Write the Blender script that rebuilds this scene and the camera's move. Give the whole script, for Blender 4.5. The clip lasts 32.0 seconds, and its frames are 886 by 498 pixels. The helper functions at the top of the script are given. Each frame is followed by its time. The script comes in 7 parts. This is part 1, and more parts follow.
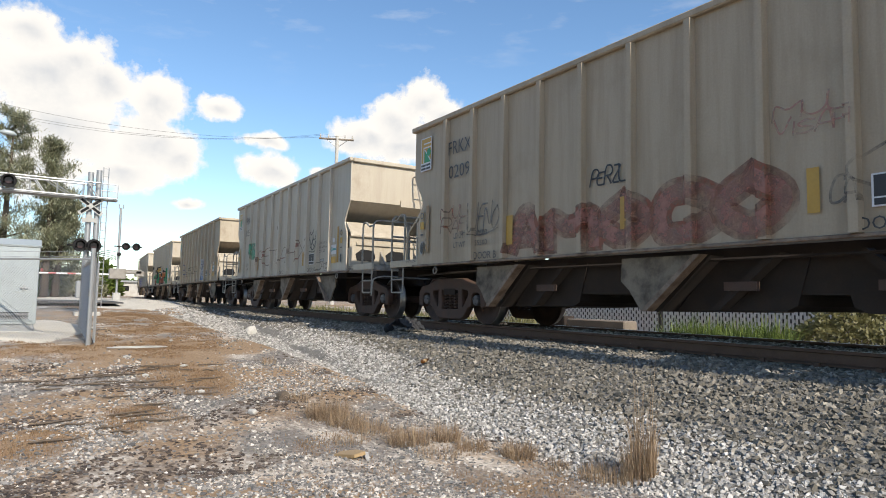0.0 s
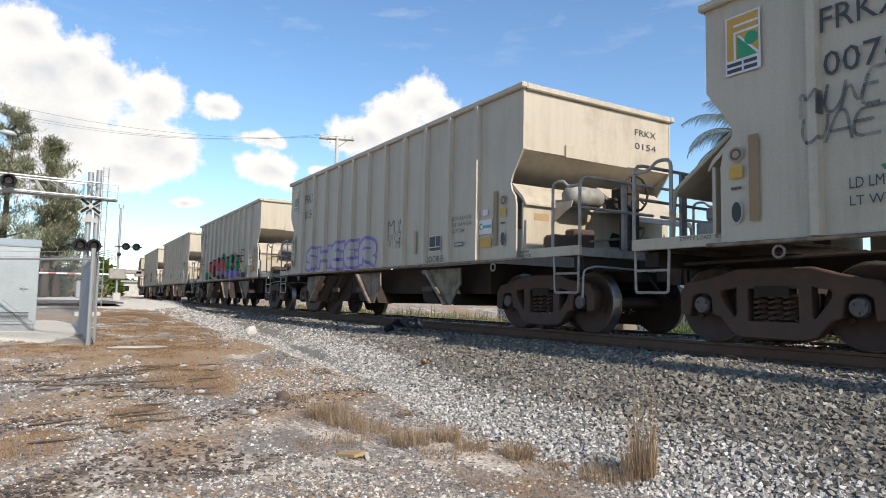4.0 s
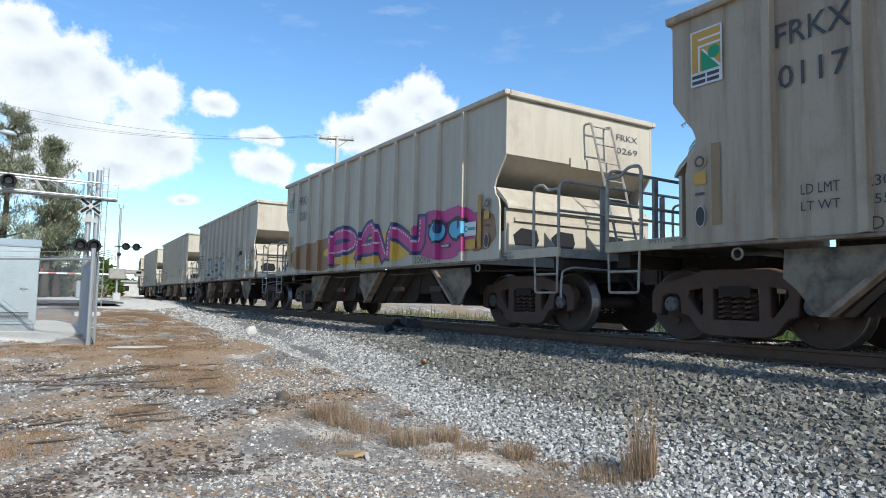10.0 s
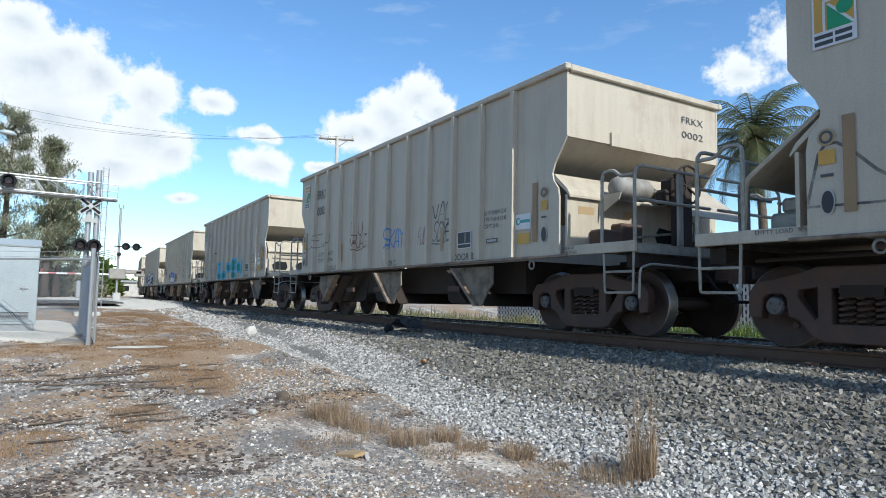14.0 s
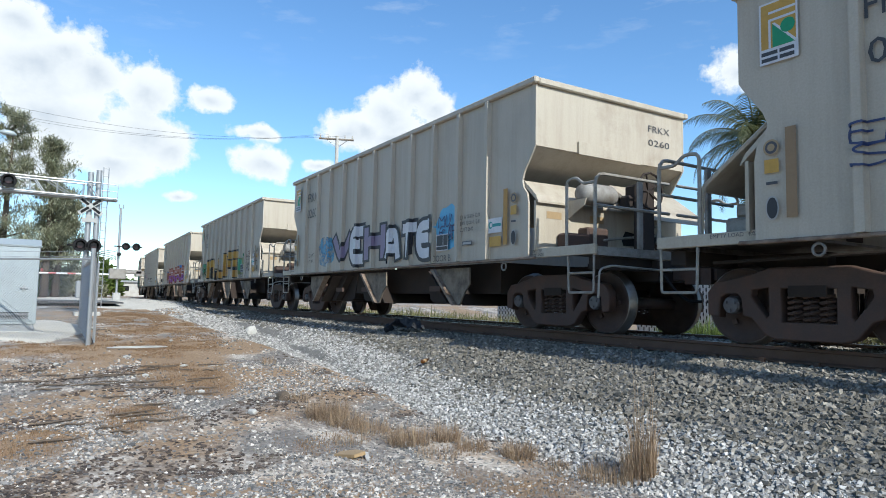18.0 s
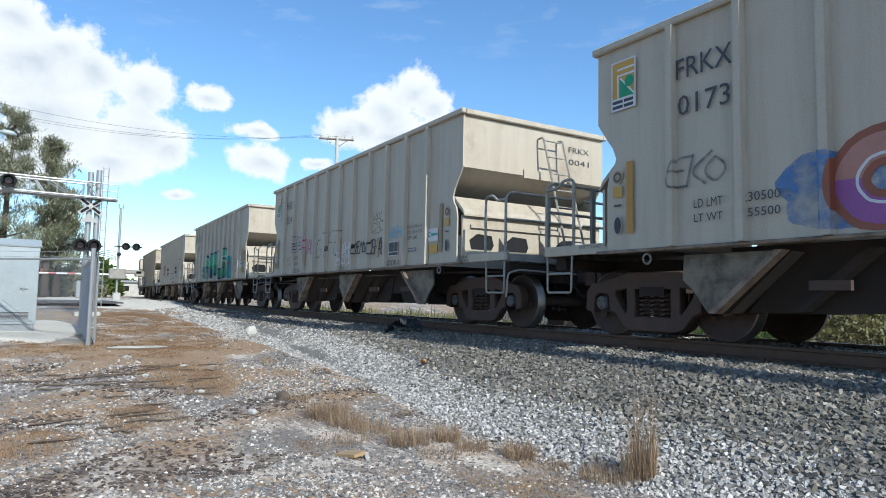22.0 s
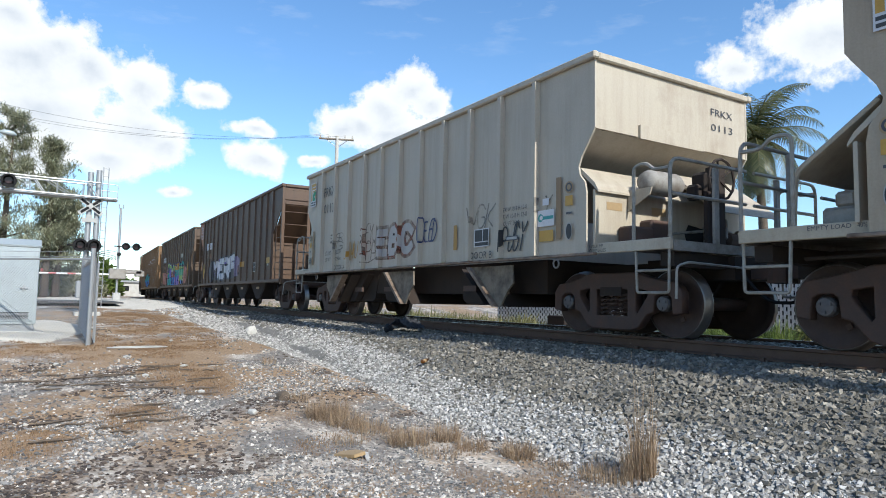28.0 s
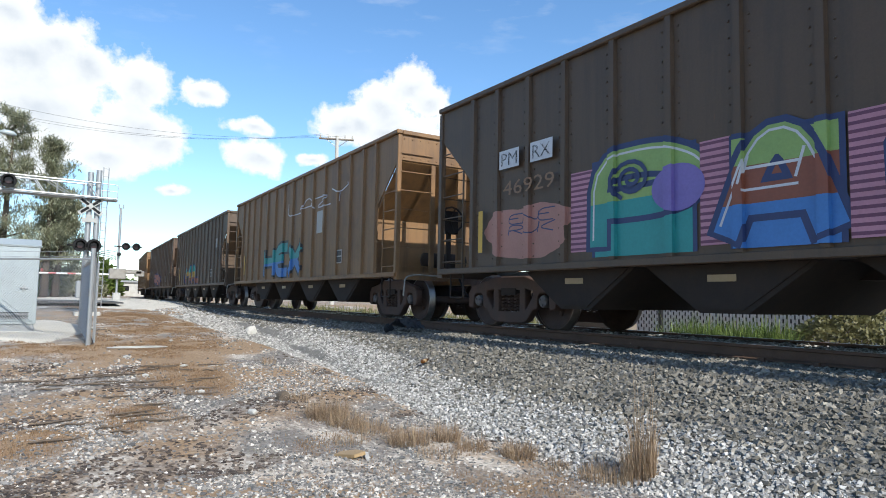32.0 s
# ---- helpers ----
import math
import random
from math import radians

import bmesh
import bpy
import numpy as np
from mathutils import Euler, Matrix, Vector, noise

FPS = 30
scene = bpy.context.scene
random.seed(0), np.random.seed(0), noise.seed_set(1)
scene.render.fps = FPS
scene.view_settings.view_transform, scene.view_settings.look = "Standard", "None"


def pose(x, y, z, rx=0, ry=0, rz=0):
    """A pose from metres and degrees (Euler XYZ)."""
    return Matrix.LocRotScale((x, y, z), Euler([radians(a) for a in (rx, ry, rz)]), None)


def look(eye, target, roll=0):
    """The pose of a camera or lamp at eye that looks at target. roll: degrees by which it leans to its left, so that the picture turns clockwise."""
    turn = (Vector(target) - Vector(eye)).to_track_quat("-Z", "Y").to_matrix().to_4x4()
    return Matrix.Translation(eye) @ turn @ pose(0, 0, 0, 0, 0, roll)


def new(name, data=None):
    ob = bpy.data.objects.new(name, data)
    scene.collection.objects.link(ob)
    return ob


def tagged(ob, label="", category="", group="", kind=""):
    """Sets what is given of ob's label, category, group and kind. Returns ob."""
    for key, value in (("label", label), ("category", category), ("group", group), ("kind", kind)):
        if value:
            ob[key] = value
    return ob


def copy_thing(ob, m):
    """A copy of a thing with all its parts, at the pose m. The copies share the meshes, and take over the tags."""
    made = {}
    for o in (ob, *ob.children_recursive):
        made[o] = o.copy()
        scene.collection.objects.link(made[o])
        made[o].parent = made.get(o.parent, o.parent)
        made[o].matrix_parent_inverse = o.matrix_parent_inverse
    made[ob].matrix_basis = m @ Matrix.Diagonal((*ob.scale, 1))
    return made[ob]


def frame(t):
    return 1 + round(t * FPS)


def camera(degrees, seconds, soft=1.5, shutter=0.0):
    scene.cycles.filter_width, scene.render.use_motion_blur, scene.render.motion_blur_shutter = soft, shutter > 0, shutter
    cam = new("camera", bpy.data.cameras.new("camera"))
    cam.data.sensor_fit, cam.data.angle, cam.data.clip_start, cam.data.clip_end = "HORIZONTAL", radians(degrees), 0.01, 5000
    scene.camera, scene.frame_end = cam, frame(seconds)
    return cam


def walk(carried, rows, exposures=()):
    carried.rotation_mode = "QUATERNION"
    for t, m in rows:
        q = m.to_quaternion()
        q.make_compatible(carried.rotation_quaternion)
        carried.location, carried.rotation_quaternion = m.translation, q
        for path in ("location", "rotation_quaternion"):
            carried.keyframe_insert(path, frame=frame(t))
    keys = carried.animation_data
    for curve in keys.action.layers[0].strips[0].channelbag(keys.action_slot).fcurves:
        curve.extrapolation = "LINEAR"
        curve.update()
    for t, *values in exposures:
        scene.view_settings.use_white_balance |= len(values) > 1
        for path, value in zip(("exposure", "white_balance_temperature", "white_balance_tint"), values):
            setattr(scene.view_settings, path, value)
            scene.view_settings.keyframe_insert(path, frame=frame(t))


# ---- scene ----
cam = camera(68.95, 32.0, soft=0.95, shutter=0.0)
EYE_Z = 0.45
YAW, PITCH = radians(-57.26), radians(4.53)
WAY = (math.sin(YAW) * math.cos(PITCH), math.cos(YAW) * math.cos(PITCH), math.sin(PITCH))
EYE = look((0, 0, EYE_Z), (WAY[0], WAY[1], EYE_Z + WAY[2]), 1.12)
walk(cam, [(0, EYE), (32.0, EYE)], exposures=[(0, 0.30, 7000, 10), (5, 0.32, 6750, 10), (10, 0.29, 6100, 5), (22, 0.28, 6050, 5), (25, 0.31, 6100, 6), (29, 0.36, 6250, 7), (32, 0.38, 6300, 7)])

# ---- light
world = bpy.data.worlds.new("world")
scene.world = world
world.use_nodes = True
SUN_AZ, SUN_EL = 1.8, 38.0     # degrees: azimuth from the track's running direction towards its far side
wn = world.node_tree.nodes
sky = wn.new("ShaderNodeTexSky")
sky.sky_type = "NISHITA"
sky.sun_disc = False
sky.sun_elevation = radians(SUN_EL)
sky.sun_rotation = radians(90 - SUN_AZ)
wn["Background"].inputs["Strength"].default_value = 0.165
CLOUD_GLOW = 0.84
sky.dust_density, sky.ozone_density, sky.air_density = 0.5, 3.0, 1.0
rich = wn.new("ShaderNodeHueSaturation")
rich.inputs["Saturation"].default_value = 1.12
world.node_tree.links.new(sky.outputs["Color"], rich.inputs["Color"])
world.node_tree.links.new(rich.outputs["Color"], wn["Background"].inputs["Color"])
sd = bpy.data.lights.new("sun", "SUN")
sd.energy, sd.angle, sd.color = 4.8, radians(0.5), (1.0, 0.95, 0.87)
sun = new("sun", sd)
sdir = Vector((math.cos(radians(SUN_AZ)) * math.cos(radians(SUN_EL)), math.sin(radians(SUN_AZ)) * math.cos(radians(SUN_EL)), math.sin(radians(SUN_EL))))
sun.matrix_world = look(sdir * 50, (0, 0, 0))

# ---- the track's line: straight past the camera, curving away in the distance
TRACK_Y = 8.01
TRACK_STEP = 0.5


def _track_table():
    n0, n1 = 700, 240
    def kappa(s):
        return 0.0016 if s > -22 else 0.00067 if s > -60 else 0.0054 if s > -110 else 0.0
    fwd, back = [(0.0, TRACK_Y, 0.0)], [(0.0, TRACK_Y, 0.0)]
    for i in range(n1):
        x, y, th = fwd[-1]
        th2 = th + kappa(i * TRACK_STEP) * TRACK_STEP * (1 if i < 60 else 0)
        fwd.append((x + math.cos(th2) * TRACK_STEP, y + math.sin(th2) * TRACK_STEP, th2))
    for i in range(n0):
        x, y, th = back[-1]
        back.append((x - math.cos(th) * TRACK_STEP, y - math.sin(th) * TRACK_STEP, th - kappa(-i * TRACK_STEP) * TRACK_STEP))
    return back[:0:-1] + fwd, n0


TRACK, TRACK_ZERO = _track_table()


def track(s):
    """Place and heading of the track's middle at s metres along it."""
    f = s / TRACK_STEP + TRACK_ZERO
    i = max(0, min(len(TRACK) - 2, int(math.floor(f))))
    a, b, k = TRACK[i], TRACK[i + 1], f - i
    return tuple(a[j] + (b[j] - a[j]) * k for j in range(3))


def beside(s, lat, z=0.0):
    x, y, th = track(s)
    return Vector((x - math.sin(th) * lat, y + math.cos(th) * lat, z))

def run(t):
    """Metres run by the train at t seconds."""
    u = t / 16 - 1
    return 61.254 + u * (170.021 + u * (-13.457 + u * (9.022 + u * (0.800 - 4.205 * u))))


# ---- materials

def nodes_of(name):
    m = bpy.data.materials.new(name)
    m.use_nodes = True
    n, l = m.node_tree.nodes, m.node_tree.links
    return m, n, l, n["Principled BSDF"]


def ramp(n, l, src, stops):
    r = n.new("ShaderNodeValToRGB")
    e = r.color_ramp.elements
    while len(e) < len(stops):
        e.new(0.5)
    for k, (p, c) in enumerate(stops):
        e[k].position = p
        e[k].color = (*c, 1) if len(c) == 3 else c
    l.new(src, r.inputs["Fac"])
    return r.outputs["Color"]


def noise_of(n, l, vec, scale, detail=6, rough=0.6):
    t = n.new("ShaderNodeTexNoise")
    t.inputs["Scale"].default_value, t.inputs["Detail"].default_value, t.inputs["Roughness"].default_value = scale, detail, rough
    if vec:
        l.new(vec, t.inputs["Vector"])
    return t.outputs["Fac"]


def mixed(n, l, fac, a, b, mode="MIX"):
    x = n.new("ShaderNodeMix")
    x.data_type, x.blend_type = "RGBA", mode
    for sock, v in ((x.inputs[0], fac), (x.inputs[6], a), (x.inputs[7], b)):
        if isinstance(v, (int, float)):
            sock.default_value = v
        elif isinstance(v, tuple):
            sock.default_value = (*v, 1)
        else:
            l.new(v, sock)
    return x.outputs[2]


def scaled(n, l, src, s):
    mp = n.new("ShaderNodeMapping")
    mp.inputs["Scale"].default_value = s
    l.new(src, mp.inputs["Vector"])
    return mp.outputs["Vector"]


def bump_on(n, l, b, h, strength, dist):
    bn = n.new("ShaderNodeBump")
    bn.inputs["Strength"].default_value, bn.inputs["Distance"].default_value = strength, dist
    l.new(h, bn.inputs["Height"])
    l.new(bn.outputs["Normal"], b.inputs["Normal"])


def plain(name, base, rough=0.6, metal=0.0, stain=(0.5, 0.5, 0.5), amount=0.35, scale=3.0, grain=0.12, bump=0.15, dist=0.004):
    """A surface with grain and larger stains."""
    m, n, l, b = nodes_of(name)
    tc = n.new("ShaderNodeTexCoord").outputs["Object"]
    big = noise_of(n, l, tc, scale)
    fine = noise_of(n, l, tc, scale * 14, 4)
    f = ramp(n, l, big, [(0.42, (0, 0, 0)), (0.7, (amount,) * 3)])
    c = mixed(n, l, f, base, tuple(base[k] * stain[k] for k in range(3)))
    g = ramp(n, l, fine, [(0.25, (1 - grain * 2,) * 3), (0.75, (1.0,) * 3)])
    c = mixed(n, l, 1.0, c, g, "MULTIPLY")
    l.new(c, b.inputs["Base Color"])
    b.inputs["Roughness"].default_value, b.inputs["Metallic"].default_value = rough, metal
    if bump:
        bump_on(n, l, b, fine, bump, dist)
    return m


def car_paint(name, base, dirt, rust, streak=0.45, patch=0.35, rough=0.55):
    """Weathered wagon paint: rain streaks, rust bloom, dust."""
    m, n, l, b = nodes_of(name)
    tc = n.new("ShaderNodeTexCoord").outputs["Object"]
    info = n.new("ShaderNodeObjectInfo").outputs["Location"]
    add = n.new("ShaderNodeVectorMath")
    add.operation = "ADD"
    l.new(tc, add.inputs[0])
    add.inputs[1].default_value = (3.1, 7.7, 1.3)
    v = add.outputs[0]
    s1 = noise_of(n, l, scaled(n, l, v, (6.0, 6.0, 0.45)), 1.0, 7, 0.65)
    s2 = noise_of(n, l, v, 0.9, 8, 0.65)
    s3 = noise_of(n, l, v, 45, 3)
    s4 = noise_of(n, l, scaled(n, l, v, (16.0, 16.0, 1.6)), 1.0, 6, 0.7)
    c = mixed(n, l, ramp(n, l, s1, [(0.45, (0, 0, 0)), (0.72, (streak,) * 3)]), base, dirt)
    c = mixed(n, l, ramp(n, l, s2, [(0.52, (0, 0, 0)), (0.75, (patch,) * 3)]), c, dirt)
    c = mixed(n, l, ramp(n, l, s4, [(0.66, (0, 0, 0)), (0.78, (0.75,) * 3)]), c, rust)
    c = mixed(n, l, 1.0, c, ramp(n, l, s3, [(0.3, (0.88,) * 3), (0.7, (1,) * 3)]), "MULTIPLY")
    l.new(c, b.inputs["Base Color"])
    b.inputs["Roughness"].default_value = rough
    bump_on(n, l, b, s2, 0.25, 0.03)
    return m


M = {}
M["grey"] = [car_paint("wagon_grey_clean", (0.455, 0.402, 0.322), (0.315, 0.262, 0.195), (0.16, 0.08, 0.045)),
             car_paint("wagon_grey_tan", (0.385, 0.310, 0.222), (0.235, 0.172, 0.110), (0.17, 0.085, 0.045), 0.55, 0.5),
             car_paint("wagon_grey_rusty", (0.360, 0.296, 0.218), (0.205, 0.130, 0.078), (0.15, 0.062, 0.028), 0.85, 0.75)]
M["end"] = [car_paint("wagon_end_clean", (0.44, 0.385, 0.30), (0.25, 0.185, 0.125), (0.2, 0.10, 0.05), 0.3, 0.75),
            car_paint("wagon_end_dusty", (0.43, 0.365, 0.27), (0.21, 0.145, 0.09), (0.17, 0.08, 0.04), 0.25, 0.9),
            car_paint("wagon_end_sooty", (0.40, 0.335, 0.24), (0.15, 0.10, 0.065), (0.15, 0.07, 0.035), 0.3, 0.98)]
M["wall"] = car_paint("dusty_platform_wall", (0.43, 0.375, 0.29), (0.22, 0.16, 0.105), (0.14, 0.07, 0.035), 0.35, 0.75)
M["brown"] = [car_paint("wagon_brown", (0.094, 0.053, 0.030), (0.056, 0.034, 0.022), (0.21, 0.085, 0.03), 0.6, 0.6),
              car_paint("wagon_dark_brown", (0.096, 0.060, 0.035), (0.056, 0.038, 0.026), (0.19, 0.08, 0.03), 0.65, 0.6),
              car_paint("wagon_rust_tan", (0.215, 0.115, 0.045), (0.09, 0.052, 0.03), (0.22, 0.10, 0.04), 0.7, 0.7)]
M["under"] = plain("underframe_grime", (0.026, 0.018, 0.014), 0.9, 0, (1.7, 1.5, 1.3), 0.6, 3.5)
M["cast"] = plain("cast_steel_grime", (0.070, 0.043, 0.033), 0.75, 0.0, (1.5, 1.2, 1.0), 0.7, 4)
M["chute"] = plain("chute_dusty_steel", (0.22, 0.182, 0.137), 0.8, 0, (0.16, 0.14, 0.13), 1.0, 3.2)
M["bar"] = plain("chute_scuffed_edge", (0.26, 0.195, 0.145), 0.6, 0.1, (0.32, 0.25, 0.2), 0.9, 6)
M["cap"] = plain("bearing_cap_steel", (0.13, 0.125, 0.13), 0.55, 0.3, (0.5, 0.42, 0.36), 0.7, 8)
M["tread"] = plain("worn_wheel_tread", (0.26, 0.24, 0.22), 0.38, 0.8, (0.6, 0.55, 0.5), 0.5, 9)
M["wheel"] = plain("wheel_plate_rust", (0.068, 0.040, 0.030), 0.75, 0.0, (0.55, 0.5, 0.5), 0.7, 6)
M["pipe"] = plain("handrail_grey", (0.33, 0.31, 0.27), 0.55, 0.1, (0.5, 0.42, 0.34), 0.7, 8)
M["deck"] = plain("platform_steel", (0.30, 0.285, 0.26), 0.75, 0.1, (0.5, 0.42, 0.35), 0.8, 5)
M["rail"] = plain("rail_rust", (0.13, 0.075, 0.05), 0.8, 0.1, (0.6, 0.55, 0.5), 0.6, 4)
M["head"] = plain("rail_head_polished", (0.42, 0.40, 0.38), 0.28, 0.95, (0.6, 0.55, 0.5), 0.4, 6)
M["tie"] = plain("concrete_tie", (0.30, 0.28, 0.25), 0.9, 0, (0.6, 0.58, 0.55), 0.6, 4)
M["galv"] = plain("galvanised_steel", (0.36, 0.37, 0.375), 0.45, 0.45, (0.75, 0.75, 0.75), 0.5, 4)
M["cabinet"] = plain("cabinet_aluminium", (0.34, 0.38, 0.39), 0.5, 0.15, (0.82, 0.82, 0.82), 0.6, 1.2, 0.05)
M["black"] = plain("black_enamel", (0.010, 0.010, 0.011), 0.95, 0, (1.3, 1.3, 1.3), 0.5, 5)
M["rubber"] = plain("dusty_black_rubber", (0.075, 0.075, 0.08), 0.7, 0, (0.4, 0.4, 0.4), 0.7, 6)
M["faded"] = plain("faded_white_sheet", (0.42, 0.42, 0.40), 0.6, 0, (0.7, 0.68, 0.65), 0.7, 5)
M["white"] = plain("white_enamel", (0.75, 0.75, 0.73), 0.5, 0, (0.8, 0.78, 0.74), 0.5, 4)
M["lens"] = plain("dark_red_lens", (0.03, 0.008, 0.008), 0.3)
M["red"] = plain("red_reflective", (0.42, 0.05, 0.04), 0.45)
M["concrete"] = plain("weathered_concrete", (0.50, 0.48, 0.44), 0.9, 0, (0.7, 0.68, 0.64), 0.6, 2)
M["wood"] = plain("weathered_pole_wood", (0.22, 0.18, 0.14), 0.85, 0, (0.6, 0.6, 0.6), 0.7, 2)
M["bark"] = plain("grey_brown_bark", (0.15, 0.115, 0.085), 0.9, 0, (0.55, 0.55, 0.55), 0.8, 5, 0.25, 0.6, 0.02)


def paint_of(name, c, rough=0.5):
    """Sprayed or stencilled paint; a name that ends in ~ is worn thin in places."""
    key = "paint_" + name.replace("~", "_worn")
    if key not in M:
        M[key] = m = plain(key, c, rough, 0, (0.78, 0.77, 0.76), 0.6, 2.2, 0.07, 0.05)
        if name.endswith("~"):
            n, l = m.node_tree.nodes, m.node_tree.links
            tc = n.new("ShaderNodeTexCoord").outputs["Object"]
            f = ramp(n, l, noise_of(n, l, tc, 2.6, 9, 0.7), [(0.36, (0.06,) * 3), (0.62, (0.8,) * 3)])
            tr, mx = n.new("ShaderNodeBsdfTransparent"), n.new("ShaderNodeMixShader")
            l.new(f, mx.inputs[0])
            l.new(tr.outputs[0], mx.inputs[1])
            l.new(n["Principled BSDF"].outputs[0], mx.inputs[2])
            l.new(mx.outputs[0], n["Material Output"].inputs["Surface"])
    return M[key]


INK = {"black": (0.022, 0.022, 0.026), "char": (0.06, 0.06, 0.07), "white": (0.62, 0.62, 0.64), "pale": (0.40, 0.385, 0.365), "orange": (0.40, 0.13, 0.035),
       "gold": (0.46, 0.27, 0.05), "brick": (0.25, 0.075, 0.04), "rose": (0.40, 0.19, 0.15), "red": (0.48, 0.07, 0.06), "green": (0.03, 0.22, 0.10),
       "teal": (0.035, 0.28, 0.27), "mint": (0.10, 0.36, 0.22), "blue": (0.06, 0.20, 0.50), "sky": (0.12, 0.40, 0.62), "violet": (0.20, 0.15, 0.42),
       "mauve": (0.24, 0.19, 0.28), "magenta": (0.45, 0.045, 0.20), "pink": (0.50, 0.23, 0.30), "purple": (0.26, 0.08, 0.27), "yellow": (0.60, 0.36, 0.04),
       "ochre": (0.42, 0.22, 0.035), "navy": (0.03, 0.045, 0.13), "olive": (0.20, 0.22, 0.09), "lime": (0.27, 0.40, 0.12), "stencil": (0.045, 0.045, 0.048),
       "tan": (0.36, 0.25, 0.13), "brown": (0.25, 0.135, 0.065), "rust": (0.30, 0.085, 0.03), "plum": (0.16, 0.05, 0.10), "umber": (0.27, 0.17, 0.085), "signgreen": (0.02, 0.27, 0.12), "signgold": (0.52, 0.30, 0.05)}


def ink(name):
    return paint_of(name, INK[name.rstrip("~")])


def foliage(name, a, b, rough=0.55):
    m, n, l, p = nodes_of(name)
    geo = n.new("ShaderNodeNewGeometry").outputs["Random Per Island"]
    l.new(ramp(n, l, geo, [(0.0, a), (1.0, b)]), p.inputs["Base Color"])
    p.inputs["Roughness"].default_value = rough
    tl = n.new("ShaderNodeBsdfTranslucent")
    l.new(p.inputs["Base Color"].links[0].from_socket, tl.inputs["Color"])
    mx = n.new("ShaderNodeMixShader")
    mx.inputs[0].default_value = 0.42
    l.new(p.outputs[0], mx.inputs[1])
    l.new(tl.outputs[0], mx.inputs[2])
    l.new(mx.outputs[0], n["Material Output"].inputs["Surface"])
    return m


M["needles"] = foliage("casuarina_needles", (0.20, 0.21, 0.13), (0.46, 0.46, 0.32))
M["frond"] = foliage("palm_frond_green", (0.055, 0.075, 0.03), (0.20, 0.20, 0.10), 0.35)
M["drygrass"] = foliage("dry_grass", (0.22, 0.145, 0.088), (0.48, 0.36, 0.24), 0.8)
M["turf"] = foliage("dead_turf", (0.15, 0.088, 0.047), (0.40, 0.26, 0.145), 0.85)
M["bush"] = foliage("roadside_green", (0.05, 0.085, 0.02), (0.19, 0.25, 0.06))
M["scrub"] = foliage("roadside_scrub", (0.10, 0.10, 0.04), (0.28, 0.26, 0.11))


def stones(name, stops):
    m, n, l, p = nodes_of(name)
    geo = n.new("ShaderNodeNewGeometry").outputs["Random Per Island"]
    tc = n.new("ShaderNodeTexCoord").outputs["Object"]
    c = ramp(n, l, geo, stops)
    f = noise_of(n, l, tc, 60, 4)
    c = mixed(n, l, 1.0, c, ramp(n, l, f, [(0.3, (0.7,) * 3), (0.7, (1,) * 3)]), "MULTIPLY")
    l.new(c, p.inputs["Base Color"])
    p.inputs["Roughness"].default_value = 0.9
    bump_on(n, l, p, f, 0.4, 0.004)
    return m


M["stone"] = stones("ballast_pale_stone", [(0.0, (0.17, 0.16, 0.145)), (0.35, (0.31, 0.295, 0.27)), (0.75, (0.44, 0.42, 0.39)), (1.0, (0.64, 0.61, 0.57))])
M["darkstone"] = stones("ballast_dark_stone", [(0.0, (0.09, 0.082, 0.066)), (0.4, (0.15, 0.135, 0.11)), (0.8, (0.215, 0.193, 0.16)), (1.0, (0.38, 0.345, 0.29))])
M["mulch"] = stones("dark_bark_litter", [(0.0, (0.035, 0.026, 0.022)), (0.6, (0.10, 0.074, 0.057)), (1.0, (0.21, 0.165, 0.13))])
M["chip"] = stones("ground_chips", [(0.0, (0.09, 0.086, 0.082)), (0.35, (0.19, 0.183, 0.176)), (0.66, (0.30, 0.28, 0.255)), (0.84, (0.50, 0.455, 0.40)), (1.0, (0.70, 0.64, 0.57))])


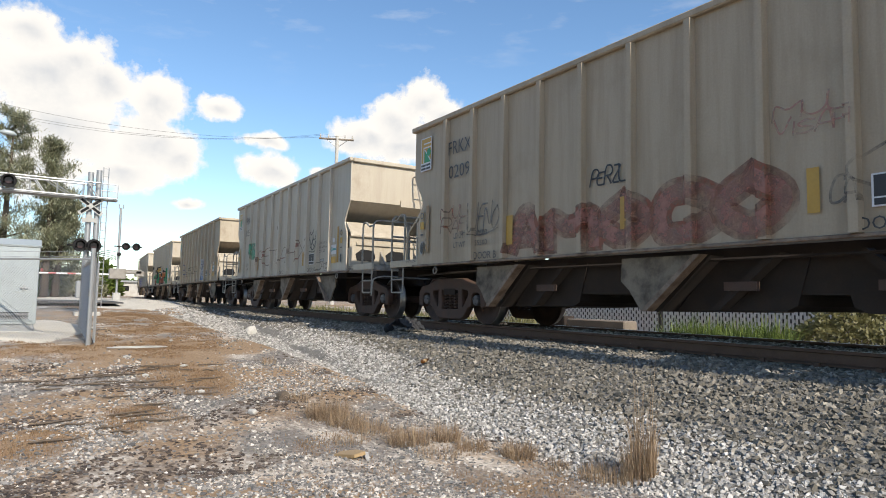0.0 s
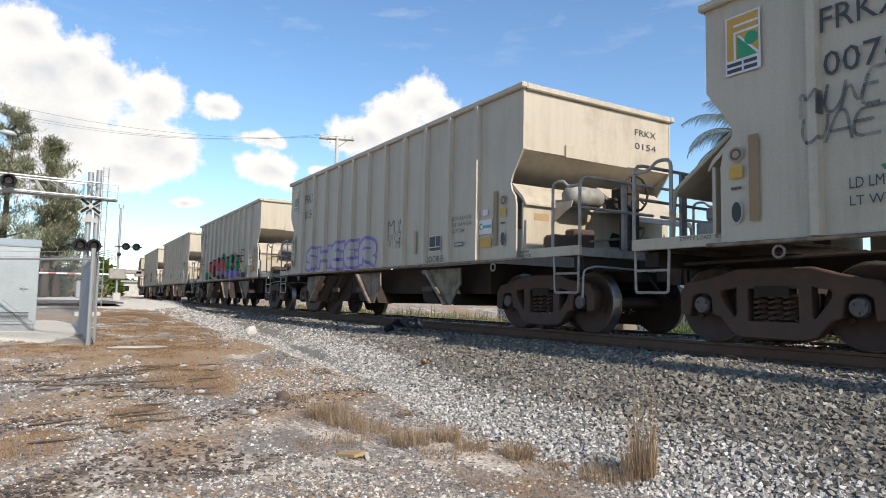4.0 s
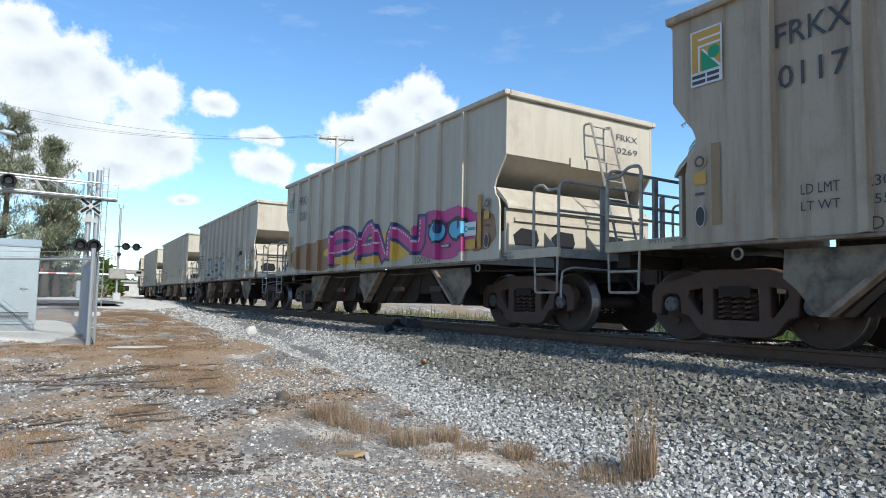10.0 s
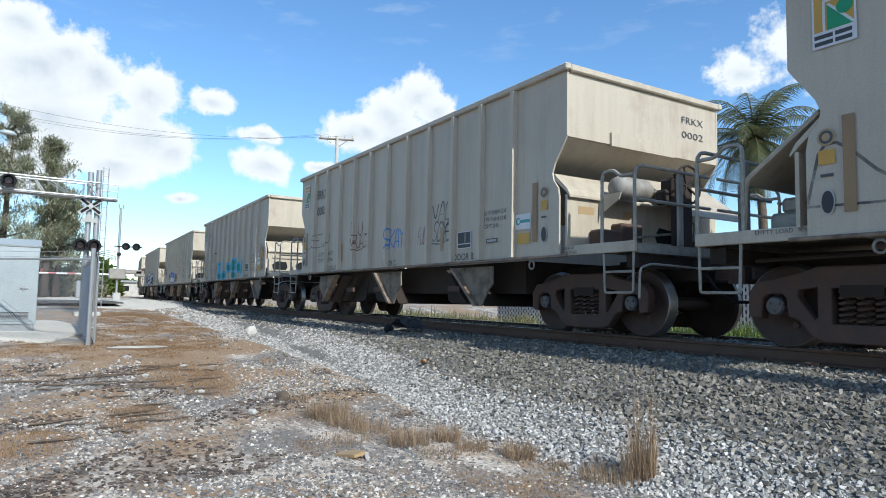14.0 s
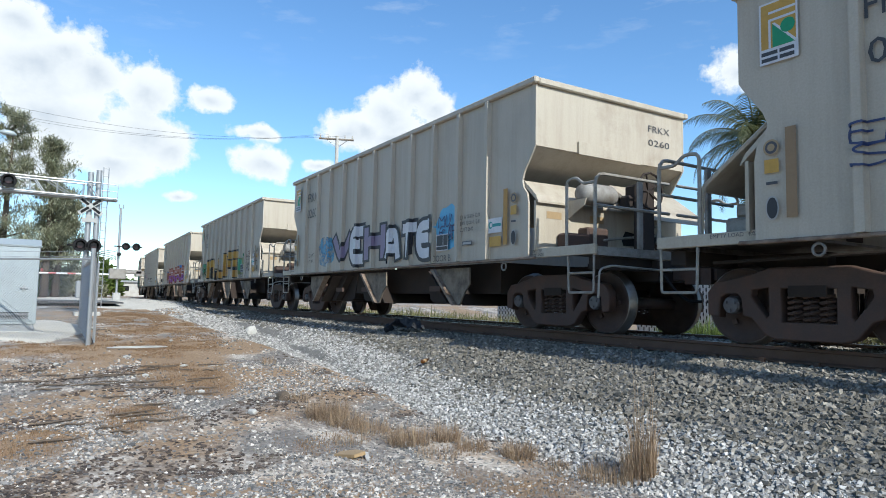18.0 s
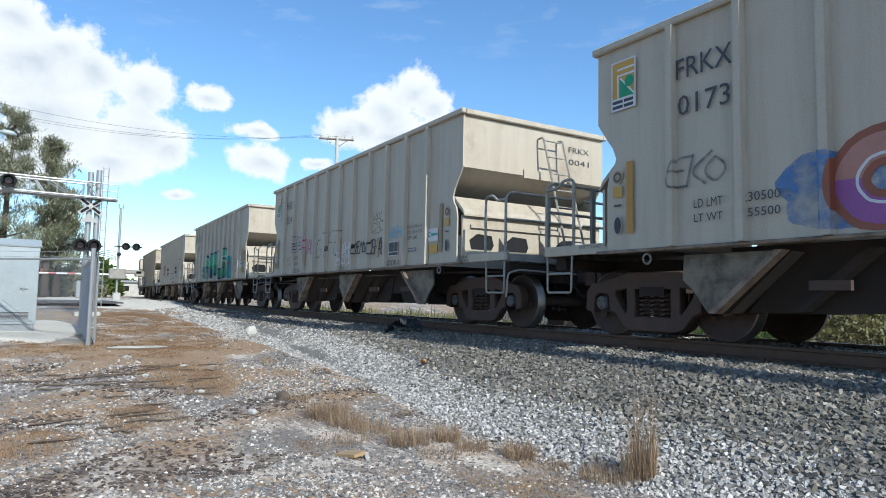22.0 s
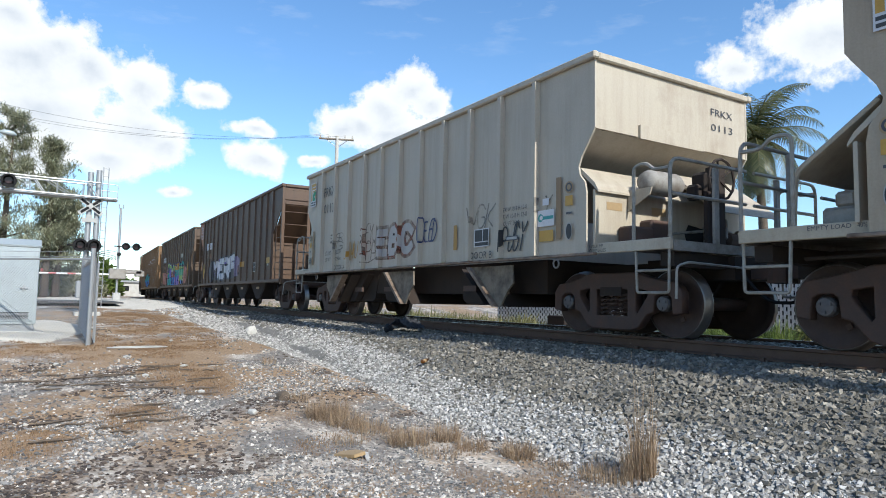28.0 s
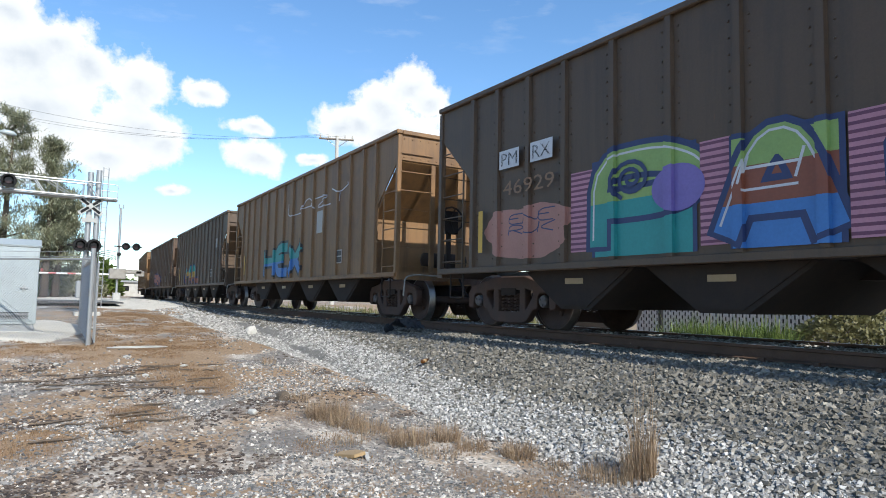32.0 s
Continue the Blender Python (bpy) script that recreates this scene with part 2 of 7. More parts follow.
def ground_material():
    m, n, l, p = nodes_of("dry_lot_ground")
    tc = n.new("ShaderNodeTexCoord").outputs["Object"]
    a = noise_of(n, l, tc, 0.33, 8, 0.62)
    b2 = noise_of(n, l, scaled(n, l, tc, (1.0, 1.9, 1.0)), 1.3, 8, 0.68)
    d = noise_of(n, l, tc, 26, 5, 0.7)
    e = noise_of(n, l, tc, 0.8, 6, 0.6)
    vo = n.new("ShaderNodeTexVoronoi")
    vo.inputs["Scale"].default_value = 22
    l.new(tc, vo.inputs["Vector"])
    dirt = ramp(n, l, d, [(0.3, (0.10, 0.08, 0.065)), (0.5, (0.21, 0.17, 0.135)), (0.7, (0.40, 0.355, 0.30))])
    pale = ramp(n, l, d, [(0.3, (0.20, 0.17, 0.14)), (0.52, (0.48, 0.42, 0.35)), (0.75, (0.80, 0.735, 0.65))])
    tar = ramp(n, l, d, [(0.3, (0.085, 0.076, 0.068)), (0.6, (0.20, 0.18, 0.16)), (0.85, (0.46, 0.425, 0.385))])
    turf = ramp(n, l, d, [(0.25, (0.125, 0.075, 0.042)), (0.55, (0.285, 0.185, 0.10)), (0.8, (0.44, 0.315, 0.19))])
    c = mixed(n, l, ramp(n, l, b2, [(0.47, (0, 0, 0)), (0.56, (1, 1, 1))]), dirt, pale)
    c = mixed(n, l, ramp(n, l, e, [(0.50, (0, 0, 0)), (0.60, (0.9, 0.9, 0.9))]), c, tar)
    c = mixed(n, l, ramp(n, l, a, [(0.46, (0, 0, 0)), (0.54, (0.92, 0.92, 0.92))]), c, turf)
    l.new(c, p.inputs["Base Color"])
    p.inputs["Roughness"].default_value = 0.95
    bump_on(n, l, p, d, 0.7, 0.02)
    return m


M["ground"] = ground_material()
M["bed"] = plain("ballast_bed", (0.27, 0.255, 0.232), 0.95, 0, (0.6, 0.6, 0.58), 0.8, 12, 0.34, 0.8, 0.03)
M["lime"] = plain("crushed_limerock", (0.68, 0.63, 0.54), 0.95, 0, (0.72, 0.70, 0.66), 0.7, 1.2, 0.2, 0.6, 0.02)
M["asphalt"] = plain("road_asphalt", (0.06, 0.06, 0.06), 0.9, 0, (1.5, 1.45, 1.4), 0.6, 2)

# ---- mesh tools

def finish(bm, name, material, smooth=False):
    bmesh.ops.recalc_face_normals(bm, faces=bm.faces)
    me = bpy.data.meshes.new(name)
    if smooth:
        for f in bm.faces:
            f.smooth = True
    bm.to_mesh(me)
    bm.free()
    me.materials.append(material)
    return me


def part(name, bm, material, parent, label="", smooth=False):
    """One mesh object under a thing or a part; bm may be a bmesh or a finished mesh."""
    me = bm if isinstance(bm, bpy.types.Mesh) else finish(bm, name, material, smooth)
    ob = new(name, me)
    ob.parent = parent
    if label:
        tagged(ob, label)
    return ob


def thing(name, bm, material, label, category, group="", kind="", smooth=False):
    me = bm if isinstance(bm, bpy.types.Mesh) else finish(bm, name, material, smooth)
    return tagged(new(name, me), label, category, group, kind)


def empty(name, label, category, group="", at=(0, 0, 0)):
    ob = new(name)
    ob.empty_display_size = 0.3
    ob.location = at
    return tagged(ob, label, category, group)


def box(bm, a, b, bevel=0.0):
    vs = [bm.verts.new((x, y, z)) for x in (a[0], b[0]) for y in (a[1], b[1]) for z in (a[2], b[2])]
    fs = [bm.faces.new([vs[i] for i in q]) for q in ((0, 1, 3, 2), (4, 6, 7, 5), (0, 4, 5, 1), (2, 3, 7, 6), (0, 2, 6, 4), (1, 5, 7, 3))]
    if bevel:
        es = list({e for f in fs for e in f.edges})
        bmesh.ops.bevel(bm, geom=es, offset=bevel, segments=1, affect="EDGES", profile=0.5)
    return bm


def boxes(*pairs, bevel=0.0):
    bm = bmesh.new()
    for a, b in pairs:
        box(bm, a, b, bevel)
    return bm


def prism(bm, poly, axis, lo, hi):
    """Extrudes a polygon. axis 'y': poly is (x, z); 'x': (y, z); 'z': (x, y)."""
    def p3(p, h):
        return (p[0], h, p[1]) if axis == "y" else (h, p[0], p[1]) if axis == "x" else (p[0], p[1], h)
    a = [bm.verts.new(p3(p, lo)) for p in poly]
    b = [bm.verts.new(p3(p, hi)) for p in poly]
    bm.faces.new(a)
    bm.faces.new(b[::-1])
    for i in range(len(poly)):
        j = (i + 1) % len(poly)
        bm.faces.new((a[i], b[i], b[j], a[j]))
    return bm


def tube(bm, path, r, n=6, caps=True):
    """A round bar along a path; r may be one radius or one a point."""
    pts = [Vector(p) for p in path]
    rs = r if isinstance(r, (list, tuple)) else [r] * len(pts)
    rings, u = [], None
    for i, p in enumerate(pts):
        d = (pts[min(i + 1, len(pts) - 1)] - pts[max(i - 1, 0)]).normalized()
        if u is None:
            u = d.orthogonal().normalized()
        u = (u - d * u.dot(d)).normalized()
        w = d.cross(u)
        rings.append([bm.verts.new(p + (u * math.cos(2 * math.pi * k / n) + w * math.sin(2 * math.pi * k / n)) * rs[i]) for k in range(n)])
    for a, b in zip(rings, rings[1:]):
        for k in range(n):
            bm.faces.new((a[k], a[(k + 1) % n], b[(k + 1) % n], b[k]))
    if caps:
        bm.faces.new(rings[0][::-1])
        bm.faces.new(rings[-1])
    return bm


def tubes(*paths, r=0.02, n=6):
    bm = bmesh.new()
    for p in paths:
        tube(bm, p, r, n)
    return bm


def bend(pts, rad=0.12, k=3):
    """Rounds the corners of a path."""
    pts = [Vector(p) for p in pts]
    out = [pts[0]]
    for a, b, c in zip(pts, pts[1:], pts[2:]):
        u, v = (a - b), (c - b)
        r = min(rad, u.length * 0.45, v.length * 0.45)
        p, q = b + u.normalized() * r, b + v.normalized() * r
        for i in range(k + 1):
            t = i / k
            out.append(p * (1 - t) ** 2 + b * 2 * t * (1 - t) + q * t * t)
    return out + [pts[-1]]


def lathe(bm, prof, axis_y=True, n=24, cx=0.0, cz=0.0):
    """Turns (radius, y) pairs about the y axis through (cx, cz)."""
    rings = []
    for r, y in prof:
        rings.append([bm.verts.new((cx + r * math.cos(2 * math.pi * k / n), y, cz + r * math.sin(2 * math.pi * k / n))) for k in range(n)])
    for a, b in zip(rings, rings[1:]):
        for k in range(n):
            bm.faces.new((a[k], a[(k + 1) % n], b[(k + 1) % n], b[k]))
    bm.faces.new(rings[0])
    bm.faces.new(rings[-1][::-1])
    return bm


# ---- lettering: made before the rest, from the built-in font
TEXTS = {}


def want(body, swell=0.0):
    TEXTS[(body, swell)] = None


def make_texts():
    obs = {}
    for (body, swell) in TEXTS:
        cu = bpy.data.curves.new("lettering", "FONT")
        cu.body, cu.offset, cu.resolution_u = body, swell, 3 if swell else 2
        obs[(body, swell)] = new("lettering", cu)
    dg = bpy.context.evaluated_depsgraph_get()
    dg.update()
    for k, ob in obs.items():
        me = bpy.data.meshes.new_from_object(ob.evaluated_get(dg))
        TEXTS[k] = ([tuple(v.co[:2]) for v in me.vertices], [tuple(p.vertices) for p in me.polygons])
        bpy.data.meshes.remove(me)
    for ob in obs.values():
        cu = ob.data
        bpy.data.objects.remove(ob)
        bpy.data.curves.remove(cu)


def pierced_plate(name, loops, y0, y1, bevel, material):
    """A cast plate in the xz plane with round edges; the first loop is its outline, the others are holes."""
    cu = bpy.data.curves.new(name, "CURVE")
    cu.dimensions, cu.fill_mode = "2D", "BOTH"
    cu.extrude, cu.bevel_depth, cu.bevel_resolution = (y1 - y0) / 2 - bevel, bevel, 2
    for loop in loops:
        sp = cu.splines.new("POLY")
        sp.points.add(len(loop) - 1)
        for p, (x, z) in zip(sp.points, loop):
            p.co = (x, z, 0, 1)
        sp.use_cyclic_u = True
    ob = new(name, cu)
    dg = bpy.context.evaluated_depsgraph_get()
    dg.update()
    bm = bmesh.new()
    me = bpy.data.meshes.new_from_object(ob.evaluated_get(dg))
    bm.from_mesh(me)
    bpy.data.meshes.remove(me)
    bpy.data.objects.remove(ob)
    bpy.data.curves.remove(cu)
    bmesh.ops.remove_doubles(bm, verts=bm.verts[:], dist=0.0005)
    for v in bm.verts:
        v.co = Vector((v.co.x, v.co.z + (y0 + y1) / 2, v.co.y))
    return finish(bm, name, material)


# ---- the train's wagons: what each one carries on its side
HALF, BODY = 1.70, 5.53        # half width, half length of a grey hopper's body
TOP, SILL = 3.86, 1.13
POSTS = [-4.34 + 0.868 * i for i in range(11)]
POST_W, POST_D, BPOST_D = 0.055, 0.085, 0.055
BHALF, BBODY, BTOP, BSILL = 1.62, 6.92, 4.04, 1.02
BPOSTS = [-5.87, -5.18, -4.40, -3.60, -2.68, -1.78, -0.88, 0.0, 0.88, 1.78, 2.68, 3.60, 4.40, 5.18, 5.87]

WAGONS = {
    0: dict(num="0209", right="ladder", tone=1, art=[
        ("piece", "AMOCO", -2.51, 2.09, 1.15, 1.86, "rose~", "brick~"),
        ("tag", "PERZL", -0.73, -0.09, 2.01, 2.23, "black"),
        ("tag", "MUL\nVISAH", 1.83, 2.61, 2.14, 2.49, "rose"),
        ("tag", "CA", 2.36, 2.66, 1.42, 1.66, "char"),
        ("tag", "O", 2.57, 3.17, 1.48, 2.02, "char"),
        ("tag", "MUL\nRAE", -4.38, -3.7, 1.65, 2.16, "brick"),
        ("tag", "UENO", -3.56, -2.78, 1.6, 2.12, "char"),
        ("strip", "gold", -2.54, -2.38, 1.34, 1.8),
        ("strip", "gold", -0.19, -0.09, 1.39, 1.81),
        ("strip", "gold", 2.17, 2.29, 1.35, 1.79)]),
    1: dict(num="0231", right="ladder", tone=0, art=[
        ("tag", "MUL\nVISAH", 2.71, 3.41, 1.74, 2.28, "black"),
        ("blob", "mint~", -3.54, -2.84, 1.75, 2.37),
        ("tag", "PETAHX", -2.59, 2.53, 1.47, 2.0, "rose"),
        ("tag", "CATZ", 3.45, 4.35, 1.19, 1.37, "char"),
        ("strip", "ochre", 2.16, 2.29, 1.34, 1.72),
        ("tag", "I", -0.13, -0.0, 2.56, 2.84, "brick")]),
    2: dict(num="0187", right="ladder", tone=1, art=[
        ("rect", "white~", 1.77, 2.48, 1.2, 2.19),
        ("tag", "HUE\nMUL", 1.8, 2.44, 1.71, 2.15, "navy"),
        ("tag", "GRATZ", 1.72, 2.49, 1.2, 1.39, "blue"),
        ("tag", "CREJ", 3.65, 4.17, 1.43, 1.63, "red"),
        ("tag", "SHE\nMO", -2.58, -1.89, 1.33, 1.77, "char"),
        ("tag", "RIX", -3.77, -2.81, 1.52, 2.12, "navy"),
        ("tag", "PREHU", -1.72, -0.13, 1.59, 1.88, "char"),
        ("tag", "CELN", -0.03, 0.74, 1.64, 1.92, "char")]),
    3: dict(num="0076", right="ladder", tone=0, art=[
        ("blob", "green", -3.72, 3.89, 1.25, 1.95),
        ("blob", "green", 3.12, 4.02, 1.15, 2.17),
        ("piece", "UTEAH", -2.97, 3.33, 1.19, 2.3, "brick/orange/gold", "black", "hi"),
        ("tag", "LOUGS", 3.63, 4.32, 2.11, 2.32, "sky"),
        ("tag", "RELLO", 4.47, 5.02, 1.76, 2.01, "black"),
        ("tag", "MUNE\nUAE", -4.48, -3.78, 2.01, 2.57, "char")]),
    4: dict(num="0154", right="brake", tone=0, art=[
        ("piece", "SHEER", -4.1, 0.5, 1.2, 1.8, "pale", "violet"),
        ("tag", "MUL\nVISAH", 1.0, 1.7, 1.5, 2.1, "char")]),
    5: dict(num="0202", right="brake", tone=0, art=[
        ("blob", "green", -4.08, -2.6, 1.16, 1.51),
        ("blob", "green", -2.75, -2.2, 1.5, 1.98),
        ("blob", "green", -0.6, 0.3, 1.6, 2.2),
        ("blob", "black", -2.5, 2.4, 1.16, 1.9),
        ("piece", "EWASY", -2.66, 2.3, 1.18, 2.02, "tan/red/red", "black"),
        ("disc", "violet", -1.55, -1.3, 1.5, 1.75),
        ("disc", "violet", -0.1, 0.1, 1.3, 1.6),
        ("disc", "gold", -1.95, -1.8, 1.35, 1.55),
        ("piece", "ES", 0.73, 2.87, 1.36, 2.0, "green", "black"),
        ("blob", "violet", 0.51, 2.87, 1.15, 1.45),
        ("blob", "char", 2.68, 3.87, 1.15, 1.34),
        ("piece", "X", 2.87, 3.31, 1.37, 1.81, "yellow", "black"),
        ("tag", "CE\nJE", 3.1, 3.52, 1.7, 2.22, "black"),
        ("tag", "PSGLL", 3.66, 4.22, 1.21, 1.56, "char"),
        ("tag", "REY\nLO", -4.64, -3.89, 1.6, 2.19, "char")]),
    6: dict(num="0099", right="brake", tone=0, art=[
        ("tag", "MUL\nVES", -4.42, -3.67, 1.75, 2.67, "navy"),
        ("tag", "INTERU", -2.35, 1.95, 1.21, 1.98, "pale"),
        ("tag", "PRISNES", 2.06, 3.5, 1.91, 1.99, "pale"),
        ("piece", "MW", 3.67, 4.41, 1.51, 2.35, "mint~", "pale~"),
        ("strip", "tan", 2.22, 2.34, 1.34, 1.78),
        ("tag", "I", 2.8, 2.87, 3.11, 3.54, "char"),
        ("tag", "J", 3.7, 3.79, 2.91, 3.18, "char")]),
    7: dict(num="0204", right="brake", tone=0, art=[
        ("blob", "brick~", -4.46, -3.65, 1.29, 2.18),
        ("tag", "REO\nNUT", -3.62, -2.76, 1.76, 2.25, "navy"),
        ("tag", "MIJRO\nTERO", -2.56, -1.07, 1.69, 2.12, "brick"),
        ("rect", "mint~", 0.15, 0.69, 1.6, 2.17),
        ("rect", "olive~", 1.72, 2.4, 1.41, 2.14),
        ("tag", "BFTEC\nMATTE", 2.72, 3.39, 1.43, 2.13, "black"),
        ("tag", "SHOVE\nHZO.", 3.58, 4.32, 1.98, 2.38, "blue"),
        ("tag", "PYEPT", 3.59, 4.25, 1.22, 1.51, "black"),
        ("tag", "MUL\nIIOTO", 4.44, 5.11, 1.52, 2.19, "lime")]),
    8: dict(num="0117", right="brake", tone=2, art=[
        ("tag", "SHOM\nREDS", -0.86, -0.13, 1.93, 2.28, "navy"),
        ("tag", "A", 0.25, 0.54, 2.12, 2.34, "black"),
        ("tag", "U", 1.21, 1.44, 1.99, 2.23, "black"),
        ("tag", "I", 2.07, 2.31, 2.06, 2.27, "black"),
        ("tag", "E", 2.9, 3.28, 1.97, 2.26, "black"),
        ("tag", "N", 3.72, 4.08, 2.02, 2.27, "black"),
        ("strip", "gold", 2.2, 2.3, 1.39, 1.83)]),
    9: dict(num="0269", right="ladder", tone=0, art=[
        ("blob", "brown", -5.0, -0.9, 1.16, 1.98),
        ("blob", "brown", 4.52, 5.27, 1.28, 1.97),
        ("blob", "yellow", -2.18, 3.14, 1.23, 1.92),
        ("blob", "magenta", 2.64, 4.74, 1.19, 2.15),
        ("piece", "PAN", -1.88, 3.05, 1.25, 2.14, "magenta", "navy", "dots"),
        ("eyes", "sky", 3.11, 4.53, 1.49, 1.94),
        ("tag", "AE", 4.79, 5.04, 1.87, 2.03, "navy")]),
    10: dict(num="0222", right="ladder", tone=0, art=[
        ("piece", "AUDIO", -2.88, 0.77, 1.21, 2.11, "pale", "char~"),
        ("tag", "MUL\nVISAH", 2.74, 3.49, 1.79, 2.36, "black"),
        ("tag", "XO", 1.08, 1.58, 1.5, 1.97, "char"),
        ("strip", "brown", 2.19, 2.29, 1.35, 1.77),
        ("tag", "RI\nSEO", -4.53, -3.46, 1.73, 2.31, "char")]),
    11: dict(num="0172", right="ladder", tone=0, art=[
        ("tag", "NEOA", -5.36, -1.91, 1.43, 2.12, "char"),
        ("blob", "blue~", -2.46, -1.88, 1.41, 1.68),
        ("tag", "IAES", -1.36, 1.71, 1.53, 1.77, "pale"),
        ("tag", "MJE\nEIK", 1.87, 2.47, 1.43, 1.93, "brick"),
        ("tag", "MUL\nVISAH", 2.7, 3.42, 1.67, 2.19, "black")]),
    12: dict(num="0002", right="brake", tone=0, art=[
        ("tag", "LUL\nVJAG", -1.82, -1.09, 1.62, 2.22, "brick"),
        ("tag", "SKAY", -0.14, 0.72, 1.51, 1.88, "blue"),
        ("tag", "PJUH", 1.29, 1.67, 1.51, 1.81, "pink"),
        ("tag", "VAL\nSGYE", 1.85, 2.49, 1.53, 2.29, "char"),
        ("tag", "LIEJ", -5.26, -3.36, 1.78, 2.13, "pale")]),
    13: dict(num="0112", right="ladder", tone=0, art=[
        ("tag", "SHOVE", -3.4, -2.6, 1.95, 2.3, "black"),
        ("tag", "MIJS", -4.85, -3.72, 1.22, 1.98, "char"),
        ("piece", "LUMEN", -1.9, 2.3, 1.18, 1.85, "teal", "sky"),
        ("strip", "tan", -4.92, -4.8, 1.35, 1.8)]),
    14: dict(num="0201", right="ladder", tone=0, art=[
        ("blob", "brick~", -2.73, 0.18, 1.24, 1.8),
        ("blob", "gold~", -0.51, 0.27, 1.22, 1.58),
        ("piece", "UMA", -2.34, -0.18, 1.21, 1.81, "white", "blue"),
        ("tag", "SHOLO", 0.05, 0.77, 1.64, 2.03, "red"),
        ("tag", "JREG", 0.96, 1.64, 1.64, 2.01, "brick"),
        ("tag", "MUL\nVISAH", 2.68, 3.44, 1.68, 2.28, "black"),
        ("strip", "tan", 2.13, 2.24, 1.33, 1.75),
        ("tag", "VEI", 2.08, 2.47, 1.79, 2.32, "pale"),
        ("tag", "ERO\nSIN", -4.43, -3.54, 1.72, 2.13, "navy")]),
    15: dict(num="0260", right="brake", tone=0, art=[
        ("blob", "sky~", -3.39, -2.27, 1.26, 2.03),
        ("blob", "sky", 2.69, 3.43, 1.36, 2.16),
        ("piece", "V", -2.44, -1.24, 1.26, 2.07, "mauve", "black"),
        ("piece", "E", -1.33, -0.45, 1.24, 2.11, "white", "black"),
        ("piece", "H", -0.48, 0.61, 1.27, 2.09, "mauve", "black"),
        ("piece", "ATE", 0.59, 2.69, 1.24, 1.96, "white", "black"),
        ("tag", "MUL\nESJAE", 2.81, 3.37, 1.55, 2.0, "navy")]),
    16: dict(num="0203", right="brake", tone=0, art=[
        ("blob", "olive~", -4.44, -1.74, 1.22, 1.87),
        ("blob", "olive", 2.09, 3.46, 1.27, 1.91),
        ("blob", "mint~", -5.03, -3.59, 1.34, 1.93),
        ("blob", "mint", 2.24, 2.85, 1.42, 1.84),
        ("piece", "MULIFE", -3.54, 2.49, 1.19, 2.18, "ochre/gold", "black"),
        ("tag", "25", 2.16, 2.45, 2.16, 2.38, "black"),
        ("tag", "JSAU", 3.56, 4.32, 1.92, 2.12, "brick"),
        ("tag", "PAULK", 3.61, 4.31, 1.37, 1.64, "char"),
        ("tag", "PE\nEIN", 4.54, 4.91, 1.64, 2.03, "black"),
        ("tag", "UNN", 2.85, 3.41, 1.9, 2.0, "green")]),
    17: dict(num="0173", right="brake", tone=0, art=[
        ("blob", "blue~", -3.09, -1.8, 1.18, 1.95),
        ("blob", "blue", 1.13, 3.28, 1.69, 2.17),
        ("blob", "blue~", 3.28, 4.0, 1.15, 2.08),
        ("piece", "GSCRS", -2.55, 3.86, 1.19, 2.06, "purple/rose", "brick", "hi"),
        ("tag", "XEST.", 3.86, 4.29, 2.02, 2.2, "navy"),
        ("tag", "25", 4.0, 4.26, 1.39, 1.67, "navy"),
        ("tag", "EKO", -4.39, -3.65, 1.8, 2.12, "char")]),
    18: dict(num="0041", right="ladder", tone=0, art=[
        ("tag", "EZO\nSOME", -3.63, -2.9, 1.81, 2.2, "navy"),
        ("tag", "RAE", -2.6, -1.89, 1.65, 2.1, "magenta"),
        ("tag", "GTFE", -1.68, -0.03, 1.51, 2.1, "char"),
        ("tag", "JAHB\nKEMS", -0.0, 0.75, 1.29, 1.79, "white"),
        ("tag", "DEEMOS", 0.88, 1.59, 1.49, 1.77, "black"),
        ("tag", "OSHAE", 1.71, 2.5, 1.42, 1.74, "black"),
        ("tag", "VAL\nCAJ", 1.86, 2.49, 1.94, 2.33, "olive"),
        ("tag", "REHO", 2.8, 3.37, 1.73, 1.95, "sky"),
        ("strip", "tan", -0.0, 0.11, 1.33, 1.94)]),
    19: dict(num="0242", right="ladder", tone=0, art=[
        ("blob", "teal", 2.06, 3.43, 1.16, 2.08),
        ("blob", "teal~", -2.74, -1.19, 1.17, 1.92),
        ("piece", "MULS", -2.13, 2.34, 1.22, 2.44, "green/mint", "navy", "hi"),
        ("dots", "magenta", 2.39, 3.27, 1.3, 1.99),
        ("strip", "gold", 2.11, 2.23, 1.51, 1.94)]),
    20: dict(num="0014", right="ladder", tone=0, art=[
        ("tag", "HANE", 1.87, 2.52, 2.2, 2.51, "black"),
        ("tag", "SIEOF", 1.84, 2.49, 1.74, 2.09, "black"),
        ("tag", "DEO\nRAGZ", 2.63, 3.34, 1.63, 2.21, "black"),
        ("tag", "RAGUE", 3.55, 4.26, 1.95, 2.45, "black"),
        ("tag", "HOS", 4.44, 4.98, 1.89, 2.3, "black"),
        ("tag", "MUX\nEIJ", -0.83, -0.17, 1.65, 2.13, "black"),
        ("tag", "GEAS", 0.09, 1.81, 1.41, 1.81, "pale"),
        ("blob", "pink~", -2.62, -1.9, 1.53, 2.43),
        ("tag", "LIQUOT", 1.02, 2.24, 1.16, 1.24, "black"),
        ("strip", "tan", 2.14, 2.26, 1.39, 1.76)]),
    21: dict(num="0189", right="ladder", tone=1, art=[
        ("piece", "CSGEB", -4.75, -0.77, 1.19, 1.78, "pale", "tan~", "fat"),
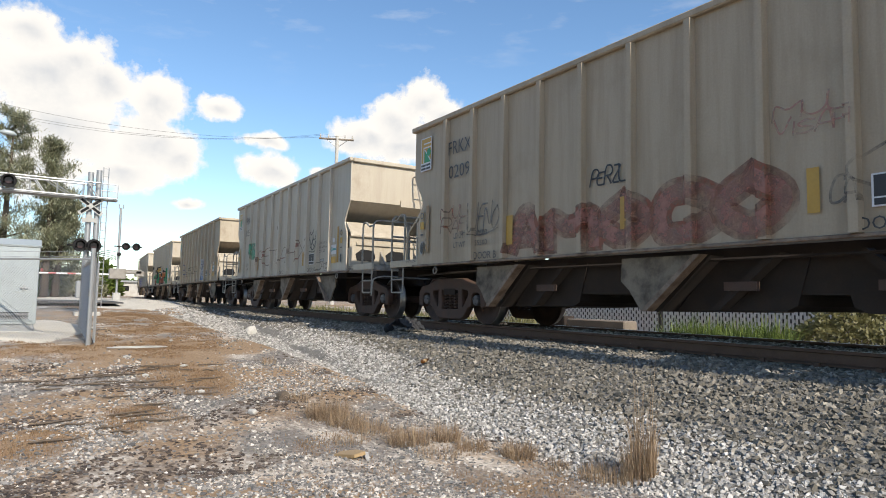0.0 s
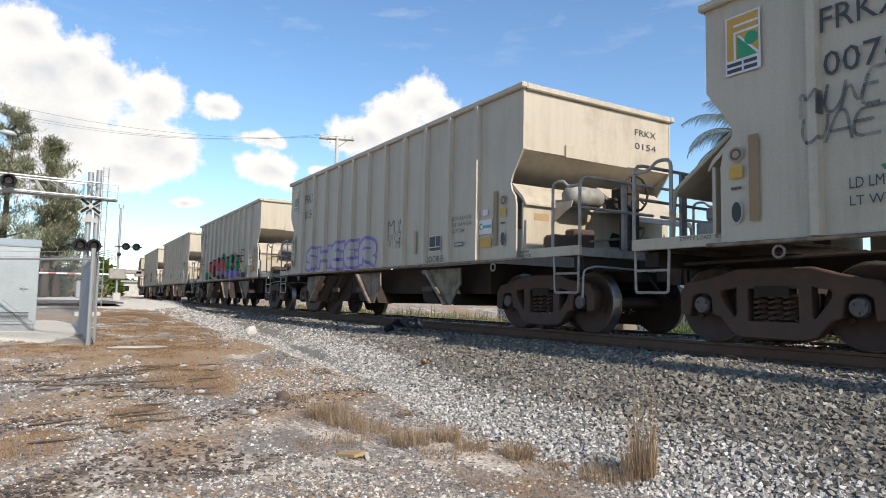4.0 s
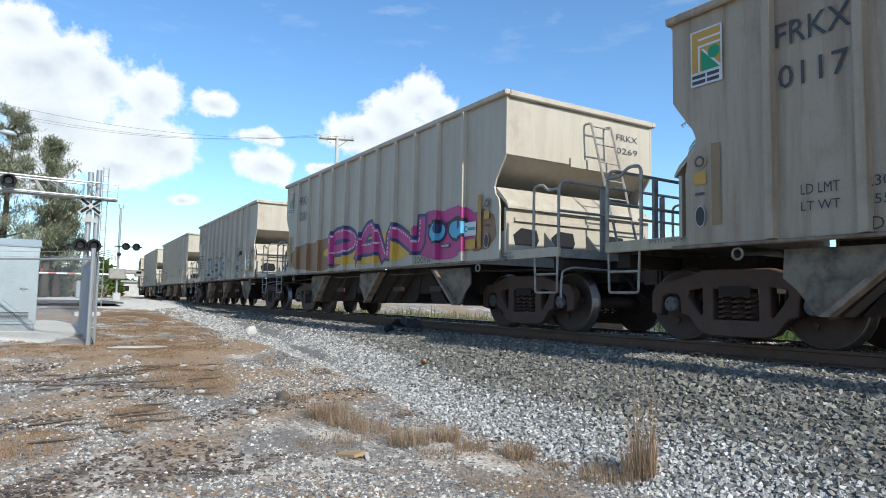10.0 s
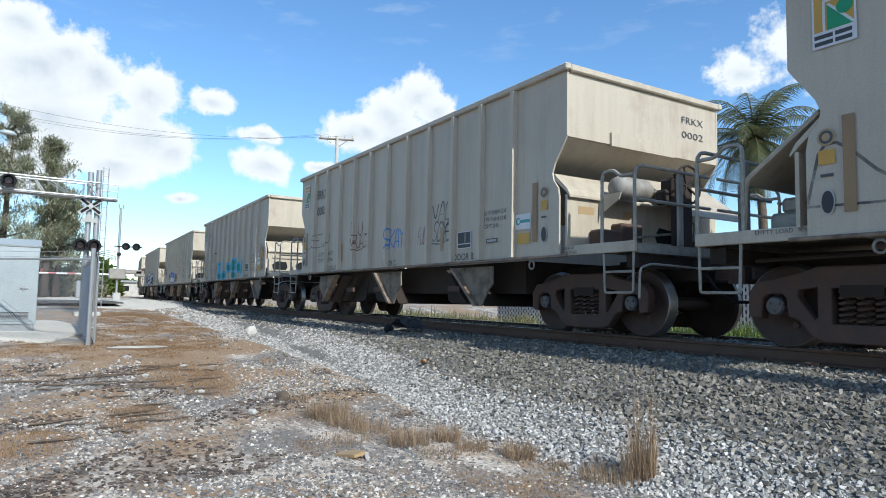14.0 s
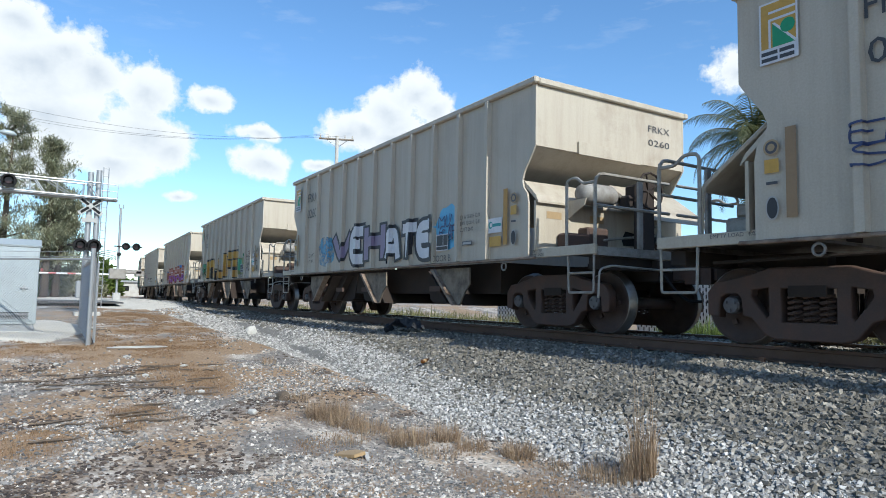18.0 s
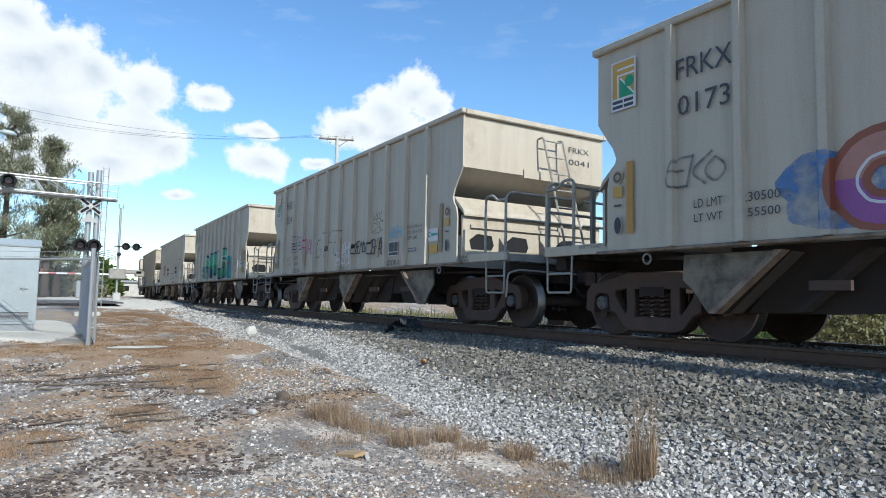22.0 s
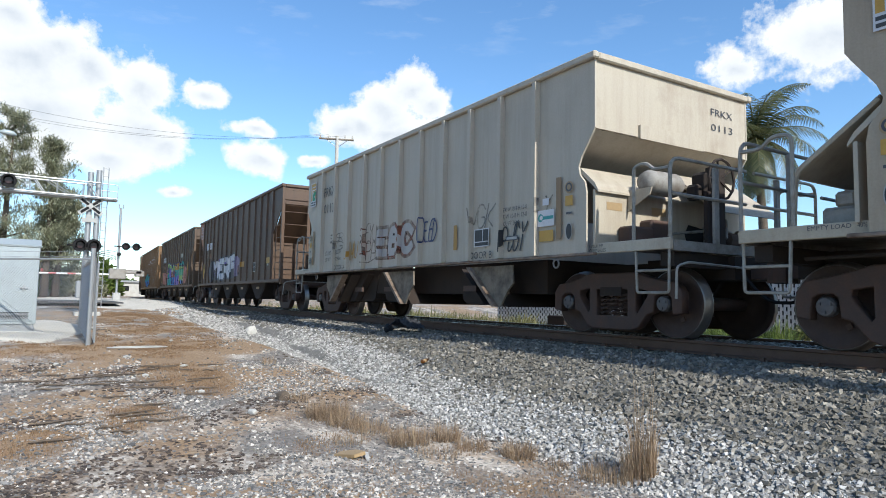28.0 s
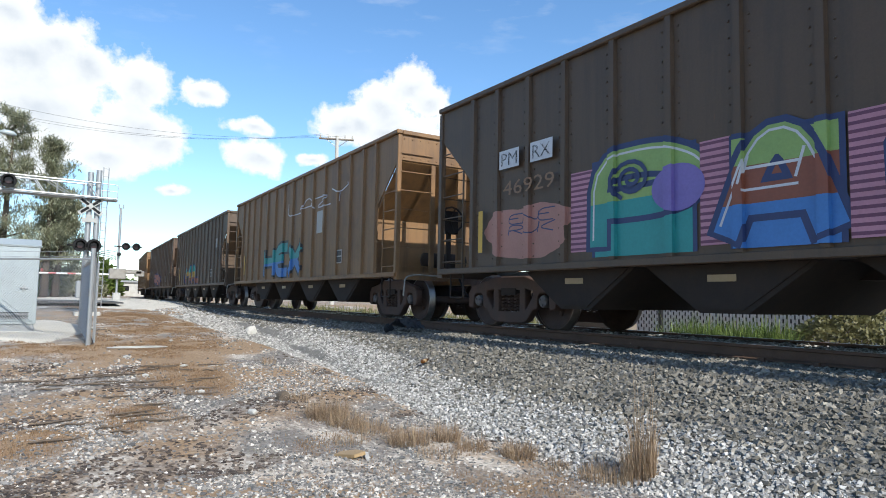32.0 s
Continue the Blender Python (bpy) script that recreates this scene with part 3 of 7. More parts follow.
        ("blob", "pale", -0.82, -0.37, 1.19, 1.57),
        ("tag", "MUN", -0.79, -0.39, 1.7, 1.83, "char"),
        ("strip", "gold", -2.53, -2.41, 1.35, 1.8)]),
    22: dict(num="0113", right="brake", tone=0, art=[
        ("tag", "SEYU\nAPA", -1.89, -1.13, 1.31, 2.08, "brick"),
        ("piece", "EBC", -1.09, 0.62, 1.36, 1.96, "pale", "brick~"),
        ("tag", "CEED", 0.87, 1.44, 1.55, 1.97, "navy"),
        ("tag", "VGK", 2.59, 3.25, 1.66, 2.05, "char"),
        ("tag", "PJGY", 3.51, 4.04, 1.23, 1.6, "black"),
        ("tag", "LY..", 4.37, 4.77, 1.77, 2.01, "char"),
        ("strip", "ochre", 2.08, 2.19, 1.34, 1.78),
        ("tag", "ESR\nIIG", -3.67, -2.94, 1.64, 2.05, "char"),
        ("tag", "LNIU", -2.78, -2.07, 1.39, 1.73, "ochre")]),
    23: dict(brown=0, marks=("CY", "XX"), num="994283", art=[
        ("blob", "char", -3.95, 1.24, 1.1, 1.92),
        ("blob", "mauve", 0.72, 1.46, 1.23, 2.03),
        ("piece", "MERF", -3.68, 0.93, 1.15, 2.09, "white", "char"),
        ("blob", "brick~", 1.2, 1.5, 1.26, 1.64),
        ("rect", "ochre", 1.79, 2.27, 1.56, 1.76),
        ("rect", "gold", 5.27, 5.71, 1.56, 1.76),
        ("rect", "pale", 5.41, 5.58, 1.49, 1.55),
        ("bay", "rust", -6.9, -5.95, 2.54, 3.95),
        ("tag", "TFH\nMERZ", -6.72, -6.02, 3.2, 3.75, "white"),
        ("rect", "gold", -5.72, -5.25, 1.5, 1.7),
        ("dots", "violet", -3.4, 0.6, 1.3, 2.0),
        ("blob", "char", -4.3, -3.3, 1.06, 2.0)]),
    24: dict(brown=1, marks=("PM", "RX"), num="46929", art=[
        ("blob", "rose", -5.48, -3.46, 1.11, 1.95),
        ("tag", "ENE\nRUK", -4.89, -3.84, 1.5, 1.83, "navy"),
        ("stripes", "pink", -3.47, -2.98, 1.15, 2.27),
        ("rect", "navy", -3.06, -1.42, 1.06, 2.36),
        ("rect", "teal/lime", -3.0, -1.48, 1.06, 2.3),
        ("piece", "P", -3.09, -1.23, 1.11, 2.39, "teal/lime", "navy", "hi"),
        ("disc", "violet", -2.05, -1.3, 1.55, 2.12),
        ("spiral", "navy", -2.71, -2.05, 1.86, 2.22),
        ("stripes", "pink", -1.37, -0.99, 1.12, 2.31),
        ("rect", "navy", -1.0, 0.2, 1.06, 2.3),
        ("rect", "blue/teal/brick/lime", -0.94, 0.14, 1.06, 2.24),
        ("piece", "A", -1.18, 0.23, 1.11, 2.32, "blue/brick/lime", "navy", "hi"),
        ("tag", "H", -0.87, -0.26, 1.75, 2.04, "white"),
        ("stripes", "pink", 0.23, 0.58, 1.09, 2.28),
        ("rect", "navy", 0.6, 1.96, 1.06, 2.36),
        ("rect", "violet/blue/teal/ochre", 0.66, 1.9, 1.06, 2.3),
        ("piece", "N", 0.61, 2.0, 1.09, 2.35, "violet/teal/ochre", "navy", "hi"),
        ("stripes", "pink", 2.02, 2.33, 1.1, 2.34),
        ("blob", "black", 2.29, 4.17, 1.11, 2.42),
        ("blob", "lime/mint/teal", 2.4, 4.08, 1.14, 2.34),
        ("eyes", "lime", 2.48, 3.98, 1.91, 2.18),
        ("rect", "navy", 3.46, 4.01, 1.1, 1.27),
        ("rect", "blue", 2.85, 3.4, 1.1, 1.33),
        ("blob", "rose", 4.1, 5.12, 1.1, 2.06),
        ("tag", "LONE\nDES\nGEEF", 4.51, 4.91, 1.31, 1.62, "brick"),
        ("rect", "pale", 2.84, 3.48, 2.59, 2.81),
        ("strip", "yellow", 5.32, 5.42, 1.33, 2.23)]),
    25: dict(brown=2, marks=("", ""), num="", art=[
        ("piece", "HEX", -3.0, 1.0, 1.08, 2.1, "blue/teal", "black"),
        ("tag", "LAZY", -0.5, 4.3, 2.9, 3.25, "white"),
        ("rect", "pale", 2.1, 2.6, 2.2, 2.8)]),
    26: dict(brown=1, marks=("", ""), num="", art=[
        ("piece", "MUL", -3.5, 0.6, 1.08, 2.0, "brick/gold/teal", "navy"),
        ("rect", "pale", 4.6, 5.0, 2.6, 3.0)]),
    27: dict(brown=0, marks=("", ""), num="", art=[
        ("piece", "RASO", -3.0, 1.0, 1.1, 2.0, "rose", "navy")]),
    28: dict(brown=2, marks=("", ""), num="", art=[]),
    29: dict(brown=0, marks=("", ""), num="", art=[]),
    30: dict(brown=1, marks=("", ""), num="", art=[]),
    31: dict(brown=0, marks=("", ""), num="", art=[]),
}
STENCILS = ["EMPTY LOAD", "40% VALVE", "1 INCH HP", "COMP SHOES", "FRKX", "DOOR A", "DOOR B", "DOOR C", "LD LMT", "LT WT", "230500", "55500", "EX W 10-8 H 12-8", "E W 10-8 H 12-8", "CU FT 2640"]
for w_ in STENCILS:
    want(w_)
for spec in WAGONS.values():
    if spec["num"]:
        want(spec["num"])
    for mk in spec.get("marks", ()):
        if mk:
            want(mk)
make_texts()


def fit_box(verts, x0, x1, z0, z1, lean=0.0, rise=0.0):
    xs, ys = [v[0] for v in verts], [v[1] for v in verts]
    ax, bx, ay, by = min(xs), max(xs), min(ys), max(ys)
    out = []
    for x, y in verts:
        u, v = (x - ax) / max(1e-6, bx - ax), (y - ay) / max(1e-6, by - ay)
        out.append((x0 + u * (x1 - x0) + lean * v, z0 + v * (z1 - z0) * (1 + rise * (u - 0.5))))
    return out


def on_side(verts, faces, layer, posts, half, wrap, flip):
    """Lays a flat drawing on a wagon's side, over its posts where it was sprayed over them."""
    bm = bmesh.new()
    vs = [bm.verts.new((v[0], -v[2] if len(v) > 2 else 0.0, v[1])) for v in verts]
    for f in faces:
        try:
            bm.faces.new([vs[i] for i in f])
        except ValueError:
            pass
    lo, hi = min(v[0] for v in verts), max(v[0] for v in verts)
    if wrap:
        for p in posts:
            if lo - 0.1 < p < hi + 0.1:
                for e in (p - POST_W - 0.006, p - POST_W - 0.002, p + POST_W + 0.002, p + POST_W + 0.006):
                    bmesh.ops.bisect_plane(bm, geom=bm.verts[:] + bm.edges[:] + bm.faces[:], plane_co=(e, 0, 0), plane_no=(1, 0, 0), dist=1e-5)
    for v in bm.verts:
        d = (POST_D if posts is POSTS else BPOST_D) if wrap and any(abs(v.co.x - p) < POST_W + 0.004 for p in posts) else 0.0
        v.co.y -= half + 0.003 + 0.0016 * layer + d
    for f in bm.faces:
        if f.normal.y > 0:
            f.normal_flip()
    if flip:
        for v in bm.verts:
            v.co.x, v.co.y = -v.co.x, -v.co.y
    return bm


# letters as hand-drawn strokes on a 6 x 9 grid; ';' lifts the can
GLYPH = {"A": "00 29 49 60;13 53", "B": "00 09 49 67 55 05;45 63 61 40 00", "C": "67 49 19 06 03 10 40 62", "D": "00 09 39 66 63 30 00",
         "E": "69 09 00 60;05 45", "F": "69 09 00;05 45", "G": "67 49 19 06 03 10 40 62 64 34", "H": "09 00;69 60;05 65", "I": "30 39",
         "J": "69 63 40 10 03", "K": "09 00;69 04 60", "L": "09 00 60", "M": "00 09 34 69 60", "N": "00 09 60 69", "O": "39 06 03 30 63 66 39",
         "P": "00 09 49 67 65 44 04", "Q": "39 06 03 30 63 66 39;33 60", "R": "00 09 49 67 65 44 04;24 60", "S": "68 39 07 15 54 62 30 01",
         "T": "09 69;39 30", "U": "09 03 20 40 63 69", "V": "09 30 69", "W": "09 10 36 50 69", "X": "09 60;69 00", "Y": "09 35 69;35 30",
         "Z": "09 69 00 60", "2": "07 29 58 56 00 60", "5": "69 09 05 45 63 40 00", ".": "30 31"}


def smooth_path(pts, times=2, cut=0.22):
    for _ in range(times):
        out = [pts[0]]
        for a, b in zip(pts, pts[1:]):
            out.append((a[0] + (b[0] - a[0]) * cut, a[1] + (b[1] - a[1]) * cut))
            out.append((b[0] + (a[0] - b[0]) * cut, b[1] + (a[1] - b[1]) * cut))
        pts = out + [pts[-1]]
    return pts


def ribbon(pts, r, lift=0.0, cap=0.5, shift=0.0):
    """A flat band along a path, rising a hair along its length so that it never lies in its own plane."""
    if cap:
        (ax, az), (bx, bz) = pts[0], pts[1]
        d = math.hypot(bx - ax, bz - az) + 1e-6
        pts = [(ax - (bx - ax) / d * r * cap, az - (bz - az) / d * r * cap)] + pts
        (ax, az), (bx, bz) = pts[-1], pts[-2]
        d = math.hypot(bx - ax, bz - az) + 1e-6
        pts = pts + [(ax - (bx - ax) / d * r * cap, az - (bz - az) / d * r * cap)]
    verts, faces = [], []
    n = len(pts)
    for i, (x, z) in enumerate(pts):
        q, p = pts[min(i + 1, n - 1)], pts[max(i - 1, 0)]
        dx, dz = q[0] - p[0], q[1] - p[1]
        d = math.hypot(dx, dz) + 1e-6
        nx, nz = -dz / d, dx / d
        h = lift + 0.00002 * i
        verts += [(x + nx * (r + shift), z + nz * (r + shift), h), (x + nx * (shift - r), z + nz * (shift - r), h)]
        if i:
            b = 2 * i
            faces.append((b - 2, b - 1, b + 1, b))
    return verts, faces


def joined(pieces):
    verts, faces = [], []
    for v, f in pieces:
        b = len(verts)
        verts += [q if len(q) > 2 else (q[0], q[1], 0.0) for q in v]
        faces += [tuple(i + b for i in q) for q in f]
    return verts, faces


def word_paths(word, x0, x1, z0, z1, seed, inset=0.0, slant=0.0, wild=0.05):
    """The strokes of a word, letter by letter, filling a box."""
    rnd = random.Random(seed)
    widths = [0.4 if ch in "I." else 1.25 if ch in "MW" else 1.0 for ch in word]
    unit, x, letters = (x1 - x0) / sum(widths), x0, []
    for ch, w in zip(word, widths):
        cw = unit * w
        tilt, dz, k = rnd.uniform(-wild, wild) + slant, rnd.uniform(-wild, wild) * (z1 - z0) * 0.6, 1 + rnd.uniform(-wild, wild)
        lo, hi = z0 + inset, z1 - inset
        strokes = []
        for st in GLYPH.get(ch, "").split(";"):
            pts = []
            for p in st.split():
                u, v = int(p[0]) / 6, int(p[1]) / 9
                px = x + inset + u * max(0.02, cw * 0.98 - 2 * inset) if ch != "I" else x + cw / 2
                pz = lo + v * (hi - lo) * k + dz * v
                pts.append((px + tilt * (pz - lo), pz))
            if len(pts) > 1:
                strokes.append(smooth_path(pts))
        letters.append(strokes)
        x += cw * (1.0 if inset == 0 else 0.985)
    return letters


def blob(seed, x0, x1, z0, z1):
    """A sprayed cloud with a lobed edge, cut straight along the sill."""
    rnd = random.Random(seed)
    ph = [rnd.uniform(0, 6.28) for _ in range(4)]
    cx, cz, rx, rz = (x0 + x1) / 2, (z0 + z1) / 2, (x1 - x0) / 2, (z1 - z0) / 2
    n, rim = 56, []
    for k in range(n):
        a = 6.2832 * k / n
        c, s = math.cos(a), math.sin(a)
        q = (abs(c) ** 2.8 + abs(s) ** 2.8) ** (-1 / 2.8)
        q *= 0.96 + 0.07 * math.sin(3 * a + ph[0]) + 0.05 * math.sin(7 * a + ph[1]) + 0.03 * abs(math.sin(9 * a + ph[2]))
        rim.append((cx + rx * q * c, max(z0, cz + rz * q * s)))
    return [(cx, cz)] + rim, [(0, 1 + k, 1 + (k + 1) % n) for k in range(n)]


def banded(bm, n, seed):
    """Splits a flat drawing into n wavering level bands of paint."""
    zs = [v.co.z for v in bm.verts]
    lo, hi = min(zs), max(zs)
    for k in range(1, n):
        bmesh.ops.bisect_plane(bm, geom=bm.verts[:] + bm.edges[:] + bm.faces[:], plane_co=(0, 0, lo + (hi - lo) * k / n), plane_no=(0.02 * math.sin(seed + k), 0, 1), dist=1e-5)
    for f in bm.faces:
        f.material_index = max(0, min(n - 1, int((f.calc_center_median().z - lo) / (hi - lo + 1e-6) * n)))


def disc(cx, cz, rx, rz, n=22):
    v = [(cx + rx * math.cos(6.2832 * k / n), cz + rz * math.sin(6.2832 * k / n)) for k in range(n)]
    return v, [tuple(range(n))]


def rect(x0, x1, z0, z1):
    return [(x0, z0), (x1, z0), (x1, z1), (x0, z1)], [(0, 1, 2, 3)]


def paint_side(car, spec, posts, half, flip):
    floor_z = SILL + 0.012 if posts is POSTS else BSILL + 0.012

    def lay(name, vf, color, layer, wrap=True, parent=None, label=""):
        verts = [(v[0], max(v[1], floor_z)) + tuple(v[2:]) for v in vf[0]]
        bm = on_side(verts, vf[1], layer, posts, half, wrap, flip)
        cols = color.split("/")
        if len(cols) > 1:
            banded(bm, len(cols), verts[0][0])
        ob = part(name, bm, ink(cols[0]), parent or car, label)
        for cn in cols[1:]:
            ob.data.materials.append(ink(cn))
        return ob
    layer = 1
    for num, a in enumerate(spec["art"]):
        kind = a[0]
        seed = num * 13 + int(abs(a[2]) * 100)
        if kind == "piece":
            _, word, x0, x1, z0, z1, fill, edge = a[:8]
            extra = a[8] if len(a) > 8 else ""
            cw = (x1 - x0) / len(word)
            w = min((0.50 if extra == "fat" else 0.37) * cw, (0.40 if extra == "fat" else 0.27) * (z1 - z0))
            letters = word_paths(word, x0, x1, z0, z1, seed, w / 2, 0.04, 0.07)
            rims, fills, lights = [], [], []
            for i, strokes in enumerate(letters):
                for j, st in enumerate(strokes):
                    up = 0.0012 * i + 0.0001 * j
                    rims.append(ribbon(st, w / 2 + 0.075, up, 0.6))
                    fills.append(ribbon(st, w / 2, up + 0.0016, 0.5))
                    if extra == "hi":
                        lights.append(ribbon(st[: max(3, int(len(st) * 0.75))], 0.014, up + 0.0028, 0.0, w * 0.33))
                    elif extra == "dots":
                        for k in range(0, len(st) - 1):
                            (ax, az), (bx, bz) = st[k], st[k + 1]
                            d = math.hypot(bx - ax, bz - az)
                            for q in range(int(d / 0.11) + 1):
                                t = (q + 0.5) / (int(d / 0.11) + 1)
                                px, pz = ax + (bx - ax) * t - (bz - az) / (d + 1e-6) * w * 0.33, az + (bz - az) * t + (bx - ax) / (d + 1e-6) * w * 0.33
                                dv, df = disc(px, pz, 0.024, 0.024, 6)
                                lights.append(([(x, z, up + 0.0028) for x, z in dv], df))
            name_of = lambda c: c.split("/")[-1].rstrip("~")
            base = lay("graffiti", joined(rims), edge, layer, label="sprayed block-letter graffiti in %s with %s outline" % (name_of(fill), name_of(edge)))
            lay("letter_fill", joined(fills), fill, layer, parent=base)
            if lights:
                lay("letter_highlight", joined(lights), "white", layer, parent=base)
            layer += 3 + len(word)
        elif kind == "tag":
            _, word, x0, x1, z0, z1, col = a
            lines = word.split("\n")
            h = (z1 - z0) / len(lines)
            bands = []
            r = max(0.009, min(0.0155, 0.055 * h))
            if col in ("char", "rose", "pale", "tan", "mint", "lime", "pink", "brick", "olive"):
                col += "~"
            for k, ln in enumerate(lines):
                top = z1 - k * h
                for i, strokes in enumerate(word_paths(ln, x0, x1, top - h * 0.98, top, seed + k, 0.0, 0.16, 0.16)):
                    for j, st in enumerate(strokes):
                        bands.append(ribbon(st, r, 0.0004 * i + 0.0001 * j, 0.6))
            if len(word) > 3 and num % 3 == 0:
                bands.append(ribbon(smooth_path([(x0, z0 - 0.02), ((x0 + x1) / 2, z0 - 0.06), (x1 + 0.03, z0 + 0.04)]), r * 0.8, 0.004, 0.6))
            lay("graffiti_tag", joined(bands), col, layer)
            layer += 1
        elif kind == "blob":
            lay("graffiti_background", blob(seed, *a[2:6]), a[1], layer)
            layer += 1
        elif kind == "bay":
            lay("painted_bay", ([(a[2], 3.44), (a[3], a[4]), (a[3], a[5]), (a[2], a[5])], [(0, 1, 2, 3)]), a[1], layer, False, label="rust-orange painted end bay")
            layer += 1
        elif kind == "disc":
            lay("graffiti_spot", disc((a[2] + a[3]) / 2, (a[4] + a[5]) / 2, (a[3] - a[2]) / 2, (a[5] - a[4]) / 2), a[1], layer + 3)
        elif kind == "dots":
            rnd = random.Random(seed)
            for k in range(9):
                q = rnd.uniform(0.03, 0.05)
                lay("graffiti_spot", disc(rnd.uniform(a[2], a[3]), rnd.uniform(a[4], a[5]), q, q, 12), a[1], layer + 3)
        elif kind == "spiral":
            cx, cz, r = (a[2] + a[3]) / 2, (a[4] + a[5]) / 2, (a[3] - a[2]) / 2
            pts = [(cx + r * k / 40 * math.cos(0.42 * k), cz + r * 0.8 * k / 40 * math.sin(0.42 * k)) for k in range(2, 41)]
            lay("graffiti_spiral", ribbon(pts, 0.028, 0.0, 0.5), a[1], layer + 4)
        elif kind == "rect":
            lay("painted_panel", rect(*a[2:6]), a[1], layer)
            layer += 1
        elif kind == "strip":
            lay("reflective_strip", rect(*a[2:6]), a[1], layer, False)
        elif kind == "stripes":
            base = lay("striped_panel", rect(*a[2:6]), a[1], layer)
            n = 15
            for k in range(n):
                z = a[4] + (a[5] - a[4]) * (k + 0.3) / n
                lay("stripe", rect(a[2], a[3], z, z + 0.034), "plum", layer + 1, parent=base)
            layer += 2
        elif kind == "eyes":
            _, col, x0, x1, z0, z1 = a
            w = (x1 - x0) / 2
            for k in range(2):
                cx, cz = x0 + w * (k + 0.5), (z0 + z1) / 2
                e = lay("graffiti_eye", disc(cx, cz, w * 0.47, (z1 - z0) / 2), "black", layer + 3)
                lay("iris", disc(cx, cz, w * 0.40, (z1 - z0) / 2 - 0.05), col, layer + 4, parent=e)
                lay("pupil", disc(cx + 0.08, cz + 0.06, w * 0.15, (z1 - z0) * 0.22), "navy", layer + 5, parent=e)
                lid = smooth_path([(cx - w * 0.45, cz + (z1 - z0) * 0.28), (cx, cz + (z1 - z0) * 0.42), (cx + w * 0.45, cz + (z1 - z0) * 0.25)])
                lay("eyelid", ribbon(lid, 0.03, 0.002), "black", layer + 5, parent=e)
            layer += 6

    def text(body, x0, x1, z0, z1, color="stencil", name="stencil"):
        v, f = TEXTS[(body, 0.0)]
        lay(name, (fit_box(v, x0, x1, z0, z1), f), color, layer + 2, False)
    return lay, text, layer + 2


def stencil_grey(car, spec, c, flip):
    lay, text, ly = paint_side(car, spec, POSTS, HALF, flip)
    text("FRKX", -4.27, -3.55, 3.08, 3.32)
    text(spec["num"], -4.25, -3.58, 2.64, 2.88)
    big = [a for a in spec["art"] if a[0] in ("piece", "blob")]

    def free(x):
        return not any(a[2] - 0.1 < x < a[3] + 0.1 for a in big)
    text("DOOR " + ("B" if flip else "A"), 2.62, 3.25, 1.15, 1.27)
    for body, x0, x1, z0, z1 in (("DOOR C", -0.20, 0.40, 1.15, 1.26), ("DOOR B" if not flip else "DOOR A", -3.43, -2.80, 1.15, 1.27), ("LD LMT", -4.05, -3.69, 1.54, 1.64), ("LT WT", -4.05, -3.69, 1.38, 1.47),
                                 ("230500", -3.47, -3.05, 1.54, 1.64), ("55500", -3.40, -3.05, 1.38, 1.47), ("EX W 10-8 H 12-8", 3.55, 4.14, 1.86, 1.93), ("E W 10-8 H 12-8", 3.55, 4.14, 1.75, 1.82), ("CU FT 2640", 3.55, 3.95, 1.64, 1.71)):
        if free((x0 + x1) / 2):
            text(body, x0, x1, z0, z1)
    if free(2.95) or spec["num"] in ("0260", "0203"):
        plate = lay("data_panel", rect(2.74, 3.16, 1.35, 1.65), "white", ly, False)
        lay("panel_field", rect(2.76, 2.98, 1.44, 1.635), "black", ly + 1, False, plate)
        lay("panel_field", rect(2.995, 3.145, 1.44, 1.635), "black", ly + 1, False, plate)
        lay("panel_field", rect(2.76, 3.145, 1.365, 1.425), "black", ly + 1, False, plate)
    sign = lay("owner_emblem", rect(-5.27, -4.87, 2.93, 3.58), "white", ly, False, label="gold and green square company emblem on white")
    lay("emblem_field", rect(-5.25, -4.89, 3.09, 3.56), "signgold", ly + 1, False, sign)
    lay("emblem_white", rect(-5.17, -4.89, 3.45, 3.475), "white", ly + 2, False, sign)
    lay("emblem_white", rect(-5.17, -4.89, 3.37, 3.395), "white", ly + 2, False, sign)
    lay("emblem_white", rect(-5.17, -5.145, 3.09, 3.395), "white", ly + 3, False, sign)
    lay("emblem_green", ([(-5.13, 3.09), (-4.89, 3.09), (-5.13, 3.34)], [(0, 1, 2)]), "signgreen", ly + 2, False, sign)
    lay("emblem_green", disc(-4.97, 3.28, 0.075, 0.075, 16), "signgreen", ly + 4, False, sign)
    lay("emblem_white", ([(-5.13, 3.345), (-5.10, 3.345), (-4.875, 3.10), (-4.90, 3.09)], [(0, 1, 2, 3)]), "white", ly + 3, False, sign)
    for z in (2.955, 3.02):
        for k, (u, w) in enumerate(((-5.25, 0.17), (-5.06, 0.15))):
            lay("emblem_lettering", rect(u, u + w, z, z + 0.04), "stencil", ly + 1, False, sign)
    lab = lay("maker_label", rect(4.38, 4.76, 1.55, 1.79), "white", ly, False, label="white maker's label with teal mark")
    lay("label_mark", rect(4.50, 4.74, 1.65, 1.70), "teal", ly + 1, False, lab)
    lay("label_mark", disc(4.46, 1.68, 0.06, 0.06, 12), "teal", ly + 1, False, lab)
    lay("label_mark", disc(4.475, 1.68, 0.035, 0.035, 12), "white", ly + 2, False, lab)
    lay("yellow_label", rect(4.43, 4.74, 1.33, 1.49), "signgold", ly, False)
    if c % 3:
        lay("white_label", rect(4.50, 4.64, 1.86, 1.96), "white", ly, False)
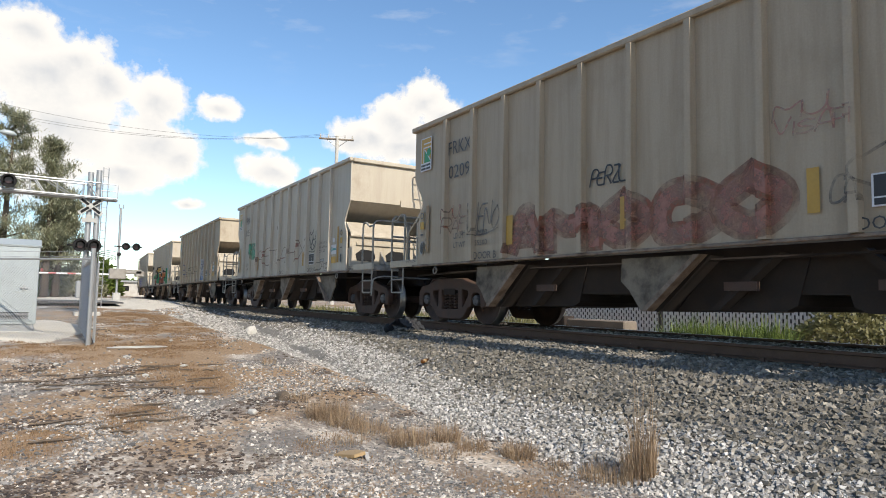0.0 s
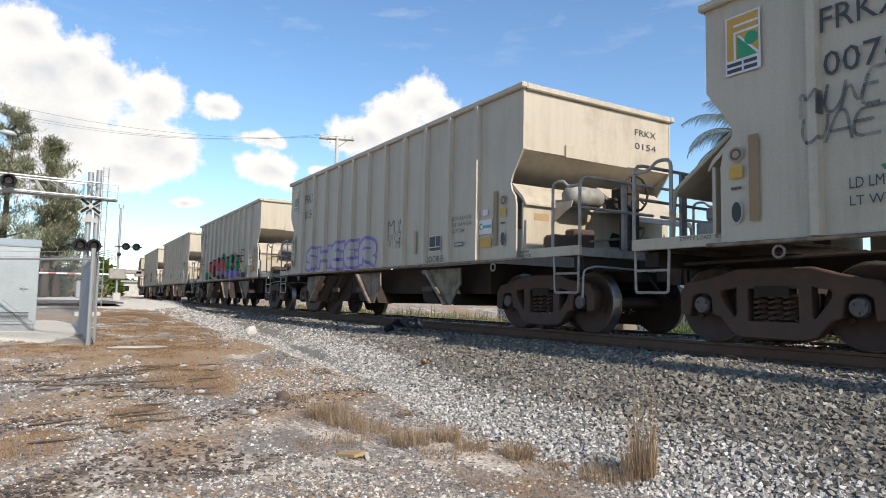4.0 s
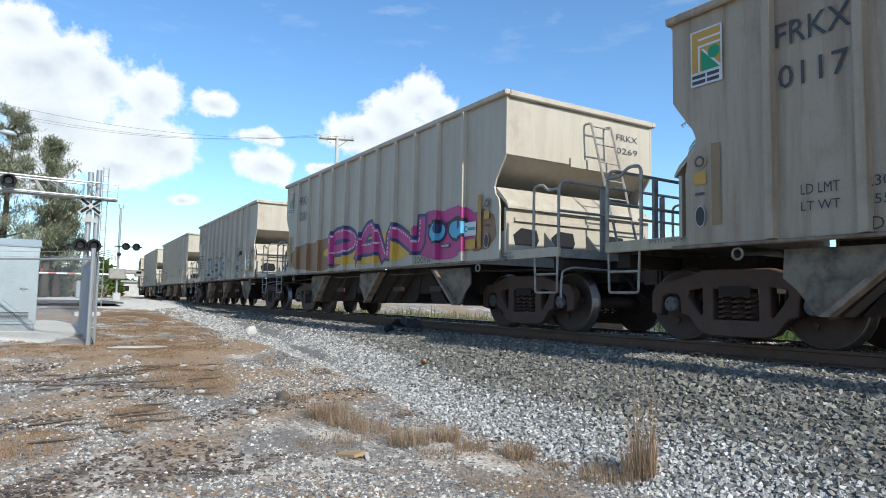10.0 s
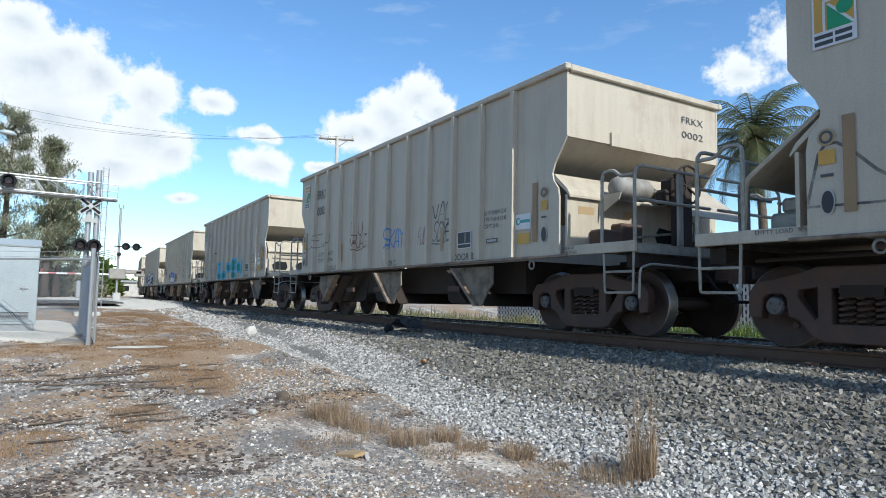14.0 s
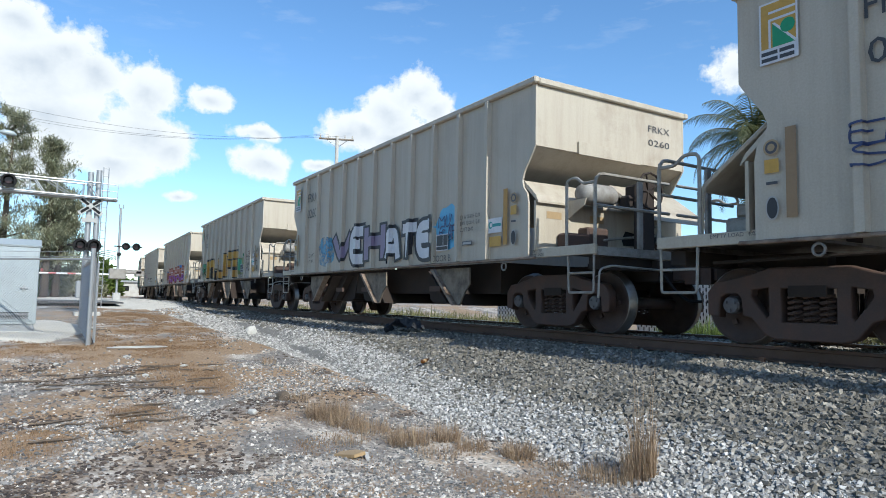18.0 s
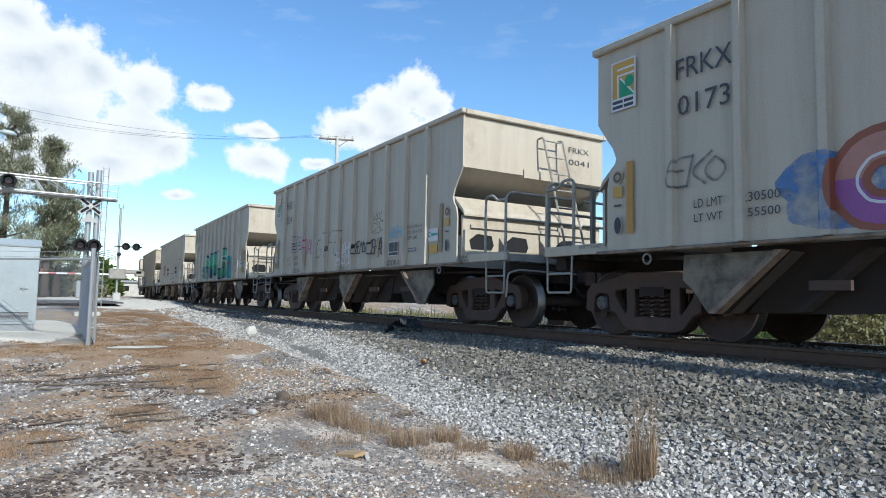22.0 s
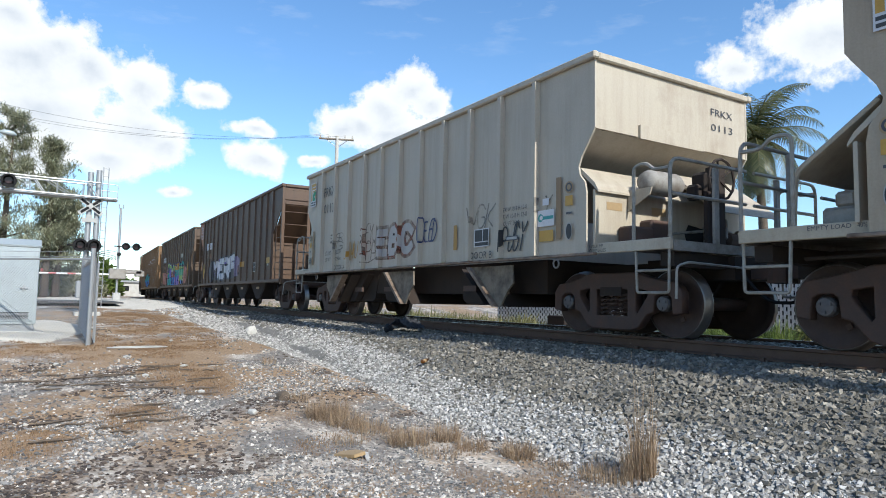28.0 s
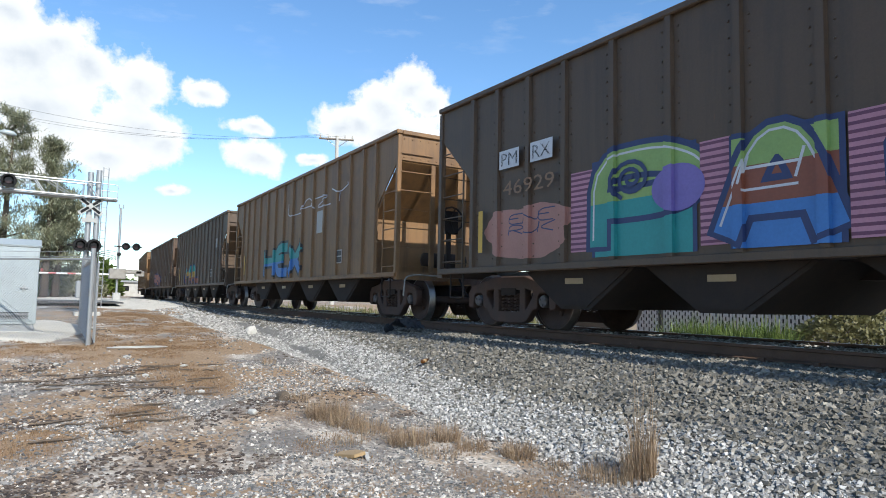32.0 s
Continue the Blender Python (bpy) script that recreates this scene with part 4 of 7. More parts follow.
    for x, z0, z1, col in ((4.85, 1.34, 2.23, "ochre" if c % 2 else "umber"), (-4.97, 1.33, 2.24, "ochre" if c % 4 == 1 else "umber")):
        lay("reflective_strip", rect(x - 0.055, x + 0.055, z0, z1), col, ly, False)
    for x in (2.2, -2.47):
        if free(x) and not any(a[0] == "strip" and abs(a[2] - x) < 0.3 for a in spec["art"]):
            lay("reflective_strip", rect(x - 0.05, x + 0.05, 1.35, 1.79), "ochre" if c % 2 else "tan", ly, False)
    for s in (-1, 1):
        x = 5.06 if s > 0 else -5.17
        rim = lay("round_label", disc(x, 2.06, 0.085, 0.085, 14), "tan", ly, False)
        lay("label_mark", disc(x, 2.06, 0.065, 0.065, 14), "char", ly + 1, False, rim)
        lay("label_mark", disc(x, 2.06, 0.04, 0.04, 10), "tan", ly + 2, False, rim)
        lay("orange_label", rect(x - 0.075, x + 0.075, 1.80, 1.94), "signgold", ly, False)
        lay("small_label", rect(x - 0.06, x + 0.06, 1.68, 1.71), "char", ly, False)
        lay("jack_pad_rim", disc(x, 1.44, 0.068, 0.125, 20), "pale", ly, False)
        # a flat black disc paints the dark inside of the jack hole
        lay("jack_pad_hole", disc(x, 1.44, 0.056, 0.108, 18), "black", ly + 1, False)
    lay("small_hatch", rect(3.62, 3.92, 1.40, 1.47), "char", ly, False)
    lay("hatch_plate", rect(3.64, 3.90, 1.415, 1.455), "pale", ly + 1, False)
    # stencils on the platform sills
    y = -(HALF - 0.11 + 0.033)
    for body, x0, x1, z0, z1 in (("EMPTY LOAD", -5.95, -5.55, 1.19, 1.235), ("40% VALVE", -5.5, -5.25, 1.19, 1.235), ("1 INCH HP", 5.35, 5.6, 1.19, 1.235), ("COMP SHOES", 5.35, 5.65, 1.13, 1.175)):
        v, f = TEXTS[(body, 0.0)]
        bm = bmesh.new()
        k = -1 if flip else 1
        vs = [bm.verts.new((k * px, k * y, pz)) for px, pz in fit_box(v, x0, x1, z0, z1)]
        for q in f:
            bm.faces.new([vs[i] for i in q])
        part("sill_stencil", bm, ink("char"), car)


def stencil_end(car, spec, half, body, flip, lines, y0=0.78, y1=1.32, z=3.40, h=0.11, color="stencil"):
    """Small marks on the end that looks down the line."""
    for k, body_text in enumerate(lines):
        v, f = TEXTS[(body_text, 0.0)]
        vv = fit_box(v, y0, y1, z - 0.24 * k, z - 0.24 * k + h)
        bm = bmesh.new()
        s = -1 if flip else 1
        vs = [bm.verts.new((s * (body + 0.004), s * a, b)) for a, b in vv]
        for q in f:
            bm.faces.new([vs[i] for i in q])
        part("end_stencil", bm, ink(color), car)


def stencil_brown(car, spec, flip):
    lay, text, ly = paint_side(car, spec, BPOSTS, BHALF, flip)
    if spec["marks"][0]:
        for mk, x in zip(spec["marks"], (-4.81, -4.04)):
            pl = lay("mark_plate", rect(x - 0.25, x + 0.25, 2.57, 2.87), "white", ly, False)
            text(mk, x - 0.2, x + 0.2, 2.62, 2.82)
        text(spec["num"], -4.95, -3.75, 2.13, 2.36, "brown", "number_stencil")
    lay("reflective_strip", rect(-5.62, -5.50, 1.25, 1.95), "yellow", ly, False)
    pl = lay("data_panel", rect(3.55, 3.98, 1.32, 1.66), "pale", ly, False)
    lay("panel_field", rect(3.58, 3.95, 1.35, 1.48), "black", ly + 1, False, pl)
    lay("panel_field", rect(3.58, 3.95, 1.51, 1.63), "black", ly + 1, False, pl)


# ---- running gear, shared by all wagons
WHEEL_R = 0.457


def running_gear(car, xs):
    """Two trucks with side frames, springs and bearings, and four wheelsets."""
    wheel_me = finish(lathe(bmesh.new(), [(0.10, -0.07), (0.13, -0.065), (0.15, -0.02), (0.33, -0.035), (0.385, -0.062), (0.44, -0.062), (0.457, -0.055), (0.462, 0.03), (0.487, 0.045), (0.487, 0.072), (0.39, 0.075), (0.36, 0.02), (0.15, 0.05), (0.1, 0.08)], n=28), "wheel", M["wheel"], True)
    wheel_me.materials.append(M["tread"])
    for p in wheel_me.polygons:
        r = [math.hypot(wheel_me.vertices[i].co.x, wheel_me.vertices[i].co.z) for i in p.vertices]
        if min(r) > 0.436 and len(r) == 4:
            p.material_index = 1
    # three casting marks make the turning visible
    axle_me = finish(lathe(bmesh.new(), [(0.07, -0.98), (0.075, -0.72), (0.085, -0.6), (0.08, 0.6), (0.075, 0.72), (0.07, 0.98)], n=10), "axle", M["cast"], True)
    mark = bmesh.new()
    for k in range(3):
        a = 2.0944 * k
        box(mark, (0.23 * math.cos(a) - 0.03, -0.055, 0.23 * math.sin(a) - 0.03), (0.23 * math.cos(a) + 0.03, -0.022, 0.23 * math.sin(a) + 0.03))
    mark_me = finish(mark, "hub_mark", M["cast"])
    cap = bmesh.new()
    lathe(cap, [(0.03, -1.06), (0.09, -1.055), (0.105, -1.03), (0.105, -0.94)], n=14)
    for k in range(3):
        a = 2.0944 * k + 0.5
        box(cap, (0.06 * math.cos(a) - 0.016, -1.075, 0.06 * math.sin(a) - 0.016), (0.06 * math.cos(a) + 0.016, -1.05, 0.06 * math.sin(a) + 0.016))
    cap_me = finish(cap, "bearing_cap", M["cap"])
    near = [(0.0, 0.86), (0.42, 0.86), (0.66, 0.79), (0.86, 0.745), (1.08, 0.71), (1.17, 0.60), (1.17, 0.36), (1.06, 0.34), (1.04, 0.56), (0.96, 0.61), (0.80, 0.61), (0.74, 0.56), (0.72, 0.36), (0.62, 0.33), (0.47, 0.15), (0.36, 0.11), (0.0, 0.11)]
    outer = near + [(-x, z) for x, z in near[-2:0:-1]]
    window = [(0.41, 0.69), (0.64, 0.65), (0.66, 0.56), (0.60, 0.47), (0.46, 0.29), (0.41, 0.34)]
    frame_me = pierced_plate("side_frame", [outer, [(-0.31, 0.67), (0.31, 0.67), (0.31, 0.26), (-0.31, 0.26)], window, [(-x, z) for x, z in window]], -1.05, -0.90, 0.022, M["cast"])
    coil = [(0.068 * math.cos(1.2566 * i), -0.965 + 0.068 * math.sin(1.2566 * i), 0.28 + 0.30 * i / 25) for i in range(26)]
    spring_me = finish(tube(bmesh.new(), coil, 0.019, 4), "spring", M["cast"])
    bolster_me = finish(boxes(((-0.2, -1.06, 0.56), (0.2, 1.06, 0.68)), ((-0.22, -0.5, 0.68), (0.22, 0.5, 0.86)), ((-0.9, -0.72, 0.5), (-0.62, 0.72, 0.56)), ((0.62, -0.72, 0.5), (0.9, 0.72, 0.56))), "bolster", M["under"])
    shoe_me = finish(boxes(((-0.40, -0.82, 0.34), (-0.34, -0.70, 0.6)), ((0.34, -0.82, 0.34), (0.40, -0.70, 0.6))), "brake_shoe", M["under"])
    half = Matrix.Rotation(math.pi, 4, "Z")
    sets = []
    for x in xs:
        tr = part("truck", bolster_me, None, car)
        tr.location = (x, 0, 0)
        for m in (Matrix.Identity(4), half):
            for nm, me in (("side_frame", frame_me), ("brake_shoe", shoe_me)):
                part(nm, me, None, tr).matrix_basis = m
            for dx in (-0.17, 0.0, 0.17):
                part("spring", spring_me, None, tr).matrix_basis = m @ Matrix.Translation((dx, 0, 0))
            for dx in (-0.889, 0.889):
                part("bearing_cap", cap_me, None, tr).matrix_basis = m @ Matrix.Translation((dx, 0, WHEEL_R))
        for dx in (-0.889, 0.889):
            ws = part("wheelset", axle_me, None, car)
            ws.location = (x + dx, 0, WHEEL_R)
            for m in (Matrix.Identity(4), half):
                part("wheel", wheel_me, None, ws).matrix_basis = m @ Matrix.Translation((0, -0.735, 0))
                part("hub_mark", mark_me, None, ws).matrix_basis = m @ Matrix.Translation((0, -0.735, 0))
            sets.append(ws)
    return sets


def couplers(car, reach):
    bm = bmesh.new()
    box(bm, (reach - 0.75, -0.07, 0.80), (reach - 0.12, 0.07, 0.96))
    prism(bm, [(reach - 0.2, -0.15), (reach + 0.05, -0.17), (reach + 0.08, -0.05), (reach - 0.03, 0.0), (reach + 0.06, 0.08), (reach + 0.03, 0.17), (reach - 0.2, 0.13)], "z", 0.74, 1.0)
    me = finish(bm, "coupler", M["cast"])
    hose = finish(tubes(bend([(reach - 0.5, -0.25, 0.9), (reach - 0.25, -0.26, 0.62), (reach - 0.08, -0.24, 0.5), (reach, -0.06, 0.5)], 0.3, 4), r=0.022, n=5), "air_hose", M["black"])
    lever = finish(tubes(bend([(reach - 0.45, -0.12, 0.93), (reach - 0.45, -1.35, 0.96), (reach - 0.40, -1.62, 0.90), (reach - 0.38, -1.66, 0.52)], 0.08), r=0.016, n=5), "uncoupling_lever", M["pipe"])
    for r in (0, math.pi):
        for nm, m2 in (("coupler", me), ("air_hose", hose), ("uncoupling_lever", lever)):
            part(nm, m2, None, car).matrix_basis = Matrix.Rotation(r, 4, "Z")


def side_profile(s=1):
    """The outline of a side sheet, notched under each end."""
    right = [(BODY, TOP - 0.05), (BODY, 2.82), (BODY - 0.05, 2.74), (BODY - 0.26, 2.45), (BODY - 0.31, 2.32), (BODY - 0.28, 2.2), (BODY - 0.19, 2.1), (BODY - 0.16, 1.95), (BODY - 0.16, SILL)]
    return right + [(-x, z) for x, z in right[::-1]]


def grey_hopper():
    """The ladder stands at the +x end, the hand brake at the -x end."""
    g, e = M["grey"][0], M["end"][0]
    car = empty("hopper_car", "grey steel hopper wagon", "railway wagon")
    for y in (-HALF, HALF - 0.03):
        part("side_sheet", prism(bmesh.new(), side_profile(), "y", y, y + 0.03), g, car)
    for s in (-1, 1):
        part("top_rail", boxes(((-BODY - 0.06, s * HALF - (0.07 if s < 0 else 0.03), TOP - 0.10), (BODY + 0.06, s * HALF + (0.03 if s < 0 else 0.07), TOP)), bevel=0.018), g, car)
        x = s * BODY
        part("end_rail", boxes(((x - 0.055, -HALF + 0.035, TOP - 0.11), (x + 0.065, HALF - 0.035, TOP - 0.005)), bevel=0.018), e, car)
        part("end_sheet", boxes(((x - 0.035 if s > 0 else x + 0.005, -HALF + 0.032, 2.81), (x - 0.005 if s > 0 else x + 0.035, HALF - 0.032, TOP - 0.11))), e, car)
        slope = prism(bmesh.new(), [(s * (BODY - 0.04), 2.80), (s * (BODY - 0.02), 2.84), (s * (BODY - 1.75), 1.86), (s * (BODY - 1.75), 1.80)], "y", -HALF + 0.035, HALF - 0.035)
        part("slope_sheet", slope, g, car)
        part("side_sill", boxes(((-BODY - 0.02, s * HALF - 0.03, SILL - 0.045), (BODY + 0.02, s * HALF + 0.03, SILL - 0.002)), bevel=0.01), M["bar"], car)
        # end platform with its light sill
        for y in (-HALF + 0.11, HALF - 0.11):
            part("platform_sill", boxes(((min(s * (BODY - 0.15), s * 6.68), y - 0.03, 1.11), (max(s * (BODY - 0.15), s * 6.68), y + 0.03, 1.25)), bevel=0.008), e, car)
        part("platform_edge", boxes(((s * 6.62, -HALF + 0.14, 1.10), (s * 6.68, HALF - 0.14, 1.22))), M["deck"], car)
        part("platform", boxes(((s * (BODY - 0.2), -HALF + 0.14, 1.19), (s * 6.62, HALF - 0.14, 1.225))), M["deck"], car)
        part("end_beam", boxes(((s * 5.3, -0.4, 0.78), (s * 6.7, 0.4, 1.08)), ((s * 6.4, -1.45, 0.92), (s * 6.6, 1.45, 1.09))), M["under"], car)
    rail_y = HALF - 0.11
    post_bm = bmesh.new()
    prism(post_bm, [(-POST_W, 0), (-POST_W + 0.012, -POST_D), (POST_W - 0.012, -POST_D), (POST_W, 0)], "z", SILL, TOP - 0.10)
    post_me = finish(post_bm, "side_post", g)
    for p in POSTS:
        part("side_post", post_me, None, car).matrix_basis = Matrix.Translation((p, -HALF, 0))
        part("side_post", post_me, None, car).matrix_basis = Matrix.Translation((-p, HALF, 0)) @ Matrix.Rotation(math.pi, 4, "Z")
    # handrails on the platforms
    for s in (-1, 1):
        for y in (-rail_y, rail_y):
            part("handrail", tubes(bend([(s * 6.10, y, 1.24), (s * 6.10, y, 2.2), (s * 6.32, y, 2.2), (s * 6.42, y, 2.1), (s * 6.65, y, 2.1)], 0.1), r=0.023), M["pipe"], car)
            inn = -1 if y > 0 else 1
            part("corner_rail", tubes(bend([(s * 6.66, y, 1.24), (s * 6.66, y, 2.22), (s * 6.66, y + inn * 1.5, 2.22)], 0.16), [(s * 6.66, y + inn * 0.02, 1.78), (s * 6.66, y + inn * 1.5, 1.78)], r=0.023), M["pipe"], car)
            part("side_step", tubes(bend([(s * 6.13, y, 1.12), (s * 6.15, y, 0.59), (s * 6.63, y, 0.59), (s * 6.64, y, 1.12)], 0.04), [(s * 6.14, y, 0.86), (s * 6.63, y, 0.86)], r=0.018, n=5), M["pipe"], car)
        for y in (-0.675, 0.675):
            part("rail_post", boxes(((s * 6.60, y - 0.045, 1.22), (s * 6.65, y + 0.045, 2.2)), bevel=0.008), M["deck"], car)
    # the ladder's end: sloped shelf over a solid end wall, black plates for openings
    for s in (-1, 1):
        part("end_shelf", prism(bmesh.new(), [(s * (BODY - 0.34), 2.26), (s * (BODY - 0.32), 2.32), (s * (BODY - 0.04), 2.07), (s * (BODY + 0.02), 1.97), (s * (BODY + 0.02), 1.94), (s * (BODY - 0.07), 2.03)], "y", -HALF + 0.04, HALF - 0.04), M["wall"], car)
    part("end_wall", boxes(((BODY - 0.08, -HALF + 0.04, 1.23), (BODY - 0.04, HALF - 0.04, 1.95))), M["wall"], car)
    # flat black plates on the solid wall paint the shade inside its openings
    for y in (-1.25, -0.45, 0.75):
        hole = prism(bmesh.new(), [(y - 0.22, 1.36), (y + 0.22, 1.36), (y + 0.27, 1.45), (y + 0.22, 1.62), (y - 0.1, 1.64), (y - 0.26, 1.52)], "x", BODY - 0.038, BODY - 0.033)
        part("access_hole", hole, M["black"], car)
    part("end_rib", boxes(((BODY - 0.04, -1.5, 1.74), (BODY + 0.0, 1.5, 1.80))), M["wall"], car)
    for y in (-0.85, 0.1):
        part("wall_gusset", prism(bmesh.new(), [(BODY - 0.03, 1.24), (BODY + 0.32, 1.24), (BODY - 0.03, 1.6)], "y", y - 0.015, y + 0.015), M["deck"], car)
    lad = bmesh.new()
    for y in (0.0, 0.47):
        tube(lad, bend([(BODY + 0.02, y, 3.55), (BODY + 0.16, y, 3.55), (6.18, y + 0.18, 1.24)], 0.05), 0.022, 5)
    for k in range(7):
        f = k / 7
        x, z = BODY + 0.16 + f * (6.18 - BODY - 0.16), 3.5 + f * (1.24 - 3.5)
        tube(lad, [(x, 0.0 + 0.18 * f, z), (x, 0.47 + 0.18 * f, z)], 0.014, 5)
    part("ladder", lad, M["pipe"], car)
    # the hand brake's end: hood, reservoir, brake wheel, valves
    hood = part("equipment_hood", prism(bmesh.new(), [(-BODY + 0.20, 2.36), (-BODY + 0.20, 2.42), (-6.12, 1.84), (-6.16, 1.76), (-6.12, 1.76)], "y", -1.5, -0.05), M["wall"], car, "sloping sheet hood over the brake valves")
    for y in (-1.5, -0.07):
        part("hood_lip", tubes(bend([(-BODY + 0.2, y, 2.38), (-6.12, y, 1.80), (-6.15, y, 1.23)], 0.1), r=0.03), M["wall"], hood)
    part("end_wall", boxes(((-BODY + 0.03, -HALF + 0.04, 1.23), (-BODY + 0.07, HALF - 0.04, 1.98))), M["wall"], car)
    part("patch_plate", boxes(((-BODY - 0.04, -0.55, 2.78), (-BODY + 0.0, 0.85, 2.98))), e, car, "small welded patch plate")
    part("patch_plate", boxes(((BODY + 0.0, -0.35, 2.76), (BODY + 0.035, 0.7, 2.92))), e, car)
    # here too the dark of the openings is put on as black plates
    for k, y in enumerate((-1.1, -0.4, 0.5)):
        part("access_hole", prism(bmesh.new(), [(y - 0.2, 1.4), (y + 0.2, 1.4), (y + 0.24, 1.5), (y + 0.15, 1.64), (y - 0.2, 1.6)], "x", -BODY + 0.022, -BODY + 0.027), M["black"], car)
    part("air_reservoir", lathe(bmesh.new(), [(0.05, 0.30), (0.13, 0.32), (0.17, 0.40), (0.17, 0.92), (0.13, 1.0), (0.05, 1.02)], n=16, cx=-5.76, cz=2.12), M["deck"], car, "dusty grey air cylinder", True)
    part("reservoir_bracket", prism(bmesh.new(), [(-BODY + 0.02, 2.02), (-BODY - 0.40, 2.02), (-BODY - 0.36, 1.92), (-BODY + 0.02, 1.72)], "y", 1.03, 1.05), M["wall"], car)
    part("brake_gearbox", boxes(((-6.16, -0.06, 1.98), (-5.9, 0.22, 2.3)), ((-6.1, 0.2, 1.9), (-5.9, 0.34, 2.12)), bevel=0.04), M["under"], car)
    part("valve_body", lathe(bmesh.new(), [(0.03, -0.98), (0.09, -0.96), (0.11, -0.9), (0.11, -0.7), (0.05, -0.66)], n=10, cx=-5.82, cz=1.42), M["cast"], car)
    part("valve_body", boxes(((-5.95, -1.35, 1.24), (-5.6, -1.05, 1.44)), ((-5.85, -1.3, 1.44), (-5.65, -1.12, 1.6)), ((-5.9, -0.9, 1.24), (-5.65, -0.6, 1.34)), bevel=0.03), M["pipe"], car)
    for y in (0.25, 1.15):
        part("wall_label", boxes(((-BODY - 0.003 + 0.03, y, 1.72), (-BODY + 0.03, y + 0.3, 1.83))), ink("tan"), car)
    bw = bmesh.new()
    pts = [(-6.28, 0.28 * math.cos(0.5236 * k) + 0.05, 2.18 + 0.28 * math.sin(0.5236 * k)) for k in range(13)]
    tube(bw, pts, 0.02, 5, False)
    for k in range(5):
        a = 1.2566 * k
        tube(bw, [(-6.24, 0.05, 2.18), (-6.28, 0.28 * math.cos(a) + 0.05, 2.18 + 0.28 * math.sin(a))], 0.015, 4)
    part("brake_wheel", bw, M["under"], car, "dark iron hand brake wheel")
    part("brake_stand", boxes(((-6.24, -0.08, 1.22), (-6.12, 0.18, 2.35)), ((-6.22, 0.2, 1.22), (-6.16, 0.28, 2.0))), M["under"], car)
    ch = bmesh.new()
    for k in range(9):
        box(ch, (-6.33, 0.26 - 0.015 * (k % 2), 1.30 + 0.07 * k), (-6.305, 0.29 + 0.015 * (k % 2), 1.36 + 0.07 * k))
    part("brake_chain", ch, M["cast"], car)
    part("control_valve", boxes(((-5.75, 0.78, 1.24), (-5.5, 1.25, 1.5)), ((-5.72, 0.35, 1.24), (-5.45, 0.8, 1.62)), bevel=0.03), M["cast"], car)
    part("valve_pipe", tubes(bend([(-5.6, -1.4, 1.3), (-5.75, -0.9, 1.6), (-5.75, 0.4, 1.45), (-5.5, 0.9, 1.3)], 0.2), bend([(-5.45, -0.6, 1.6), (-5.9, -0.6, 1.75), (-6.1, -0.3, 1.4)], 0.15), r=0.022, n=5), M["pipe"], car)
    # underframe and discharge chutes
    part("centre_sill", boxes(((-5.9, -0.22, 0.78), (5.9, 0.22, 1.05))), M["under"], car)
    part("hopper_bottom", boxes(((-3.9, -HALF + 0.6, 0.58), (4.0, HALF - 0.6, 1.125))), M["under"], car)
    for x0, way in ((-3.55, 1), (-0.3, 1), (3.1, -1)):
        # way 1: the scuffed edge leans back from lower left to upper right
        X = (lambda u: x0 + (1.2 - u if way > 0 else u))
        ch = part("discharge_chute", prism(bmesh.new(), [(X(0.04), 1.03), (X(0.14), 1.03), (X(0.86), 0.36), (X(0.76), 0.36)], "y", -1.38, 1.38), M["under"], car)
        part("back_door", prism(bmesh.new(), [(X(-0.75), 1.03), (X(-0.62), 1.03), (X(0.10), 0.40), (X(-0.02), 0.40)], "y", -1.3, 1.3), M["under"], ch)
        part("hopper_pocket", prism(bmesh.new(), [(X(0.12), 1.03), (X(-0.98), 1.03), (X(-0.82), 0.46), (X(-0.70), 0.40), (X(0.70), 0.37)], "y", -1.12, 1.12), M["under"], ch)
        part("door_arm", boxes(((min(X(-0.5), X(-0.1)), -1.34, 0.62), (max(X(-0.5), X(-0.1)), -1.28, 0.72)), ((min(X(-0.5), X(-0.1)), 1.28, 0.62), (max(X(-0.5), X(-0.1)), 1.34, 0.72))), M["cast"], ch)
        for s in (-1, 1):
            ya, yb = s * 1.55, s * 1.52
            part("side_plate", prism(bmesh.new(), [(X(0.03), 1.03), (X(1.22), 1.03), (X(1.24), 0.74), (X(1.1), 0.62), (X(0.92), 0.37), (X(0.78), 0.37)], "y", min(ya, yb), max(ya, yb)), M["chute"], ch, "dusty tan chute plate")
            ya, yb = s * 1.63, s * 1.48
            part("chute_edge", prism(bmesh.new(), [(X(0.0), 1.03), (X(0.09), 1.03), (X(0.86), 0.36), (X(0.77), 0.36)], "y", min(ya, yb), max(ya, yb)), M["bar"], ch, "scuffed pale steel edge bar")
    for x in (-1.6, 1.5):
        part("door_cylinder", lathe(bmesh.new(), [(0.05, -0.75), (0.16, -0.72), (0.17, -0.3), (0.06, -0.26), (0.05, 0.5)], n=12, cx=x, cz=0.68), M["under"], car, "", True)
        part("cylinder_rod", tubes([(x - 0.8, -0.55, 0.72), (x, -0.55, 0.68)], r=0.04), M["under"], car)
    part("brake_pipe", tubes(bend([(-6.2, -1.2, 0.95), (-4.2, -1.3, 0.98), (4.2, -1.3, 0.98), (6.2, -1.2, 0.95)], 0.2), r=0.02, n=5), M["under"], car)
    for sx in (-1, 1):
        for sy in (-1, 1):
            ring = [(sx * 4.75 + 0.06 * math.cos(0.6283 * k), sy * (HALF - 0.02), 1.0 + 0.06 * math.sin(0.6283 * k)) for k in range(11)]
